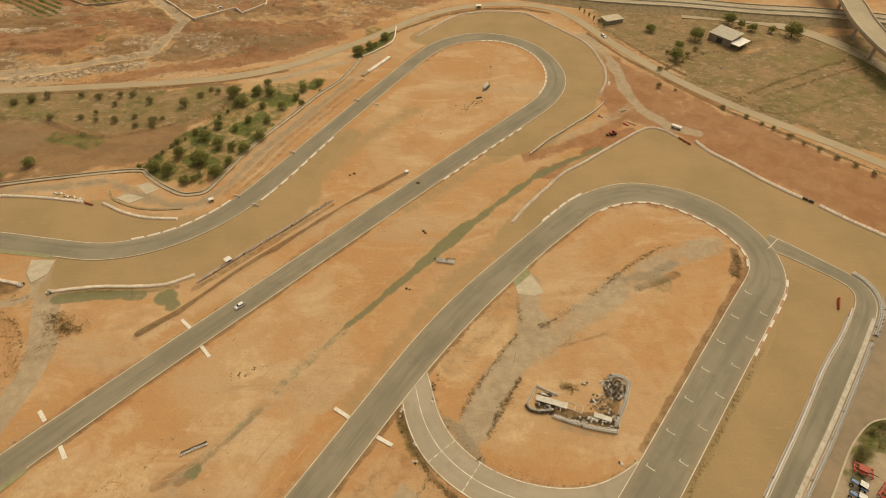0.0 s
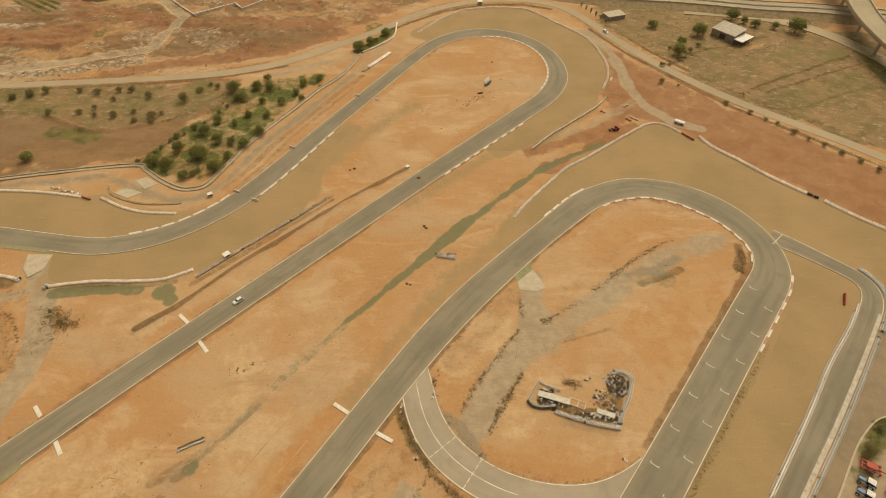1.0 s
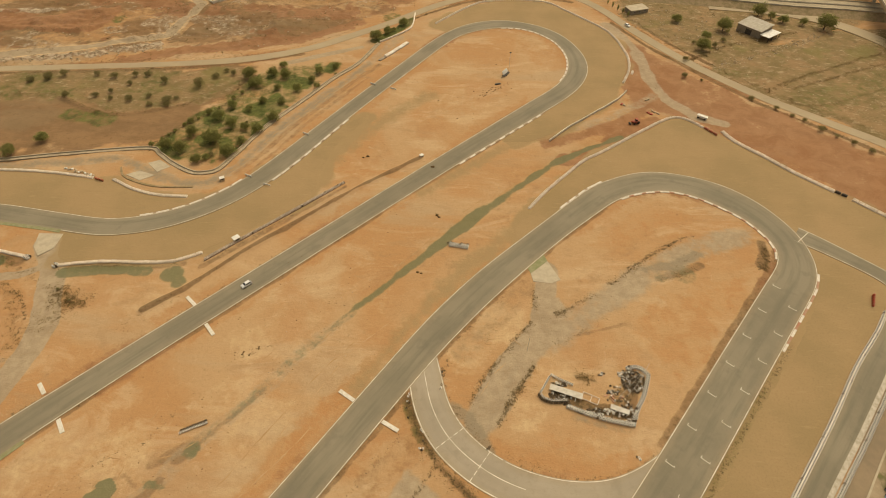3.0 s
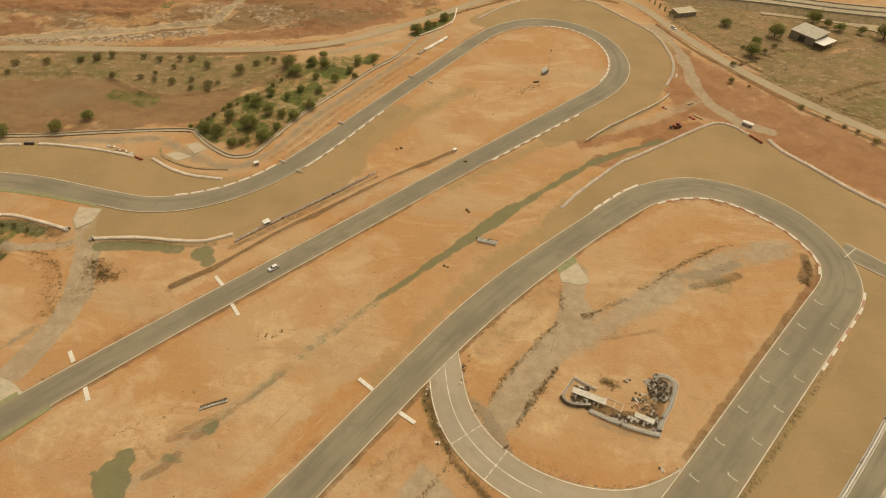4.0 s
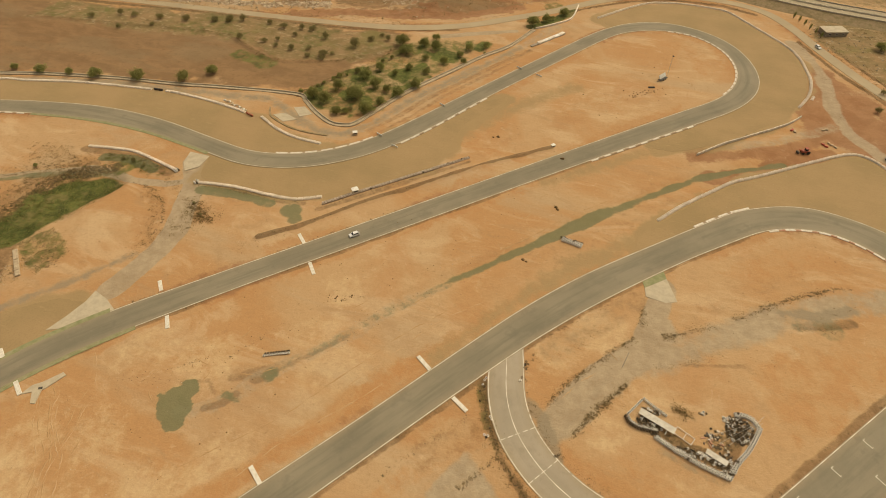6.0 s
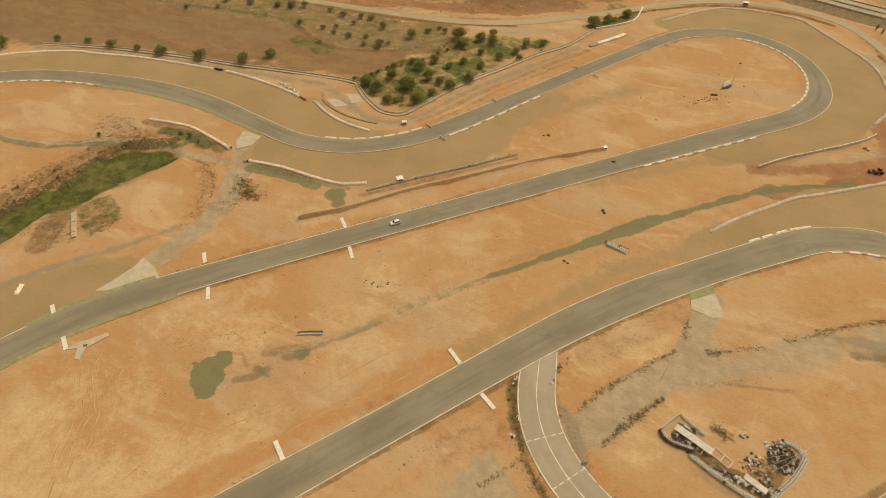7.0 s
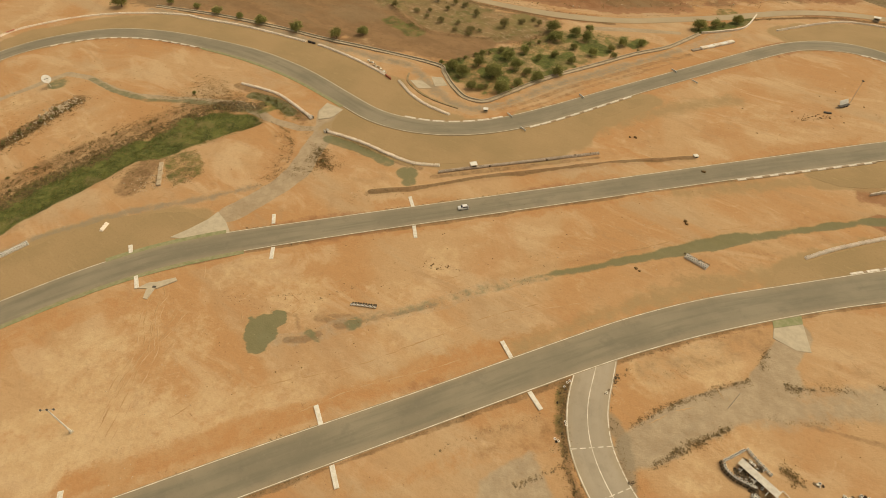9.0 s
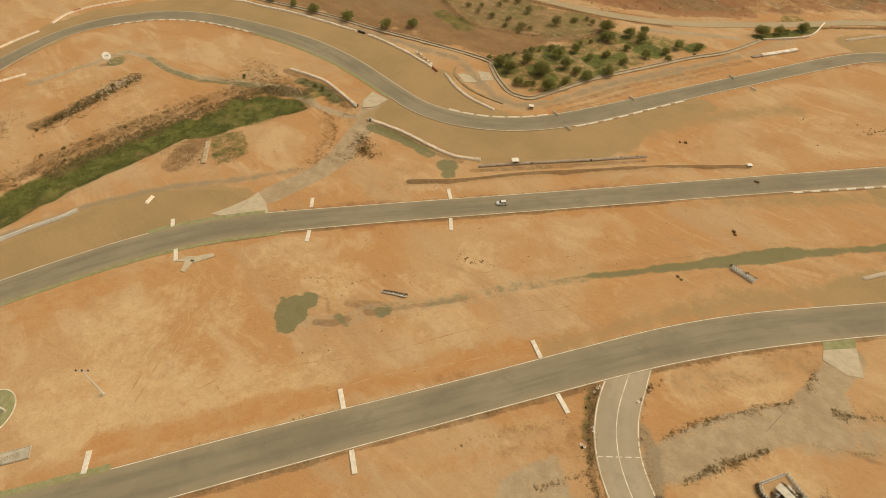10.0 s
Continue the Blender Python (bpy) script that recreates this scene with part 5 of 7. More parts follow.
def stack_mesh(material, many, painted=2, core=M_BLACK, below=M_TYREB):
    """A stack of tyres, upper ones painted; the darker lower ones colour in its sides' shade."""
    bm = bmesh.new()
    for k in range(many):
        before = len(bm.faces)
        tyre_ring(bm, 0.235 * k, 0.23, 0.37 - 0.012 * (k % 2), 0.21, 8, k < many - 1)
        if k < many - painted:
            bm.faces.ensure_lookup_table()
            for f in bm.faces[before:]:
                f.material_index = 2
    return mesh_of(bm, (material, core, below), "tyre_stack")


M_CAKED = plain("dust_filled_tyre", (0.36, 0.25, 0.165), (0.25, 0.175, 0.115), 1.2, 0.95, spec=0.0, per_object=0.3, other=(0.2, 0.14, 0.095))
STACKS = {"old": stack_mesh(M_TYREO, 3, 2, M_CAKED, M_CAKED), "white": stack_mesh(M_TYREW, 4, 4), "black": stack_mesh(M_TYREB, 4), "low": stack_mesh(M_TYREW, 3), "lowblack": stack_mesh(M_TYREB, 3)}
one_tyre = bmesh.new()
tyre_ring(one_tyre, 0, 0.24, 0.38, 0.2, 10)
ONE_BLACK = mesh_of(one_tyre, (M_TYREB, M_BLACK), "tyre")
one_tyre = bmesh.new()
tyre_ring(one_tyre, 0, 0.24, 0.38, 0.2, 10)
ONE_WHITE = mesh_of(one_tyre, (M_TYREW, M_BLACK), "tyre")


def bundle_mesh(rows, many=3):
    """A moulded block of bolted tyres, 2.2 m long, as it is moved about with a loader."""
    bm = bmesh.new()
    centres = [(-0.74 + 0.74 * k + 0.18 * (r % 2), 0.66 * (r - (rows - 1) / 2)) for r in range(rows) for k in range(many)]
    nx, ny = 26, 8 * rows
    wide = 0.66 * rows + 0.1
    grid, near = {}, {}
    for i in range(nx + 1):
        for j in range(ny + 1):
            x, y = -1.17 + 2.5 * i / nx, wide * (j / ny - 0.5)
            d = min(math.hypot(x - cx, y - cy) for cx, cy in centres)
            edge = i in (0, nx) or j in (0, ny)
            gap = min(1.0, max(0.0, (d - 0.33) / 0.07))
            hole = min(1.0, max(0.0, (0.19 - d) / 0.08))
            near[i, j] = d
            grid[i, j] = bm.verts.new((x, y, 0 if edge else 0.70 - 0.45 * gap - 0.3 * hole))
    for i in range(nx):
        for j in range(ny):
            f = bm.faces.new((grid[i, j], grid[i + 1, j], grid[i + 1, j + 1], grid[i, j + 1]))
            f.material_index = 1 if sum(near[p] for p in ((i, j), (i + 1, j), (i + 1, j + 1), (i, j + 1))) / 4 < 0.15 else 0
    return mesh_of(bm, (M_TYRED, M_TYREO), "barrier_segment")


block_big, block_wide = bundle_mesh(2), bundle_mesh(3)
W_LABEL = "dusty white-painted tyre wall edging the gravel"
barrier([(-17.7, 351.1), (-5.0, 368.2), (9.8, 384.6), (20, 389), (31.9, 391.2), (46, 391), (59.0, 388), (69.2, 376.1), (90.0, 349.3), (96.1, 335.6), (98.5, 322.0), (99.5, 307.6), (96.6, 292.1), (90.3, 277.5)], block_big, W_LABEL)
barrier([(44.0, 221.2), (53.7, 232.3), (64.7, 242.5), (83.3, 259.8), (91.9, 270.9)], block_thin, "low narrow dirty white barrier row on red soil")
barrier([(30.5, 171.8), (39.3, 184.1), (52.0, 199.0), (59.1, 206.7), (71.6, 216.1), (87.3, 228.8), (103.5, 241.4), (111.4, 245.0), (117.6, 242.4), (123.1, 235.7)], block_big, W_LABEL)
barrier([(123.1, 235.7), (128.5, 228.0)], block_red, "red plastic barrier blocks closing a gap")
barrier([(131.1, 233.2), (134.9, 224.4), (143.9, 213.7), (153.1, 201.8), (162.8, 191.5), (165.9, 188.3)], block_wide, W_LABEL)
barrier([(166.2, 188.0), (171.2, 183.4)], block_dark, "black barrier blocks between white ones")
barrier([(171.5, 183.2), (179.0, 174.6), (190.9, 163.2), (212, 142)], block_wide, W_LABEL)
barrier([(-359.5, 83.5), (-366.0, 96), (-364, 112), (-352, 136), (-332, 156), (-307.6, 170.5), (-293.1, 174.0), (-266.3, 181.4), (-242.0, 185.5), (-222, 188.4)], block_big, W_LABEL)
barrier([(-222, 188.4), (-216, 189.3)], block_dark, "black barrier blocks between white ones")
barrier([(-215.5, 189.3), (-209.6, 189.8), (-191.9, 189.1), (-178.3, 187.6), (-164.5, 185.3)], block_big, W_LABEL)
barrier([(-164.3, 184.9), (-159.5, 183.2)], block_red, "red barrier blocks at a gap in the wall")
barrier([(-156.0, 184.8), (-142.9, 178.0), (-131.1, 174.8), (-118.1, 174.3)], block_big, W_LABEL)
barrier([(-346, 35), (-349.7, 53.0), (-352.6, 64.3), (-354.4, 75.5)], block_big, W_LABEL)
barrier([(-153.8, 132.6), (-138.1, 135.1), (-121.2, 135.4), (-109.5, 136.6), (-98.6, 142.1)], block_big, "white tyre wall with stains below it")
barrier([(-216.6, 138.1), (-202.2, 140.9), (-192.6, 141.5), (-179.2, 139.0), (-167.6, 136.4)], block_big, "white tyre wall above a weedy hollow")
barrier([(-312, 38), (-309, 52)], block_big, "short white tyre wall on bare soil")
barrier([(-366, 98), (-366.3, 104)], block_red, "red barrier blocks at a gap in the wall")
for x, y, turn in ((-176.8, 42.6, 118), (98.4, 290.5, 70)):
    o = tagged(part("loose_bundle", block_big, None), "single bundle of white tyres lying on the soil", "tyre bundle")
    o.matrix_basis = pose(x, y, -0.1, 0, 0, turn) @ Matrix.Diagonal((1.8, 1.0, 0.8, 1))


def tyre_wall(points, rows, label, kind="white", back="white", pitch=0.77, group="tyre walls"):
    """Stacks of tyres in rows side by side; the first row lies on the line, the others to its left."""
    c = spline(points, pitch)
    n = sideways(c)
    k = thing("tyre_wall", label, "tyre wall", group, pose(c[0, 0], c[0, 1], 0))
    rnd = random.Random(int(abs(c[0, 0] * 13 + c[0, 1])))
    for r in range(rows):
        for i in range(len(c)):
            which = kind if r == 0 else back
            if rnd.random() < 0.03:
                which = {"white": "black", "black": "white", "low": "lowblack", "lowblack": "low", "old": "lowblack"}[which]
            u = c[min(i + 1, len(c) - 1), :2] - c[i, :2]
            p = c[i, :2] - c[0, :2] + n[i] * r * 0.68 + u * (0.5 * (r % 2))
            o = part("tyre_stack", STACKS[which], None, k)
            o.matrix_basis = pose(p[0] + rnd.uniform(-0.05, 0.05), p[1] + rnd.uniform(-0.05, 0.05), -0.12, rnd.uniform(-2, 2), rnd.uniform(-2, 2), rnd.uniform(0, 360))
    return k


sc = roads["side"]
sn = sideways(sc)
cut = int(np.argmin(np.hypot(sc[:, 0] - 161.3, sc[:, 1] - 139.7)))
end = int(np.argmin(np.hypot(sc[:, 0] - 96, sc[:, 1] - 50)))
outer = (sc[:, :2] + sn * (sc[:, 2] / 2 + 0.6)[:, None])
inner = (sc[:, :2] - sn * (sc[:, 2] / 2 + 0.9)[:, None])
tyre_wall(outer[cut:cut + 16:2], 3, "double row of white painted tyre stacks round the lane's bend", "white", "white")
tyre_wall(outer[cut + 16:end:4], 2, "row of white painted tyre stacks along the side lane", "white")
tyre_wall(inner[cut + 12:end:4], 2, "row of white tyre stacks along the gravel strip", "white", "white")
low_wall = ribbon("lane_wall", sc[cut + 10:end], -(sc[cut + 10:end, 2] / 2 + 0.25), -(sc[cut + 10:end, 2] / 2 + 0.6), 0.75, M_WALL, None, 1, 0.9)
tagged(low_wall, "low white wall between side lane and tyre stacks", "wall", kind="structure")

tyre_wall([(-81.0, 67.9), (-77.6, 69.7), (-74.3, 71.3)], 2, "short double row of black and white tyre stacks", "low", "lowblack")
tyre_wall([(-2.7, 148.6), (0.8, 148.0), (4.4, 147.3)], 3, "short double row of white tyre stacks", "white", "white")
tyre_wall([(-197, -12), (-195.2, -1.5), (-193.2, 8.7), (-191.4, 15.6), (-190.3, 22.4)], 3, "double row of white tyres beside the western gravel", "white", "low")
tyre_wall([(-97.5, 137.4), (-88.9, 146.6), (-79.6, 156.1), (-65.7, 170.5), (-50.9, 185.8)], 2, "long row of old stained tyre stacks above a soil bank", "old", "old", 0.74)
tyre_wall([(-154.9, 131.9), (-153.6, 131.5), (-153.2, 132.9), (-154.6, 133.2)], 1, "round cluster of white tyres ending the barrier")
tyre_wall([(-168.4, 135.9), (-166.9, 135.3), (-166.4, 136.7), (-167.8, 137)], 1, "round cluster of white tyres ending the barrier")

# ---- the tyre pen on the infield
tyre_wall([(38.3, 88.3), (34.8, 90.0), (31.9, 91.6)], 1, "white tyre stacks closing the pen", "white")
tyre_wall([(31.2, 90.8), (29.7, 88.2), (28.0, 85.4)], 1, "white tyre stacks closing the pen", "white")
tyre_wall([(27.4, 84.4), (28.4, 82.9), (31.3, 81.9), (36.0, 82.2)], 2, "double row of black and white tyre stacks at the pen's corner", "black", "white")
tyre_wall([(35.8, 80.5), (40.7, 78.6), (47.5, 76.5), (54.6, 75.1)], 2, "thick white tyre wall on the pen's long side", "white", "white")
tyre_wall([(55.4, 75.2), (57.4, 79.8), (60.9, 85.7), (63.5, 91.9)], 2, "thick white tyre wall on the pen's short side", "white", "white")
tyre_wall([(63.7, 92.8), (61.9, 95.2), (59.5, 95.9), (56.9, 95.4)], 2, "white tyre stacks at the pen's rounded corner", "white", "white")


def tyre_heap(cx, cy, rx, ry, many, label, seed, white=0.2, layers=1.0):
    k = thing("tyre_heap", label, "tyre heap", "loose tyres", pose(cx, cy, 0))
    rnd = random.Random(seed)
    for _ in range(many):
        a, q = rnd.uniform(0, 2 * math.pi), math.sqrt(rnd.random())
        o = part("tyre", ONE_WHITE if rnd.random() < white else ONE_BLACK, None, k)
        tilt = rnd.choice((0, 0, 12, 35, 60))
        o.matrix_basis = pose(q * rx * math.cos(a), q * ry * math.sin(a), -0.1 + rnd.random() * (1 - q) * layers + (0.2 if tilt > 30 else 0), tilt, rnd.uniform(-15, 15), rnd.uniform(0, 360))


tyre_heap(58.2, 90.4, 3.8, 4.2, 230, "heap of worn black tyres inside the pen", 5, 0.12, 1.0)
tyre_heap(34.2, 84.6, 3.8, 1.9, 120, "loose black tyres piled beside the white roof", 6, 0.15, 0.7)
tyre_heap(46.5, 79.2, 8.0, 1.3, 110, "loose black tyres behind the tyre wall", 7, 0.3, 0.4)
tyre_heap(36.2, 81.6, 1.3, 1.0, 16, "black tyres dumped in a gap of the pen wall", 18, 0.1, 0.3)
tyre_heap(34.2, 88.4, 2.6, 0.8, 40, "black tyres between the roof and the pen wall", 20, 0.15, 0.2)
tyre_heap(56.2, 93.0, 2.6, 1.6, 34, "loose tyres spilling out of the pen's opening", 19, 0.45, 0.3)
tyre_heap(54.6, 79.6, 2.6, 3.6, 80, "scattered worn tyres in the pen", 8, 0.3, 0.3)
tyre_heap(52.2, 86.0, 3.6, 3.0, 24, "scattered worn tyres in the pen", 9, 0.2, 0.1)
tyre_heap(48.1, 92.6, 1.2, 1.0, 7, "small group of loose tyres beside the pen", 10, 0.5, 0.2)
tyre_heap(54.7, 65.5, 1.0, 0.8, 4, "four loose white tyres on the soil", 11, 0.9, 0.0)
tyre_heap(-3.2, 91.5, 0.8, 1.8, 6, "old tyres beside the link lane", 12, 0.1, 0.2)
tyre_heap(-3.4, 86.2, 0.8, 1.0, 4, "old tyres beside the link lane", 13, 0.2, 0.2)
tyre_heap(10.9, 66.7, 0.8, 0.7, 3, "old tyres beside the link lane", 14, 0.2, 0.1)
tyre_heap(-2.0, 150.4, 1.4, 0.7, 7, "black tyres behind the white tyre row", 15, 0.0, 0.3)
tyre_heap(3.2, 149.8, 2.4, 0.8, 5, "scattered tyre scraps behind the tyre row", 16, 0.1, 0.0)
tyre_heap(-13.5, 79, 0.6, 4.5, 7, "worn tyres along the lane's outer edge", 17, 0.4, 0.0)
tyre_heap(-8.8, 68.5, 1.0, 3.5, 7, "worn tyres along the lane's outer edge", 18, 0.5, 0.0)

# long white sheet roof in the pen, on posts
roof = thing("shelter", "long low shelter with a flat white corrugated roof", "shelter", at=pose(35.9, 85.4, 0, 0, 0, -18.3))
for k in range(10):
    part("roof_sheet", box(bmesh.new(), -5.2 + 1.04 * k, -4.18 + 1.04 * k, -1.05, 1.05, 1.1, 1.16, 0.02), M_SHEET, roof)
for x in (-5.0, -1.7, 1.7, 5.0):
    for y in (-0.95, 0.95):
        part("post", tube(bmesh.new(), (x, y, -0.1), (x, y, 1.1), 0.05), M_STEEL, roof)
for x in (-3.6, 0, 3.2):
    part("brace", box(bmesh.new(), x - 0.06, x + 0.06, -2.6, -1.0, 0.9, 1.0), M_WHITE, roof)
frame_thing = thing("pipe_frame", "pale pipe frame lying on the soil", "frame", at=pose(43.4, 83.8, 0, 0, 0, -25))
for a, b in (((-2.6, -1.2), (2.6, -1.2)), ((-2.6, 1.2), (2.6, 1.2)), ((-2.6, -1.2), (-2.6, 1.2)), ((2.6, -1.2), (2.6, 1.2)), ((0.2, -1.2), (0.2, 1.2))):
    part("pipe", tube(bmesh.new(), (*a, 0.25), (*b, 0.25), 0.09), M_WHITE, frame_thing)
board = thing("panel", "weathered pale panel on low trestles", "panel", at=pose(51.9, 80.2, 0, 0, 0, -20))
part("board", box(bmesh.new(), -2.9, 2.9, -0.85, 0.85, 0.5, 0.6, 0.02), M_SHEET, board)
for x in (-2.2, 2.2):
    part("trestle", box(bmesh.new(), x - 0.1, x + 0.1, -0.8, 0.8, -0.1, 0.5), M_DARK, board)
for k, (x0, y0, x1, y1) in enumerate(((63.4, 94.8, 52.4, 84.4), (63.8, 94.2, 55.0, 84.8), (61.6, 93.4, 50.9, 86.6), (64.4, 96.6, 58.6, 88.9))):
    o = part("timber_pole", tube(bmesh.new(), (0, 0, 1.25), (x1 - x0, y1 - y0, 0.5), 0.045, 0.035), M_SHEET)
    o.matrix_basis = pose(x0, y0, 0)
    tagged(o, "long pale pole leaning on the tyre heap", "pole", "poles in the pen")
rnd = random.Random(30)
for k in range(16):
    x, y = rnd.gauss(51.6, 1.6), rnd.gauss(85.0, 1.2)
    o = part("scrap", box(bmesh.new(), -0.5, 0.5, -0.3, 0.3, 0, 0.35, 0.05), (M_KERBR, M_STONE, M_DARK)[k % 3])
    o.matrix_basis = pose(x, y, -0.08, rnd.uniform(-10, 10), rnd.uniform(-10, 10), rnd.uniform(0, 180)) @ Matrix.Diagonal((rnd.uniform(0.5, 1.6), rnd.uniform(0.5, 1.4), rnd.uniform(0.4, 1.3), 1))
    tagged(o, ("reddish", "pale", "dark")[k % 3] + " scrap piece lying among old tyres", "scrap", "scrap in the pen")


# ---------------------------------------------------------------- concrete channel and walls round the western grove
channel = spline([(-330, 168), (-290, 181), (-249.8, 190.3), (-217.1, 195.4), (-186.8, 201.6), (-150.5, 207.5), (-142.9, 203.5), (-133.8, 196.4), (-122.8, 190.2), (-116.1, 189.8), (-110.0, 193), (-105.0, 206.0), (-96.9, 228.1), (-82.0, 256.7), (-71.0, 277.7), (-59.8, 294.9), (-52.5, 316), (-50.8, 321)], 2.0)
o = ribbon("channel_wall", channel, 1.4, -0.3, 0.35, M_CHAN, None, 2, 0.9)
tagged(o, "grey-brown concrete retaining wall round the grove", "wall", kind="structure")
o = ribbon("channel_lip", channel, 1.9, 1.35, 0.8, M_CHAN, None, 1, 1.4)
tagged(o, "pale concrete lip on the retaining wall", "wall", kind="structure")

spur = spline([(-51.1, 322.9), (-43, 331), (-35.1, 340.2), (-32.5, 348.6), (-32.2, 365.6)], 1.0)
o = ribbon("spur_wall", spur, 0.35, -0.35, 0.9, M_WALL, None, 1, 1.3)
tagged(o, "low pale wall beside the outer road", "wall", kind="structure")
wall_plan = [(-203, 402), (-186.2, 384.9), (-170.8, 369.4), (-147.4, 387.6), (-142, 381), (-129.1, 396.3), (-131, 425)]
compound = thing("compound_wall", "pale masonry wall round a works compound", "wall", at=pose(-171, 369, 0))
for a, b in zip(wall_plan[:-1], wall_plan[1:]):
    d = Vector((b[0] - a[0], b[1] - a[1]))
    z = height_at((a[0] + b[0]) / 2, (a[1] + b[1]) / 2)
    o = part("wall_length", box(bmesh.new(), 0, d.length, -0.4, 0.4, -2, 1.2, 0.04), M_WALL, compound)
    o.matrix_basis = pose(a[0] + 171, a[1] - 369, z, 0, 0, math.degrees(math.atan2(d.y, d.x)))


field_plan = [(-292, 420), (-279, 408), (-257, 393), (-239, 397), (-224, 404), (-222, 418)]
field_wall = thing("field_wall", "low pale wall between ploughed plots", "wall", at=pose(-257, 393, 0))
for a, b in zip(field_plan[:-1], field_plan[1:]):
    d = Vector((b[0] - a[0], b[1] - a[1]))
    o = part("wall_length", box(bmesh.new(), 0, d.length, -0.35, 0.35, -3, 0.9, 0.04), M_CHAN, field_wall)
    o.matrix_basis = pose(a[0] + 257, a[1] - 393, max(height_at(*a), height_at(*b)), 0, 0, math.degrees(math.atan2(d.y, d.x)))

# ---------------------------------------------------------------- trees
def crown_mesh(seed, material, rx, rz, clumps, leaves, size):
    """Many small leaf sprays on lumpy shells."""
    rnd = random.Random(seed)
    verts, faces = [], []
    for _ in range(clumps):
        a, b = rnd.uniform(0, 2 * math.pi), math.asin(rnd.uniform(-0.55, 1.0))
        q = rnd.uniform(0.5, 1.0) * (0.8 + 0.3 * math.sin(3 * a + seed) * math.cos(2 * b + seed) + 0.15 * math.sin(7 * a + 2 * seed))
        c = Vector((rx * q * math.cos(a) * math.cos(b), rx * q * math.sin(a) * math.cos(b), rz * q * math.sin(b)))
        r = rnd.uniform(0.16, 0.3) * rx
        for _ in range(leaves):
            p = c + Vector((rnd.gauss(0, 1), rnd.gauss(0, 1), rnd.gauss(0, 0.8))) * r * 0.6
            u = Vector((rnd.gauss(0, 1), rnd.gauss(0, 1), rnd.gauss(0, 0.7))).normalized()
            w = u.cross(Vector((rnd.gauss(0, 1), rnd.gauss(0, 1), rnd.gauss(0, 1)))).normalized()
            s = size * rnd.uniform(0.6, 1.3)
            k = len(verts)
            verts += [p - u * s, p - w * s * 0.45, p + u * s, p + w * s * 0.45]
            faces.append((k, k + 1, k + 2, k + 3))
    me = bpy.data.meshes.new("crown")
    me.from_pydata([tuple(v) for v in verts], [], faces)
    me.materials.append(material)
    return me


def trunk_mesh(seed, high, r):
    rnd = random.Random(seed)
    bm = bmesh.new()
    lean = (rnd.uniform(-0.2, 0.2), rnd.uniform(-0.2, 0.2))
    tube(bm, (0, 0, -0.3), (lean[0], lean[1], high), r, r * 0.65, 7)
    for k in range(4):
        a = k * 1.57 + rnd.uniform(-0.4, 0.4)
        tube(bm, (lean[0], lean[1], high * 0.85), (lean[0] + 0.9 * math.cos(a), lean[1] + 0.9 * math.sin(a), high + rnd.uniform(0.7, 1.2)), r * 0.5, r * 0.2, 5)
    return mesh_of(bm, M_BARK, "trunk")


def tree_kind(seed, material, rx, rz, high, clumps=120, leaves=24, size=0.155, label="", category="tree", group=""):
    t = thing("tree", label, category, group)
    part("trunk", trunk_mesh(seed, high, 0.16), None, t)
    c = part("crown", crown_mesh(seed, material, rx, rz, clumps, leaves, size), None, t)
    c.location = (0, 0, high + rz * 0.55)
    return t


rnd = random.Random(4)
olive = [tree_kind(s, M_OLIVE, 2.1, 1.6, 0.75, label="dark green olive tree with a rounded crown on bare soil", group="olive grove") for s in (1, 2, 3)]
dusty = [tree_kind(s, M_DRYLEAF, 2.1, 1.5, 0.7, 95, 20, 0.15, label="thin dusty green tree with a sparse crown", group="young trees") for s in (11, 12, 13)]
used = set()


def plant(kinds, x, y, scale):
    k = rnd.randrange(len(kinds))
    m = Matrix.Translation((x, y, height_at(x, y))) @ Matrix.Rotation(rnd.uniform(0, 6.3), 4, "Z") @ Matrix.Diagonal((scale, scale * rnd.uniform(0.9, 1.1), scale * rnd.uniform(0.85, 1.1), 1))
    first = kinds[k]
    if first.name not in used:
        used.add(first.name)
        first.matrix_basis = m
    else:
        copy_thing(first, m)


for x, y, s in ((-140.3, 209, 2.0), (-131.9, 220, 1.2), (-120.1, 214.9, 1.75), (-114.9, 228.1, 1.2), (-123.7, 235, 1.2), (-120, 245.9, 1.0), (-110.3, 243.7, 1.2), (-105.4, 251.7, 1.4),
                (-95.3, 235, 1.9), (-95.3, 250.6, 1.1), (-100.6, 264.7, 1.3), (-113.1, 267.6, 1.5), (-119.8, 277.2, 1.5), (-107, 279.6, 1.7), (-99.5, 278.4, 1.2), (-89.7, 264.1, 1.6), (-83.8, 274.7, 1.4),
                (-100.6, 224.2, 1.2), (-107.8, 226.6, 0.9), (-105.8, 214, 0.9), (-103.3, 289.7, 1.5), (-81.1, 283.3, 1.6), (-72.9, 289.7, 1.3), (-79.6, 267.5, 1.2), (-122.6, 199.2, 1.1), (-109.3, 204.7, 1.3), (-119.1, 201.7, 1.0), (-133.1, 206.9, 1.3)):
    plant(olive, x, y, 0.82 * s)
for k in range(7):
    u, v = (k + rnd.random()) / 7, rnd.random()
    plant(dusty, -134 + 56 * u + 12 * v, 211 + 80 * u - 14 * v, rnd.uniform(0.5, 0.8))
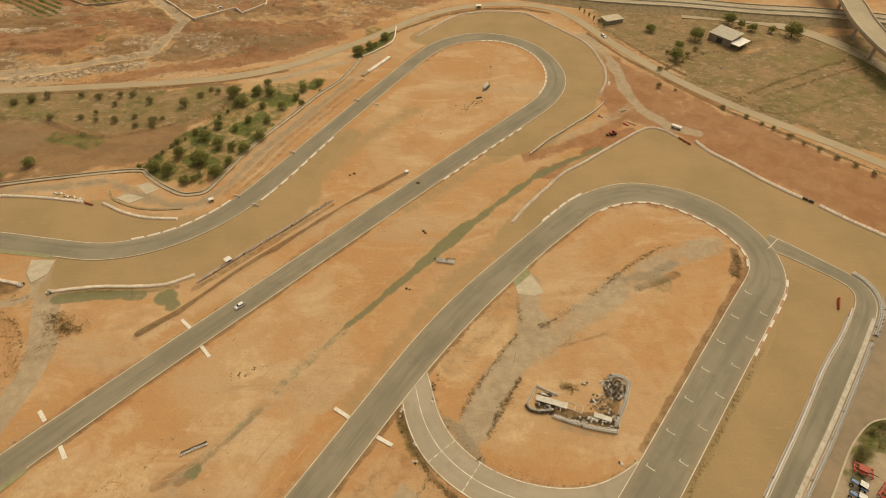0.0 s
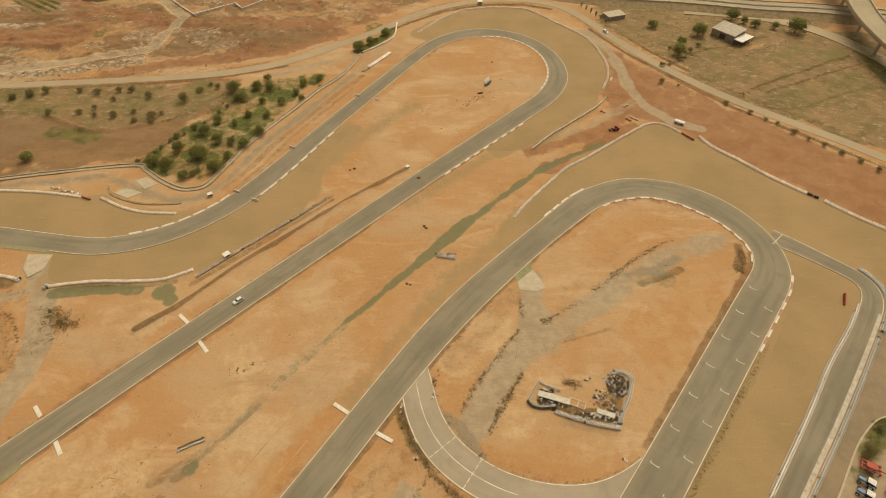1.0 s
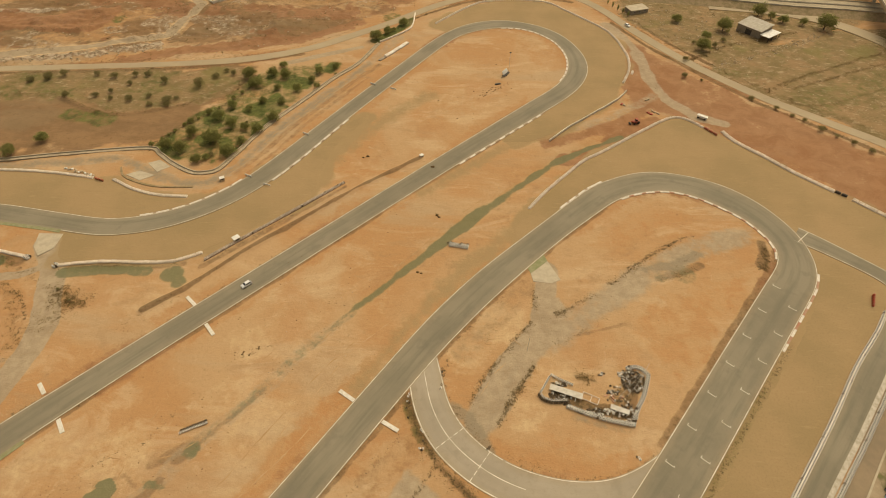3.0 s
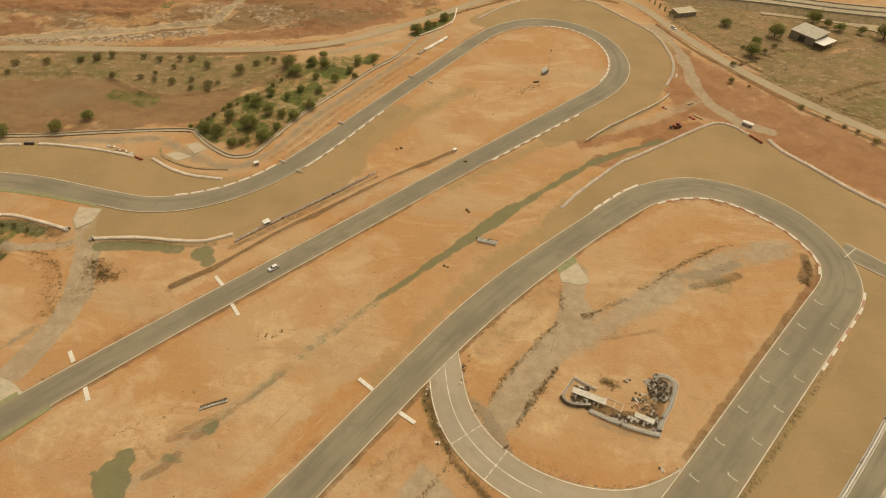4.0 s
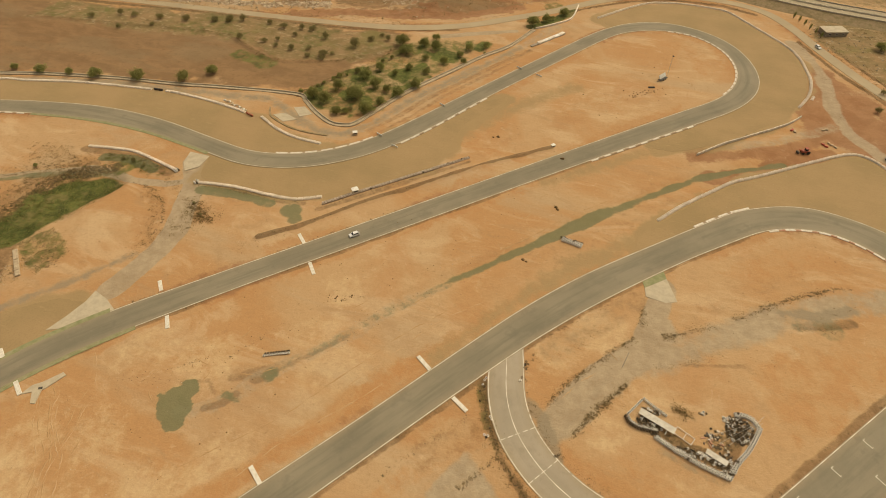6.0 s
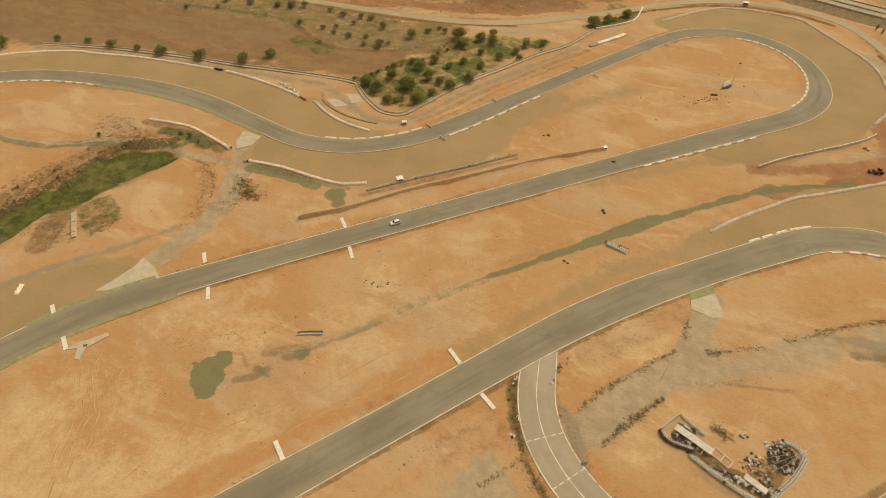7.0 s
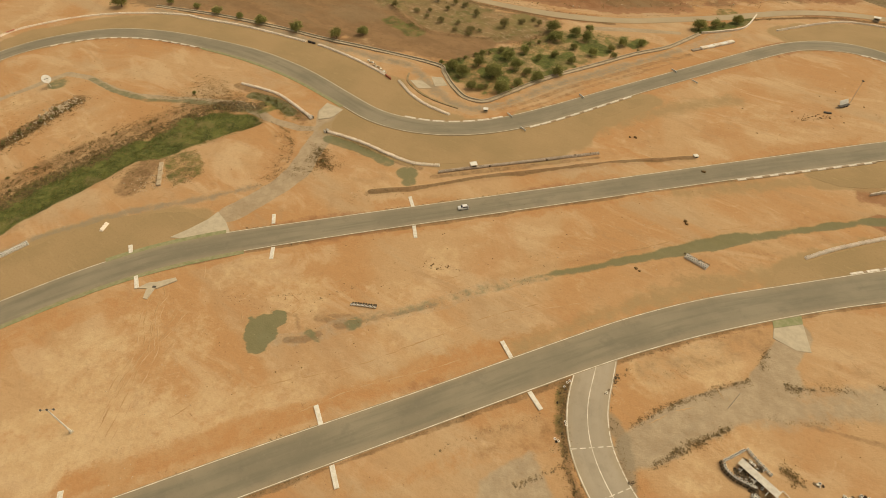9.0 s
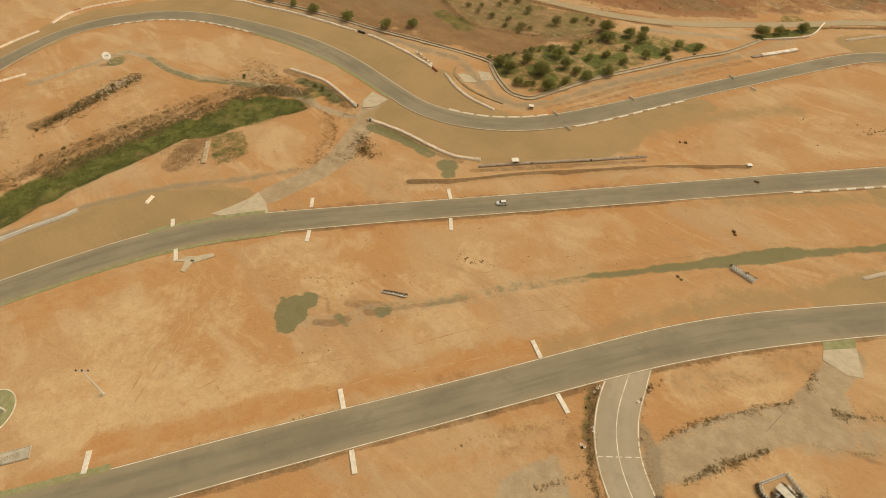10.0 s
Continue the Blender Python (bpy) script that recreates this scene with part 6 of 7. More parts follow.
for x, y, s in ((-260.2, 189.2, 1.6), (-236.6, 194.4, 1.65), (-212.8, 200.7, 1.6), (-203.7, 212.9, 1.35), (-308.2, 181.7, 1.1), (-291.4, 183.3, 1.35), (-275, 186.5, 1.1), (-347.4, 156.6, 1.4), (-326, 176, 1.0),
                (132.7, 306.2, 1.7), (126.6, 286.2, 1.5), (135.6, 283, 0.9), (155.9, 263.2, 1.4), (165.9, 254.7, 1.1), (171.6, 248.1, 1.0), (175.7, 243.4, 1.0), (181, 235.6, 1.45), (186.2, 230.2, 1.1),
                (191.8, 224.8, 1.1), (197.1, 218.2, 1.25), (203.1, 211.8, 1.2), (208.1, 204.8, 1.2), (-53.7, 327, 1.15), (-47.3, 335, 0.95), (-38.4, 348, 1.35), (-44, 339, 0.7), (-226.5, 118.5, 0.5)):
    plant(dusty if x > 100 else olive, x, y, s * (0.9 if x > 100 else 1.05))
for x, y, s in ((-242.3, 269.5, 1.6), (-233.6, 272.5, 1.5), (-225.7, 274.9, 1.5), (-207.2, 276.1, 1.3), (-196.6, 274.2, 1.5), (-184.3, 267.1, 1.0), (-184.7, 276, 1.2), (-178.1, 277.3, 1.6), (-165.4, 269.4, 1.5),
                (-144.4, 265.9, 1.9), (-139.1, 276.6, 1.3), (-129.6, 279.7, 1.1), (-197.7, 254.1, 1.4), (-191.3, 258.5, 1.0), (-188.1, 251.3, 0.9), (-177.5, 250.8, 1.4), (-168, 254, 1.0),
                (-165, 246.4, 1.0), (-156.5, 249.6, 1.8), (-152.8, 252.9, 1.0), (-154.9, 245.4, 1.2), (-303.2, 256.9, 1.3), (-293.7, 258.2, 1.4), (-259.4, 264.2, 1.5), (-291.2, 241, 1.2), (-318.7, 248.1, 1.4)):
    plant(dusty, x, y, 1.2 * s)
for x, y, s in ((-212.6, 252, 1.5), (-276.2, 259.8, 1.7), (-274.4, 250.4, 1.4), (-241.9, 268.6, 1.7), (-233.2, 270.8, 1.5), (-135, 283, 1.3), (141.2, 360.1, 1.6), (153, 335.6, 1.5), (198.3, 371, 1.5),
                (210.5, 360.5, 1.5), (205, 366, 1.4), (222.2, 357.7, 1.4), (167.9, 347.5, 1.6), (146.7, 320.4, 1.4), (143.5, 327.9, 1.2), (155, 324.1, 1.3), (163, 332, 1.3), (234, 352, 1.8)):
    plant(olive if s > 1.35 and x > 100 else dusty, x, y, s)
for x, y, s in ((-256, 41, 0.6), (-257.5, 46, 0.75), (-259, 51, 0.6), (-261, 58, 0.6), (-262, 64, 0.8), (-261.5, 69, 0.6), (-262, 77, 0.5), (-257, 43, 0.7), (-259.5, 47, 0.6), (-260, 54, 0.8), (-263, 60, 0.7), (-265, 66, 0.6), (-262.5, 55, 0.5), (-266, 73, 0.7), (-264, 79, 0.6), (-255, 38, 0.7), (-254, 34, 0.6), (-233, 36, 0.55), (-231, 46, 0.5), (-229, 60, 0.6), (-226, 78, 0.5), (-222, 92, 0.55), (-235, 28, 0.6), (-140, 116, 0.45), (-147, 121, 0.5), (-195, 136, 0.8), (-189, 135.5, 0.9), (-183, 134.5, 0.6)):
    plant(dusty, x, y, s)
for x, y, s in ((-224, 14, 0.4), (-222.5, 24, 0.35), (-225, 33, 0.5), (-221.5, 41, 0.4), (-223, 53, 0.45), (-219, 61, 0.35), (-220, 72, 0.5), (-216, 79, 0.4), (-218, 90, 0.45), (-214.5, 97, 0.4), (-216, 110, 0.5), (-210, 117, 0.4), (-206, 125, 0.45), (-199, 129, 0.4), (-227, 44, 0.3), (-226, 66, 0.35), (-222, 100, 0.3), (-230, 58, 0.3), (-191, 131, 0.35)):
    plant(dusty, x, y, s)
for x, y, s in ((129.4, 68.0, 1.7), (127.2, 66.4, 1.1), (136.6, 75.5, 0.9), (141, 77.5, 1.0)):
    plant(dusty, x, y, s)
for x, y in ((-149, 211), (-146, 216), (-142, 223), (-139, 228), (-134, 234), (-130, 239), (-127, 245), (-122, 254), (-119, 260), (-116, 268), (-137, 231), (-144, 219.5)):
    plant(olive, x, y, rnd.uniform(0.35, 0.6))
cypress = tree_kind(21, M_OLIVE, 0.8, 2.4, 0.5, 50, 12, 0.2, label="slim dark conifer in a roadside row", group="roadside conifers")
cypress.matrix_basis = pose(98.5, 392, height_at(98.5, 392))
for k in range(1, 6):
    copy_thing(cypress, pose(98.5 + 2.5 * k, 392 - 5 * k, height_at(98.5 + 2.5 * k, 392 - 5 * k)))


# ---------------------------------------------------------------- low growth and stones
def scatter(name, label, category, material, places, size, leaves, up=0.6, tall=0.28):
    """One mesh of many small tufts at the given (x, y, scale)."""
    q = random.Random(len(places))
    verts, faces = [], []
    xs, ys = np.array([p[0] for p in places]), np.array([p[1] for p in places])
    zs = ground_height(xs, ys)
    for (x, y, s), z in zip(places, zs):
        for _ in range(leaves):
            p = Vector((x + q.gauss(0, 0.6) * s, y + q.gauss(0, 0.6) * s, z + abs(q.gauss(0, tall)) * s))
            u = Vector((q.gauss(0, 1), q.gauss(0, 1), q.gauss(0, up))).normalized()
            w = u.cross(Vector((q.gauss(0, 1), q.gauss(0, 1), q.gauss(0, 1)))).normalized()
            r = size * s * q.uniform(0.5, 1.3)
            k = len(verts)
            verts += [p - u * r, p - w * r * 0.5, p + u * r, p + w * r * 0.5]
            faces.append((k, k + 1, k + 2, k + 3))
    me = bpy.data.meshes.new(name)
    me.from_pydata([tuple(v) for v in verts], [], faces)
    me.materials.append(material)
    return tagged(part(name, me, None), label, category, kind="stuff")


def along(line, many, spread, lo=0.4, hi=1.0):
    c = spline(line, 1.0)
    return [(c[i, 0] + rnd.gauss(0, spread), c[i, 1] + rnd.gauss(0, spread), rnd.uniform(lo, hi)) for i in (rnd.randrange(len(c)) for _ in range(many))]


def within(outline, many, lo=0.4, hi=1.0, patchy=0.0, margin=0.0):
    o = np.array(outline)
    out = []
    while len(out) < many:
        x, y = np.random.uniform(o[:, 0].min(), o[:, 0].max(), 4000), np.random.uniform(o[:, 1].min(), o[:, 1].max(), 4000)
        ok = (inside(outline, x, y) > margin) & (lattice(x, y, 9, 51) >= patchy)
        out += [(float(a), float(b), rnd.uniform(lo, hi)) for a, b in zip(x[ok], y[ok])]
    return out[:many]


weeds = within(RAVINE, 4200, 0.3, 1.1) + within(GROVE, 900, 0.25, 0.8, 0.4) + within(WEED_PLOT, 110, 0.3, 0.8)
weeds += along([(-204, 134), (-192, 136), (-180, 133), (-172, 132)], 260, 1.6, 0.5, 1.2) + within([(124, 60), (129, 70), (137, 79), (146, 78), (138, 70), (130, 66)], 260, 0.5, 1.1)
weeds += along([(100, 90), (91, 80), (82, 69), (71, 56)], 320, 0.8, 0.2, 0.5) + along([(267, 338), (263, 309), (262, 270)], 500, 4, 0.6, 1.6) + along([(-205, 238), (-190, 240), (-180, 233)], 200, 3, 0.3, 0.8)
scatter("weeds", "green and yellowish weeds in hollows and grove", "weeds", M_WEED, weeds, 0.2, 10)
scrub = along([(-224, 2), (-226, 30), (-224, 56), (-216, 84), (-214, 112), (-203, 125)], 700, 2.6, 0.4, 1.2) + along([(-229, 2), (-230, 30), (-229, 56), (-222, 84), (-219, 112), (-207, 126)], 1000, 5.0, 0.3, 1.1)
scrub += along([(-256, 38), (-258, 50), (-262, 66), (-266, 84)], 620, 3.0, 0.5, 1.4) + along([(-276, 28), (-262, 22)], 110, 3.0, 0.4, 1.0)
scrub += along([(-236, 130), (-222, 124), (-212, 126), (-206, 120)], 260, 5.0, 0.3, 0.8) + along([(-238, 108), (-224, 118)], 90, 3.0, 0.3, 0.8)
scrub += along([(-147, 120), (-141, 117), (-136, 115)], 300, 2.4, 0.4, 1.1) + along([(-138, 111), (-146, 106)], 120, 3.5, 0.3, 0.8) + along([(-170, 122), (-161.6, 116.4), (-156, 107), (-150, 98), (-151, 90)], 210, 2.0, 0.3, 0.9)
scrub += within(STONY_PLOT, 260, 0.3, 0.8) + within(WEED_PLOT, 300, 0.3, 0.8) + along([(-170, 132), (-160, 126)], 90, 2.4, 0.3, 0.8) + along([(-150, 133), (-122, 134)], 160, 0.8, 0.3, 0.8)
scrub += along([(-103, 119), (-111, 112), (-118, 104)], 60, 1.2, 0.25, 0.6) + along([(57.4, 131.2), (67.8, 138.5), (73.4, 144.2), (79.9, 148.4), (86.6, 153.5)], 120, 0.6, 0.3, 0.9) + along([(76.7, 133.1), (92.2, 140.3)], 60, 1.2, 0.3, 0.7)
scrub += along([(35.9, 116.7), (38.5, 116.4), (43.5, 121.2), (50.6, 125.6)], 70, 0.8, 0.3, 0.9) + along([(6, 79.8), (6.5, 83.7), (11, 91.7), (16.6, 97.6)], 70, 0.4, 0.25, 0.7) + along([(14, 73.5), (17.9, 79.2), (22.2, 87.2), (26.9, 95)], 120, 0.7, 0.3, 0.9) + along([(17.9, 100.1), (22.3, 106.7), (27.1, 112.1)], 80, 0.7, 0.25, 0.7) + along([(34.6, 103.2), (39.9, 105.9), (46.5, 110.5), (53.2, 115.1)], 70, 0.5, 0.2, 0.5) + along([(28.5, 118.8), (29.1, 126)], 40, 0.6, 0.3, 0.8) + along([(-0.4, 94.3), (5.2, 97.9), (12.5, 106.1), (17, 112.9)], 60, 0.8, 0.2, 0.5)
scrub += along([(-14.5, 82), (-9.5, 71), (-3, 61), (6, 53)], 260, 1.1, 0.3, 0.9) + along([(2, 79), (8, 70), (16, 65), (28, 61)], 90, 0.6, 0.2, 0.6) + along([(118, 140), (121, 146), (122, 152)], 120, 0.7, 0.3, 0.8)
scrub += along([(44, 90.5), (41, 92)], 60, 1.0, 0.5, 1.0) + within(GROVE_WEST, 420, 0.3, 0.9, 0.5) + within(DRY_FIELD, 700, 0.3, 0.9, 0.55) + within(FARM, 520, 0.4, 1.3, 0.4)
scrub += along([(-149, 209), (-134, 240), (-118, 277)], 240, 1.2, 0.4, 1.0) + along(QUARRY_TRACK, 200, 7, 0.4, 1.2) + within(HILLS[1:5] + [(20, 440), (-300, 440)], 800, 0.5, 1.6, 0.6) + along(TERRACE, 300, 1.0, 0.4, 1.0) + sum((along(v, 260, 0.9, 0.4, 1.1) for v in VERGES), [])
scrub += along([(-420, 270), (-226, 291), (-130, 304)], 380, 1.6, 0.4, 1.1) + along([(100, 372), (128, 322), (150, 288), (220, 218)], 260, 1.0, 0.3, 0.9) + along([(100, 408), (180, 399), (240, 386)], 420, 3.5, 0.6, 1.6)
scrub += within([(-231, 40), (-233, 80), (-226, 108), (-212, 130), (-192, 135), (-200, 129), (-216, 112), (-222, 84), (-225, 50)], 700, 0.25, 0.8, 0.35) + within([(-250, 104), (-236, 132), (-214, 138), (-206, 131), (-224, 116), (-240, 104)], 380, 0.2, 0.7, 0.45)
scrub += along([(183.7, 275.8), (225.9, 296.1), (272, 318)], 260, 0.7, 0.4, 1.0) + along([(163, 264), (193, 260), (233, 277), (259, 283)], 160, 0.8, 0.3, 0.9) + within([(-300, 40), (-292, 80), (-262, 92), (-268, 40)], 160, 0.2, 0.6, 0.5)
scatter("scrub", "brown dry scrub along banks and paths", "scrub", M_SCRUB, scrub, 0.26, 8, 0.35, 0.14)

clods = within([(-120, 30), (-96, 112), (-40, 168), (-10, 190), (0, 168), (-30, 110), (-60, 60), (-90, 20)], 90, 0.15, 0.5, 0.5) + along(DITCH_TAIL, 50, 2.4, 0.12, 0.34) + along([(-118, 46), (-106, 52), (-97, 60), (-90, 64)], 70, 2.6, 0.1, 0.34) + along([(-73, 95), (-66, 98)], 9, 0.9, 0.4, 0.8)
clods += within([(-30, 230), (30, 330), (50, 300), (10, 240)], 14, 0.2, 0.8, 0.5) + along([(10, 262), (26, 276)], 30, 1.5, 0.3, 0.8) + along(RIDGE, 50, 0.7, 0.15, 0.4) + within([(-250, 20), (-300, 50), (-330, 90), (-250, 140), (-230, 100)], 90, 0.15, 0.5, 0.5)
clods += within([(20, 100), (60, 150), (110, 160), (60, 100)], 24, 0.15, 0.4, 0.5) + [(-8.5, 166.5, 1.6), (-7.6, 165.4, 1.4), (-12, 199, 1.8), (-43, 206, 1.5), (-45, 205, 1.2), (-14.2, 134.4, 1.3), (-13, 133.8, 1.0), (31, 344, 0.9)]


def stones(name, label, material, places, seed):
    q = random.Random(seed)
    verts, faces = [], []
    zs = ground_height(np.array([p[0] for p in places]), np.array([p[1] for p in places]))
    for (x, y, s), z in zip(places, zs):
        k = len(verts)
        a = q.uniform(0, 6)
        ring = [(x + s * 0.6 * q.uniform(0.6, 1.2) * math.cos(a + i * 1.256), y + s * 0.5 * q.uniform(0.6, 1.2) * math.sin(a + i * 1.256)) for i in range(5)]
        verts += [(u, v, z - 0.05) for u, v in ring]
        verts += [(x + (u - x) * 0.7, y + (v - y) * 0.7, z + s * q.uniform(0.2, 0.45)) for u, v in ring]
        faces += [(k + i, k + (i + 1) % 5, k + 5 + (i + 1) % 5, k + 5 + i) for i in range(5)] + [tuple(k + 5 + i for i in range(5))]
    me = bpy.data.meshes.new(name)
    me.from_pydata(verts, [], faces)
    me.materials.append(material)
    tagged(part(name, me, None), label, "stones", kind="stuff")


def ruts(name, label, material, lines, wide, high, seed):
    """Low ridges of pushed-up soil along wandering lines, one mesh."""
    q = random.Random(seed)
    verts, faces = [], []
    for line in lines:
        c = spline(line, 0.7)[:, :2]
        n = sideways(c)
        off = q.uniform(0, 50)
        zs = ground_height(c[:, 0], c[:, 1])
        k0 = len(verts)
        for i in range(len(c)):
            sway = 0.35 * math.sin(0.11 * i + off) + 0.08 * math.sin(0.5 * i + 2 * off)
            fade = min(1, i / 4, (len(c) - 1 - i) / 4) * (0.55 + 0.45 * math.sin(0.55 * i + 3 * off))
            w = wide * (0.4 + 0.6 * abs(fade)) * 0.5
            p = c[i] + n[i] * sway
            for s, h in ((-1, -0.12), (q.uniform(-0.3, 0.3), high * abs(fade)), (1, -0.12)):
                verts.append((p[0] + n[i, 0] * s * w, p[1] + n[i, 1] * s * w, zs[i] + h))
        for i in range(len(c) - 1):
            for j in (0, 1):
                a = k0 + 3 * i + j
                faces.append((a, a + 3, a + 4, a + 1))
    me = bpy.data.meshes.new(name)
    me.from_pydata(verts, [], faces)
    me.materials.append(material)
    return tagged(part(name, me, None), label, "soil ridges", kind="stuff")


def shifted(line, dx, dy):
    return [(x + dx, y + dy) for x, y in line]


rut_a = [(-135.7, 34.9), (-128.1, 26.5), (-120.5, 20.6), (-115.8, 13.3), (-110.7, 5.0), (-105, -4)]
rut_b = [(-122.2, 41.5), (-121.5, 35.5), (-119.3, 28.7), (-118.1, 20.3), (-115.4, 11.5), (-110.9, 2.9)]
rut_c = [(-115.9, 19.7), (-129.2, 30.7), (-132.2, 36.3), (-140, 40)]
east_foot = [(-110, 190), (-101, 206), (-93, 227), (-78, 255), (-67, 276), (-56, 293), (-46, 321)]
dark_lines = [rut_a, shifted(rut_a, 2.0, 1.2), rut_b, shifted(rut_b, -2.2, 0.4), rut_c, [(-115.2, 29.4), (-114.0, 23.5), (-113.7, 16.0)], [(-93.7, 20.5), (-94.2, 15.2), (-96.3, 8.9)], [(-93.9, 52.4), (-93.9, 58.7), (-101.1, 60.9)],
              [(-99.8, 41.7), (-106.5, 46.1), (-103.0, 50.2)], [(17.0, 99.4), (22.0, 97.4)], [(8.9, 103.2), (16.9, 103.1)], [(9.5, 105), (15.5, 104.4)], [(11, 101), (17.5, 101.4)], [(19.5, 105.2), (24.6, 100.9)], [(20.6, 106.4), (25.6, 102)], [(23.7, 85.8), (28.1, 84.7)],
              [(24.6, 87.2), (28.6, 86)], shifted(east_foot, 2.4, -1.0), shifted(east_foot, 6.2, -3), [(-86, 60), (-80, 62), (-75, 66)], [(-60, 62), (-44, 88), (-30, 108)], [(-84, 30), (-66, 52), (-52, 74)], [(-30, 128), (-6, 158), (14, 182)]]
for k in range(6):
    x, y, a = rnd.uniform(-112, -20), 0, math.radians(rnd.uniform(38, 62))
    y = 40 + (x + 112) * 1.15 + rnd.uniform(-22, 20)
    dark_lines.append([(x, y), (x + 4 * math.cos(a), y + 4 * math.sin(a)), (x + 9 * math.cos(a + 0.2), y + 9 * math.sin(a + 0.2))])
ruts("soil_ruts", "brown wheel ruts and washed furrows in bare soil", M_RUT, dark_lines, 1.1, 0.07, 91)
pale_lines = [shifted(rut_a, -1.2, -0.6), shifted(rut_b, 1.2, 0.3), shifted(rut_c, 0.8, 1.0), shifted(rut_a, 4.2, 2.4), shifted(east_foot, 4.2, -2), shifted(east_foot, 8.4, -4), [(8, 82), (12.6, 90.6), (18, 96.6)], [(-144, 60), (-130, 50), (-122, 42)],
              [(44, 139), (52, 134), (60, 133)], [(-52, 66), (-38, 92), (-22, 112)], [(-70, 30), (-58, 50), (-40, 74)]]
M_PALERUT = plain("pale_clay_ridge", (0.50, 0.33, 0.185), (0.45, 0.285, 0.15), 0.5, 0.95, spec=0.0, bump=0.4)
ruts("clay_ridges", "pale clay ridges beside the wheel ruts", M_PALERUT, pale_lines, 1.1, 0.06, 92)
stones("clods", "dark clods and scraps strewn on bare soil", M_CLOD, clods, 61)
pale = within([(-120, 20), (-80, 100), (0, 190), (30, 200), (0, 140), (-60, 60)], 60, 0.15, 0.4) + along(ROCKY, 420, 3.0, 0.4, 1.5) + along([(-258, 46), (-262, 60)], 60, 1.8, 0.3, 0.9) + along([(-264, 66), (-266, 74), (-267, 82)], 170, 2.2, 0.4, 1.4)
pale += within([(100, 362), (150, 316), (190, 336), (150, 372), (110, 400)], 160, 0.4, 1.3) + within([(-130, 0), (-110, 30), (-80, 20), (-90, -10)], 40, 0.15, 0.4) + within([(30, 160), (60, 215), (90, 230), (60, 190)], 20, 0.2, 0.4)
pale += within(HILLS[1:5] + [(20, 430), (-250, 430)], 120, 0.4, 1.4, 0.6) + within([(-196, 60), (-186, 76), (-180, 70), (-184, 60)], 60, 0.2, 0.6)
pale += within(DRY_FIELD, 900, 0.2, 0.7, 0.35) + along([(150, 300), (190, 320), (232, 345)], 140, 2.0, 0.4, 1.2)
stones("pale_stones", "pale limestone pieces strewn on the slopes", M_STONE, pale, 62)


# ---------------------------------------------------------------- cars
def car(label, at, paint, group=""):
    c = thing("car", label, "car", group, at)
    prof = [(-2.0, 0.3), (-2.05, 0.62), (-1.85, 0.82), (-0.95, 0.95), (1.85, 0.98), (2.02, 0.8), (2.02, 0.3)]

    def shell(outline, half, tuck):
        bm = bmesh.new()
        rows = []
        top = max(z for _, z in outline)
        low = min(z for _, z in outline)
        for s in (-1, 1):
            rows.append([bm.verts.new((x, s * (half - tuck * (z - low) / (top - low)), z)) for x, z in outline])
        k = len(outline)
        for i in range(k):
            bm.faces.new((rows[0][i], rows[0][(i + 1) % k], rows[1][(i + 1) % k], rows[1][i]))
        bm.faces.new(rows[0][::-1])
        bm.faces.new(rows[1])
        bmesh.ops.recalc_face_normals(bm, faces=bm.faces[:])
        bmesh.ops.bevel(bm, geom=bm.edges[:], offset=0.05, segments=2, affect="EDGES")
        return bm

    body = part("body", shell(prof, 0.89, 0.08), paint, c)
    cabin = [(-1.05, 0.92), (-0.35, 1.47), (1.35, 1.5), (1.9, 0.95)]
    part("cabin", shell(cabin, 0.82, 0.2), paint, c)

    def pane(points):
        bm = bmesh.new()
        f = bm.faces.new([bm.verts.new(p) for p in points])
        g = bmesh.ops.extrude_face_region(bm, geom=[f])
        bmesh.ops.translate(bm, verts=[v for v in g["geom"] if isinstance(v, bmesh.types.BMVert)], vec=f.normal * 0.02)
        bmesh.ops.recalc_face_normals(bm, faces=bm.faces[:])
        return bm

    part("windscreen", pane([(-1.0, -0.68, 0.99), (-1.0, 0.68, 0.99), (-0.42, 0.56, 1.445), (-0.42, -0.56, 1.445)]), M_GLASS, c)
    part("rear_window", pane([(1.87, 0.62, 1.03), (1.87, -0.62, 1.03), (1.44, -0.54, 1.45), (1.44, 0.54, 1.45)]), M_GLASS, c)
    for s in (-1, 1):
        for x0, x1, x2, x3 in ((-0.78, 0.35, 0.35, -0.28), (0.45, 1.6, 1.32, 0.45)):
            part("side_window", pane([(x0, s * 0.812, 1.0), (x1, s * 0.812, 1.0), (x2, s * 0.672, 1.41), (x3, s * 0.672, 1.41)]), M_GLASS, c)
        part("headlight", box(bmesh.new(), -2.06, -1.86, s * 0.66 - 0.17, s * 0.66 + 0.17, 0.62, 0.76, 0.03), M_LAMP, body)
        part("tail_light", box(bmesh.new(), 1.95, 2.04, s * 0.7 - 0.12, s * 0.7 + 0.12, 0.65, 0.9, 0.02), M_TAIL, body)
        part("mirror", box(bmesh.new(), -0.75, -0.6, s * 0.98 - 0.1, s * 0.98 + 0.1, 0.95, 1.08, 0.03), paint, body)
        for x in (-1.3, 1.25):
            w = part("wheel", tube(bmesh.new(), (x, s * 0.68, 0.32), (x, s * 0.9, 0.32), 0.32, None, 16), M_BLACK, c)
            part("rim", tube(bmesh.new(), (x, s * 0.895, 0.32), (x, s * 0.915, 0.32), 0.2, None, 12), M_RIM, w)
    return c


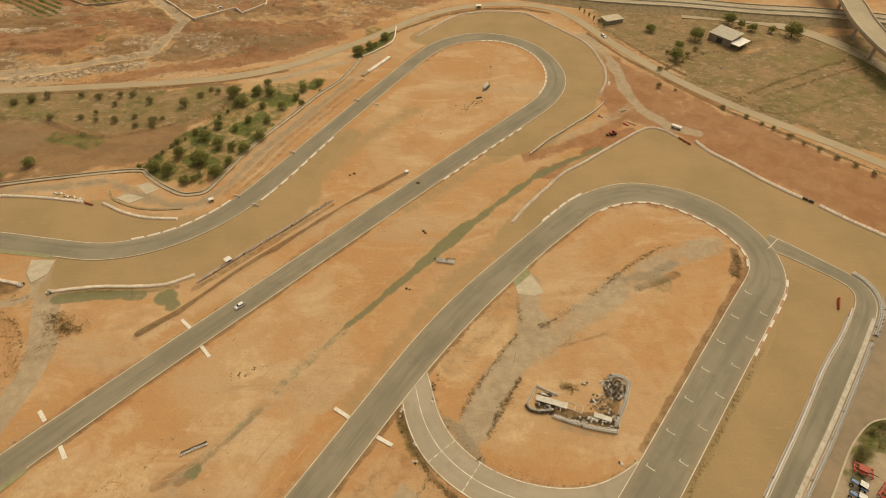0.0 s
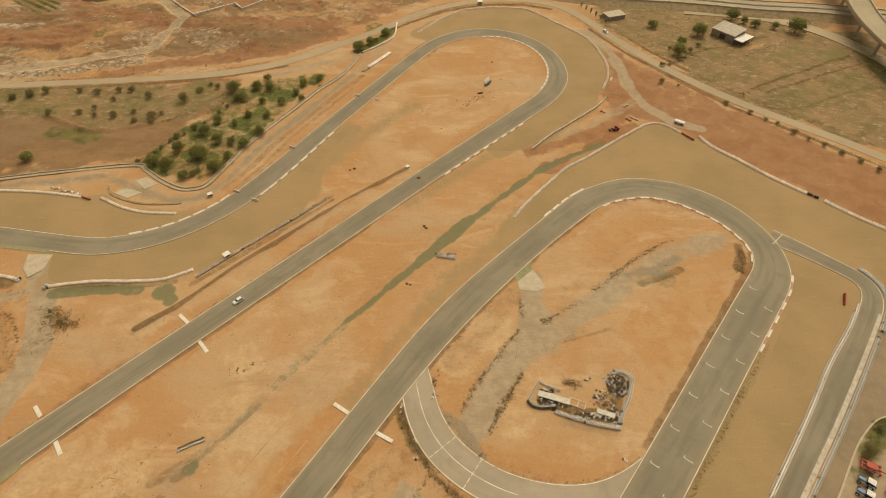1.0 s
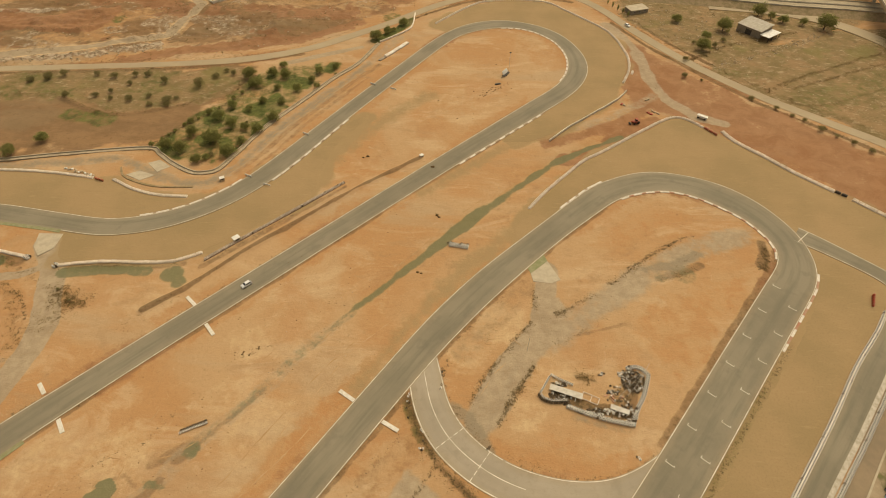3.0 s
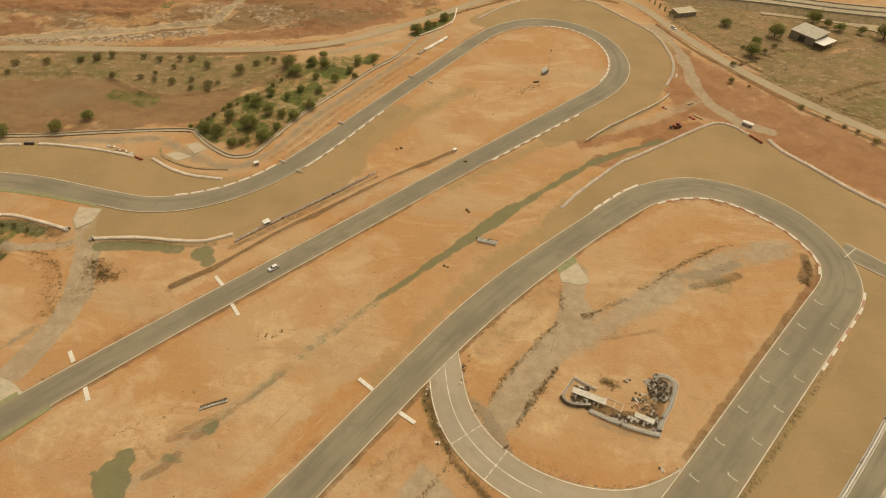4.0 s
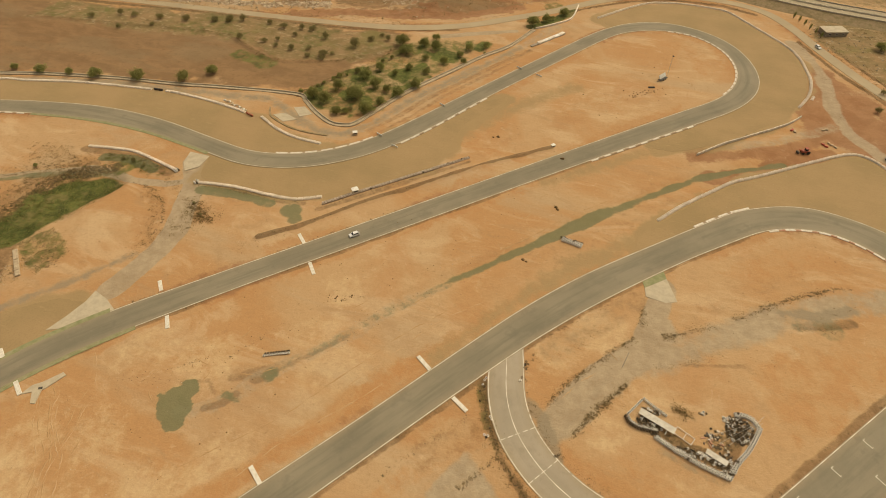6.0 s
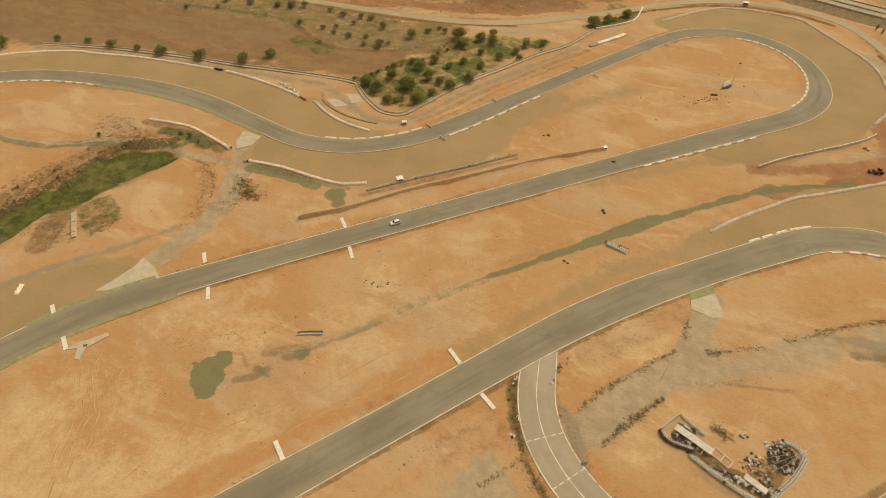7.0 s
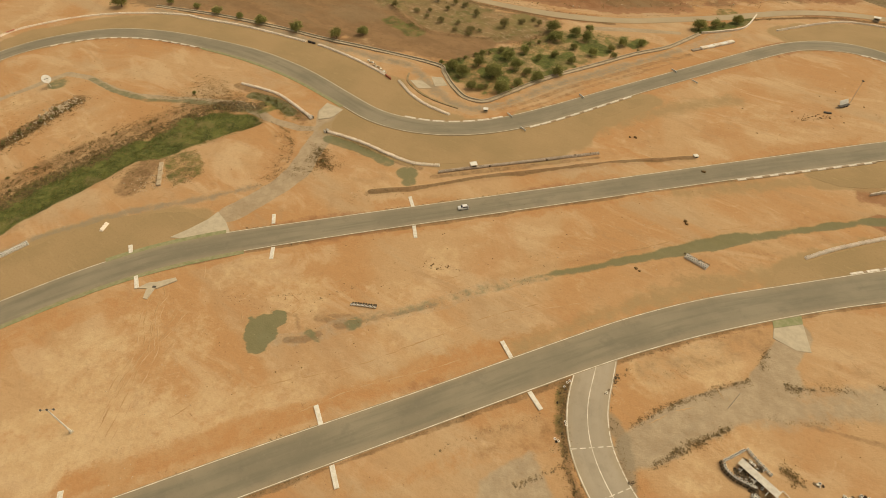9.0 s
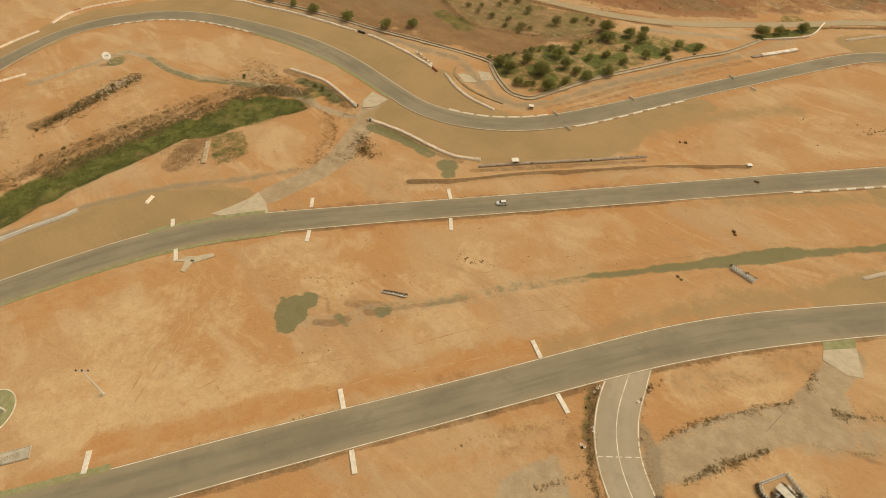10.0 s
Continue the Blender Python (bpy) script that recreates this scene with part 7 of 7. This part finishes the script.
car("small white electric hatchback driving on the straight", pose(-77.6, 125.4, 0.125, 0, 0, 46), M_CAR)
car("white car driving on the outer country road", pose(107.5, 351.5, 0.12, 0, 0, 117), M_CAR)
car("white car parked beside the barrier", pose(-159.5, 390, height_at(-159.5, 390), 0, 0, 20), M_CAR)


# ---------------------------------------------------------------- masts, signs and small things of the circuit
mast = thing("floodlight_mast", "pale steel mast with three dark floodlights", "light mast", at=pose(-112.3, -5.3, -0.1))
part("pole", tube(bmesh.new(), (0, 0, 0), (0, 0, 12), 0.24, 0.16), M_WHITE, mast)
part("base", box(bmesh.new(), -0.5, 0.5, -0.5, 0.5, -0.1, 0.25, 0.05), M_CONC, mast)
part("cabinet", box(bmesh.new(), 0.15, 0.5, -0.2, 0.2, 1.0, 1.9, 0.03), M_WHITE, mast)
part("cross_bar", tube(bmesh.new(), (-1.3, -1.1, 12), (1.3, 1.1, 12), 0.06), M_STEEL, mast)
for k in (-1, 0, 1):
    lamp = part("floodlight", box(bmesh.new(), k * 1.2 - 0.24, k * 1.2 + 0.24, k * 1.0 - 0.22, k * 1.0 + 0.22, 11.85, 12.25, 0.05), M_DARK, mast)
    part("glass", box(bmesh.new(), k * 1.2 - 0.2, k * 1.2 + 0.2, k * 1.0 - 0.26, k * 1.0 - 0.22, 11.9, 12.2), M_LAMP, lamp)
mast = copy_thing(mast, pose(-126.9, -24.4, -0.1, 0, 0, 30))

o = part("thin_post", tube(bmesh.new(), (0, 0, 0), (0, 0, 8), 0.07, 0.05), M_STEEL)
o.matrix_basis = pose(24.8, 100.6, -0.1)
tagged(o, "thin dark metal post on the infield", "post")

disc = thing("disc_sign", "white round tilted disc sign on a post", "sign", at=pose(-288.7, 82.3, -0.1))
part("post", tube(bmesh.new(), (0, 0, 0), (0, 0, 3.6), 0.14, 0.12), M_WHITE, disc)
d = part("disc", tube(bmesh.new(), (0, 0, -0.12), (0, 0, 0.12), 2.0, None, 24), M_WHITE, disc)
d.matrix_basis = pose(0, 0, 4.4, 45, 0, 75)
part("dark_bar", box(bmesh.new(), -0.9, 0.9, -0.12, 0.12, 0.12, 0.16), M_DARK, d)
part("rim_band", tube(bmesh.new(), (0, 0, -0.16), (0, 0, -0.1), 2.1, None, 24), M_FAINT, d)

trailer = thing("sign_trailer", "white sign panel on a wheeled trailer with a thin mast", "sign trailer", at=pose(25.8, 285.8, -0.05, 0, 0, 58))
part("chassis", box(bmesh.new(), -3.4, 2.6, -0.9, 0.9, 0.45, 0.7, 0.04), M_DARK, trailer)
part("panel", box(bmesh.new(), -2.6, 2.6, -0.15, 0.15, 0.8, 2.9, 0.04, Matrix.Rotation(radians(-30), 4, "X")), M_WHITE, trailer)
part("drawbar", tube(bmesh.new(), (-5.6, 0, 0.4), (-3.3, 0, 0.5), 0.12), M_DARK, trailer)
part("mast", tube(bmesh.new(), (2.9, 0, 0.3), (2.9, 0, 12), 0.1, 0.06), M_STEEL, trailer)
part("mast_head", box(bmesh.new(), 2.6, 3.2, -0.5, 0.5, 11.8, 12.2, 0.05), M_DARK, trailer)
for x in (-1.2, 0.6):
    for s in (-1, 1):
        part("wheel", tube(bmesh.new(), (x, s * 0.8, 0.35), (x, s * 1.05, 0.35), 0.36, None, 14), M_BLACK, trailer)
o = part("crate_row", box(bmesh.new(), -1.6, 1.6, -0.5, 0.5, 0, 0.6, 0.08), M_DARK)
o.matrix_basis = pose(20.6, 274.8, -0.1, 0, 0, 20)
tagged(o, "dark low heap of boards beside the trailer", "board heap")


def marker_board(x, y, turn, wide=3.6):
    b = thing("marker_board", "low white marker board on two short legs", "marker board", "track marker boards", pose(x, y, 0, 0, 0, turn))
    part("board", box(bmesh.new(), -wide / 2, wide / 2, -0.12, 0.12, 0.3, 0.95, 0.02), M_WHITE, b)
    for s in (-1, 1):
        part("leg", box(bmesh.new(), s * wide * 0.4 - 0.05, s * wide * 0.4 + 0.05, -0.04, 0.04, -0.2, 0.5), M_STEEL, b)


for x, y, turn in ((-76.2, 222.7, -28), (-95.4, 189.1, -24), (-49, 271.8, -29), (-37.1, 267, -25), (-85.2, 183, -20)):
    marker_board(x, y, turn)

hut = thing("marshal_post", "small pale marshal box beside the tyre row", "marshal post", at=pose(-88.4, 148.6, -0.1, 0, 0, 46))
part("walls", box(bmesh.new(), -1.2, 1.2, -1.0, 1.0, 0, 1.7, 0.03), M_CONC, hut)
part("roof", box(bmesh.new(), -1.4, 1.4, -1.2, 1.2, 1.7, 1.85, 0.03), M_WHITE, hut)
# no hole is cut: a dark plate gives the opening its shade
part("opening", box(bmesh.new(), -0.8, 0.8, -1.03, -0.98, 0.8, 1.4), M_DARK, hut)
copy_thing(hut, pose(-17.6, 206.6, -0.1, 0, 0, 46) @ Matrix.Diagonal((0.7, 0.7, 0.7, 1)))
copy_thing(hut, pose(26, 397.5, -0.1, 0, 0, 0) @ Matrix.Diagonal((1.3, 1.1, 1.2, 1)))
copy_thing(hut, pose(-106.4, 186.2, -0.1, 0, 0, 30) @ Matrix.Diagonal((0.8, 0.8, 0.8, 1)))

stand = thing("block_stack", "long pale stack of concrete slabs beside the track", "slab stack", at=pose(-39.6, 313.6, -0.1, 0, 0, 57.5))
for k in range(5):
    part("concrete_slab", box(bmesh.new(), -11 + 4.4 * k, -6.8 + 4.4 * k, -1.2, 1.2, 0, 0.9 - 0.12 * (k % 2), 0.06), M_WHITE if k % 2 else M_WALL, stand)
part("dark_slab", box(bmesh.new(), -17, -11.2, -1.0, 1.0, 0, 0.6, 0.06), M_WALLG, stand)

slab("cross_slab", [(-141.8, 32.8), (-136.5, 36.5), (-134.0, 42.4), (-135.5, 42.9), (-138.8, 38.2), (-140.8, 36.4)], 0.12, M_CONC, "broken pale concrete slab beside the track", "concrete slab")
slab("cross_slab_arm", [(-139.5, 35.0), (-137.2, 36.6), (-135.2, 32.0), (-136.6, 31.6)], 0.126, M_CONC, "broken pale concrete slab arm", "concrete slab")
o = part("hatch", box(bmesh.new(), -0.6, 0.6, -0.4, 0.4, 0.1, 0.2, 0.03), M_DARK)
o.matrix_basis = pose(-137.7, 36.4, 0, 0, 0, 30)
tagged(o, "dark square hatch in a concrete slab", "hatch")

culvert = thing("culvert", "pale broken concrete culvert edge in the soil", "culvert", at=pose(-187, 72.5, -0.4, 0, 0, -39))
for k in range(5):
    part("culvert_block", box(bmesh.new(), -7.5 + 3 * k, -4.6 + 3 * k, -0.8, 0.8, 0, 0.9 + 0.1 * (k % 2), 0.1), M_STONE, culvert)

# round green pad and the lettered panel near the mast
ring = [(-129.2 + 7.4 * math.cos(a) * 0.85 - 2.4 * math.sin(a) * 0.5, -27.2 + 7.0 * math.sin(a) * 0.9) for a in np.linspace(0, 2 * math.pi, 40, endpoint=False)]
slab("green_pad", ring, 0.10, M_GREEN, "round green painted pad with a pale border", "painted pad")
border = spline([*ring, ring[0]], 0.8)
o = ribbon("pad_border", border, 0.14, -0.14, 0.125, M_LINE, None, 1, 0.2)
tagged(o, "thin pale border round the green pad", "border", kind="structure")
sign = thing("ground_sign", "pale lettered panel laid flat on the soil", "ground sign", at=pose(-112.8, -30.9, 0.02, 0, 0, 58.3))
part("panel", box(bmesh.new(), -9, 6.7, -0.2, 3.2, -0.3, 0.2, 0.03), M_FAINT, sign)
for p0, p1 in (((-8.8, 0, 0.21), (6.5, 0, 0.21)), ((-8.8, 3.0, 0.21), (6.5, 3.0, 0.21)), ((6.5, 0, 0.21), (6.5, 3.0, 0.21))):
    part("frame_line", tube(bmesh.new(), p0, p1, 0.07, None, 4), M_WALLG, sign)
words = bpy.data.curves.new("letters", "FONT")
words.body, words.size, words.extrude, words.align_x = "gena", 2.5, 0.01, "RIGHT"
letters = new("letters", words)
flat = bpy.data.meshes.new_from_object(letters.evaluated_get(bpy.context.evaluated_depsgraph_get()))
bpy.data.objects.remove(letters)
flat.materials.clear()
flat.materials.append(M_WALLG)
o = part("letters", flat, None, sign, "grey letters")
o.matrix_basis = pose(4.4, 0.75, 0.21)

# machines by the junction and red scrap on the gravel
def digger(label, at, paint):
    g = thing("machine", label, "machine", "parked machines", at)
    part("body", box(bmesh.new(), -1.7, 1.5, -0.9, 0.9, 0.6, 1.5, 0.12), paint, g)
    part("cab", box(bmesh.new(), -0.5, 0.7, -0.7, 0.7, 1.5, 2.5, 0.1), M_GLASS, g)
    part("cab_roof", box(bmesh.new(), -0.6, 0.8, -0.8, 0.8, 2.5, 2.65, 0.05), paint, g)
    part("arm", tube(bmesh.new(), (-1.6, 0, 1.3), (-3.2, 0, 1.9), 0.16), paint, g)
    part("bucket", box(bmesh.new(), -3.7, -3.0, -0.8, 0.8, 0.2, 1.0, 0.08), M_DARK, g)
    for x, r in ((-1.2, 0.5), (1.0, 0.75)):
        for s in (-1, 1):
            part("wheel", tube(bmesh.new(), (x, s * 0.85, r), (x, s * 1.2, r), r, None, 14), M_BLACK, g)
    return g


digger("red loader standing on rust-red soil", pose(89.5, 238.9, -0.1, 0, 0, 20), M_REDP)
for k in range(9):
    o = part("rubble_piece", box(bmesh.new(), -0.8, 0.8, -0.5, 0.5, 0, 0.7, 0.15), M_STONE if k % 3 else M_REDP)
    x, y = ((99.2, 247.2), (101.6, 249.1), (100.6, 250.4), (98, 248.6), (101.1, 262.1), (99.8, 261), (85.8, 256.5), (87, 255.6), (103, 248))[k]
    o.matrix_basis = pose(x, y, -0.15, 0, 5, 40 * k)
    tagged(o, "pale rubble piece on the red soil" if k % 3 else "red scrap piece on the soil", "rubble", "rubble by the junction")
board2 = thing("white_trailer", "long flat white trailer behind the barrier", "trailer", at=pose(124.6, 244.6, -0.1, 0, 0, -38))
part("deck", box(bmesh.new(), -2.6, 2.6, -1.0, 1.0, 0.7, 1.6, 0.06), M_WHITE, board2)
for x in (-1.7, 1.7):
    for s in (-1, 1):
        part("wheel", tube(bmesh.new(), (x, s * 0.7, 0.4), (x, s * 1.0, 0.4), 0.4, None, 12), M_BLACK, board2)
for k in range(5):
    o = part("red_post", box(bmesh.new(), -0.25, 0.25, -0.4, 0.4, 0, 1.0 + 0.12 * k, 0.06), M_REDP)
    o.matrix_basis = pose(150.6 + 0.55 * k, 124.2 + 1.1 * k, 0, 0, 0, 30)
    tagged(o, "red block standing on the gravel strip", "block", "red blocks")

# ---- the yard: kerbed green island with a red harrow and a blue tractor
slab("yard_pavement", [(88, 30), (104, 52.5), (124, 75.5), (150, 104.5), (165, 124), (172, 130), (190, 126), (230, 100), (160, 84), (150, 80.5), (141.8, 79.5), (137.3, 78.0), (132.2, 74.4), (127.1, 69.9), (120.9, 63.0), (113.8, 54.9), (100, 40)], 0.05, M_YARD, "worn brown-grey paved yard beside the side lane", "yard")
kerb_line = spline([(150, 80.5), (141.8, 79.5), (137.3, 78.0), (132.2, 74.4), (127.1, 69.9), (120.9, 63.0), (113.8, 54.9), (100, 40)], 1.0)
o = ribbon("yard_kerb", kerb_line, 0.25, -0.25, 0.2, M_CONC, None, 1, 0.4)
tagged(o, "pale concrete kerb round a planted island", "kerb", kind="structure")


def tractor(label, at, paint):
    g = thing("tractor", label, "tractor", "", at)
    part("bonnet", box(bmesh.new(), -2.3, -0.3, -0.55, 0.55, 0.9, 1.65, 0.12), paint, g)
    cab = part("cab", box(bmesh.new(), -0.3, 1.5, -0.8, 0.8, 1.0, 2.5, 0.1), M_GLASS, g)
    part("cab_roof", box(bmesh.new(), -0.45, 1.65, -0.95, 0.95, 2.5, 2.7, 0.08), M_WHITE, cab, "white cab roof")
    for s in (-1, 1):
        part("mudguard", box(bmesh.new(), 0.3, 2.0, s * 1.1 - 0.25, s * 1.1 + 0.25, 1.5, 1.75, 0.08), paint, g)
        for x, r in ((-1.7, 0.5), (1.1, 0.85)):
            w = part("wheel", tube(bmesh.new(), (x, s * 0.85, r), (x, s * 1.3, r), r, None, 16), M_BLACK, g)
            part("rim", tube(bmesh.new(), (x, s * 1.29, r), (x, s * 1.33, r), r * 0.55, None, 12), M_WHITE, w)
    part("rear_hitch", box(bmesh.new(), 1.6, 2.6, -0.4, 0.4, 0.6, 0.9, 0.05), M_DARK, g)
    return g


def harrow(label, at):
    g = thing("harrow", label, "farm implement", "farm implements", at)
    for x in (-2.4, -0.8, 0.8, 2.4):
        b = part("beam", box(bmesh.new(), x - 0.2, x + 0.2, -1.8, 1.8, 0.8, 1.15, 0.04), M_REDP, g)
        for y in (-1.5, -0.5, 0.5, 1.5):
            part("tine", tube(bmesh.new(), (x, y, -0.1), (x + 0.15, y, 0.85), 0.07, None, 5), M_DARK, b)
    for y in (-1.3, 0, 1.3):
        part("cross_beam", box(bmesh.new(), -2.6, 2.6, y - 0.2, y + 0.2, 1.15, 1.4, 0.04), M_REDP, g)
    part("hopper", box(bmesh.new(), -1.6, 1.2, -1.0, 0.8, 1.4, 2.0, 0.12), M_REDP, g)
    part("drawbar", tube(bmesh.new(), (2.6, 0, 0.9), (4.2, 0, 0.6), 0.12), M_DARK, g)
    return g


harrow("red farm implement parked on the yard", pose(127.0, 63.0, -0.05, 0, 0, -28))
tractor("blue tractor with a white cab roof on the yard", pose(123.4, 58.6, -0.05, 0, 0, -40), M_BLUE)
tractor("pale blue farm tractor beside another one", pose(121.2, 55.2, -0.05, 0, 0, -40), M_BLUE)
harrow("red farm implement parked on the yard", pose(130.4, 56.4, -0.05, 0, 0, 40))

# ---------------------------------------------------------------- farm buildings, highway and ramp
shed = thing("farm_shed", "pale sheet-roofed farm shed with a lean-to", "shed", at=pose(186.5, 346.5, 0, 0, 0, -52))
part("wall", box(bmesh.new(), -8, 8, -6.2, 6.2, -0.3, 4.3), M_HOUSE, shed)
bm = bmesh.new()
vs = [bm.verts.new(p) for p in ((-8.5, -6.8, 4.4), (8.5, -6.8, 4.4), (8.5, 6.8, 5.6), (-8.5, 6.8, 5.6))]
g = bmesh.ops.extrude_face_region(bm, geom=[bm.faces.new(vs)])
bmesh.ops.translate(bm, verts=[v for v in g["geom"] if isinstance(v, bmesh.types.BMVert)], vec=(0, 0, 0.2))
bmesh.ops.recalc_face_normals(bm, faces=bm.faces[:])
roof = part("roof", bm, M_ROOF, shed)
for k in range(9):
    part("roof_rib", box(bmesh.new(), -8.2 + 2.05 * k - 0.06, -8.2 + 2.05 * k + 0.06, -6.8, 6.8, 5.15, 5.25, 0, Matrix.Translation((0, 0, 0.12)) @ Matrix.Rotation(math.atan2(1.2, 13.6), 4, "X") @ Matrix.Translation((0, 0, 0))), M_ROOF, roof)
part("lean_to_roof", box(bmesh.new(), 8.2, 14.5, -7.5, 6.0, 3.1, 3.3, 0.03), M_WHITE, shed, "whiter lean-to roof")
for y in (-7, -2.5, 2, 5.6):
    part("post", box(bmesh.new(), 14.1, 14.4, y - 0.12, y + 0.12, -0.3, 3.1), M_DARK, shed)
part("door", box(bmesh.new(), -2, 2, -6.26, -6.18, 0, 3.2), M_DARK, shed)
house = thing("low_house", "low pale farm house with flat roof", "house", at=pose(118, 375, 0, 0, 0, 20))
part("wall", box(bmesh.new(), -6.5, 6.5, -4, 4, -0.3, 2.6), M_HOUSE, house)
part("roof", box(bmesh.new(), -6.9, 6.9, -4.4, 4.4, 2.6, 2.85, 0.04), M_CONC, house)
for x in (-4, 0, 4):
    w = part("window", box(bmesh.new(), x - 0.6, x + 0.6, -4.06, -3.98, 0.9, 2.0), M_WHITE, house)
    part("pane", box(bmesh.new(), x - 0.5, x + 0.5, -4.09, -4.06, 1.0, 1.9), M_GLASS, w)

hw = spline([(-60, 476), (30, 438), (106.8, 411), (175.3, 399), (220, 388.5), (265, 382), (306, 372), (420, 340), (600, 285)], 4.0)


def slope(name, c, o0, z0, o1, z1, material, label):
    """A sloping strip beside a curve, from offset o0 at height z0 to o1 at z1."""
    n = sideways(c)
    verts = [(c[i, 0] + n[i, 0] * o, c[i, 1] + n[i, 1] * o, z + 0.5 * (lattice(c[i, 0] * 3, c[i, 1] * 3 + o, 9, 71) - 0.5) * (j % 3 > 0))
             for i in range(len(c)) for j, (o, z) in enumerate((o0 + (o1 - o0) * u, z0 + (z1 - z0) * u) for u in (0, 0.33, 0.66, 1.0))]
    faces = [(4 * i + j, 4 * i + j + 1, 4 * i + j + 5, 4 * i + j + 4) for i in range(len(c) - 1) for j in range(3)]
    me = bpy.data.meshes.new(name)
    me.from_pydata(verts, [], faces)
    me.materials.append(material)
    tagged(part(name, me, None), label, "embankment", kind="structure")


slope("embankment_south", hw, -8.0, 2.95, -15.5, -0.3, M_BANK, "brown weedy slope of the highway embankment")
slope("embankment_north", hw, 8.0, 2.95, 15.5, -0.3, M_BANK, "brown weedy slope of the highway embankment")
highway = ribbon("highway_deck", hw, 8.0, -8.0, 3.0, M_HIGHW, None, 4, 0.6)
tagged(highway, "pale dual carriageway on a low embankment", "highway", kind="structure")
for o in (7.9, 0.5, -0.5, -7.9):
    ribbon("parapet", hw, o + 0.15, o - 0.15, 3.6, M_BRIDGE, highway, 1, 0.65)
low = spline([(170, 386), (215, 377), (243, 361), (258, 343), (270, 318), (284, 270), (300, 200)], 4.0)
o = ribbon("lower_road", low, 5.5, -5.5, 0.15, M_ROAD, None, 4, 0.4)
tagged(o, "grey slip road passing below the ramp", "road", kind="structure")
low2 = low[30:] + np.array([22.0, 6.0])
o = ribbon("lower_road_east", low2, 5, -5, 0.16, M_ROAD, None, 4, 0.4)
tagged(o, "grey slip road passing below the ramp", "road", kind="structure")
rc = spline([(300, 470), (290, 425), (281.5, 380), (273.5, 350), (269.5, 325), (268.5, 300), (274, 270), (292, 230)], 3.0)
ramp = ribbon("ramp_deck", rc, 7.6, -7.6, 13.0, M_HIGHW, None, 4, 1.4)
tagged(ramp, "curved elevated concrete ramp on tall piers", "ramp", kind="structure")
for o in (7.3, -7.3):
    ribbon("parapet", rc, o + 0.25, o - 0.25, 14.0, M_BRIDGE, ramp, 1, 1.2)
ribbon("ramp_soffit", rc, -5.5, 5.5, 11.6, M_BRIDGE, ramp, 1, 0)
for x, y in ((283, 390), (273.5, 350), (269.3, 321), (269, 295), (291, 428)):
    o = part("pier", tube(bmesh.new(), (x, y, -1), (x, y, 12), 1.1, 1.0, 12), M_BRIDGE, ramp)

# white dust and paint along the side lane's outer edge
ribbon("dust_strip", sc[cut + 10:end], sc[cut + 10:end, 2] / 2 - 0.1, sc[cut + 10:end, 2] / 2 - 1.5, 0.128, M_DUST, side_road, 2, 0)
rows_plan = []
for i in range(64):
    for j in range(40):
        a, b = i * 3.1 + rnd.uniform(-0.5, 0.5), j * 5.2
        x, y = -300 + 0.83 * (a - 90) + 0.55 * (b - 100), 420 - 0.55 * (a - 90) + 0.83 * (b - 100)
        rows_plan.append((x, y, rnd.uniform(0.8, 1.4)))
xs, ys = np.array([p[0] for p in rows_plan]), np.array([p[1] for p in rows_plan])
keep = (inside(PLOUGHED, xs, ys) > 1) | (inside(PLOUGHED_EAST, xs, ys) > 1)
scatter("crop_rows", "rows of small dark crop bushes on ploughed soil", "crop", M_SCRUB, [p for p, k in zip(rows_plan, keep) if k], 0.5, 10, 0.3, 0.15)

# ---- broken concrete inside the bend of the channel
slab("old_slab", [(-151.6, 188.1), (-146.5, 191.2), (-138.2, 188.2), (-143.7, 184.2)], 0.15, M_CONC, "pale broken concrete slab inside the bend", "concrete slab")
slab("old_slab_upper", [(-145.0, 196.9), (-140.3, 199.5), (-133.5, 194.6), (-138.2, 190.6)], 0.15, M_CONC, "pale cracked concrete slab beside the channel", "concrete slab")
bank = spline([(-156.3, 193.4), (-151.5, 186.7), (-138.4, 181.2), (-126.5, 180.3), (-118, 181)], 1.0)
o = ribbon("old_footing", bank, 0.5, -0.5, 0.25, M_BANK, None, 1, 0.8)
tagged(o, "brown crumbling footing wall behind the barrier", "wall", kind="structure")
for k in range(14):
    x, y = -181 + 1.15 * k + rnd.uniform(-0.6, 0.6), 191.6 - 0.38 * k + rnd.uniform(-0.6, 0.6)
    o = part("rubble_piece", box(bmesh.new(), -0.7, 0.7, -0.4, 0.4, 0, 0.7, 0.12), M_STONE if k % 3 else M_WHITE)
    o.matrix_basis = pose(x, y, -0.15, 0, rnd.uniform(-15, 15), 37 * k)
    tagged(o, "pale broken block heaped behind the barrier", "rubble", "rubble by the barrier")
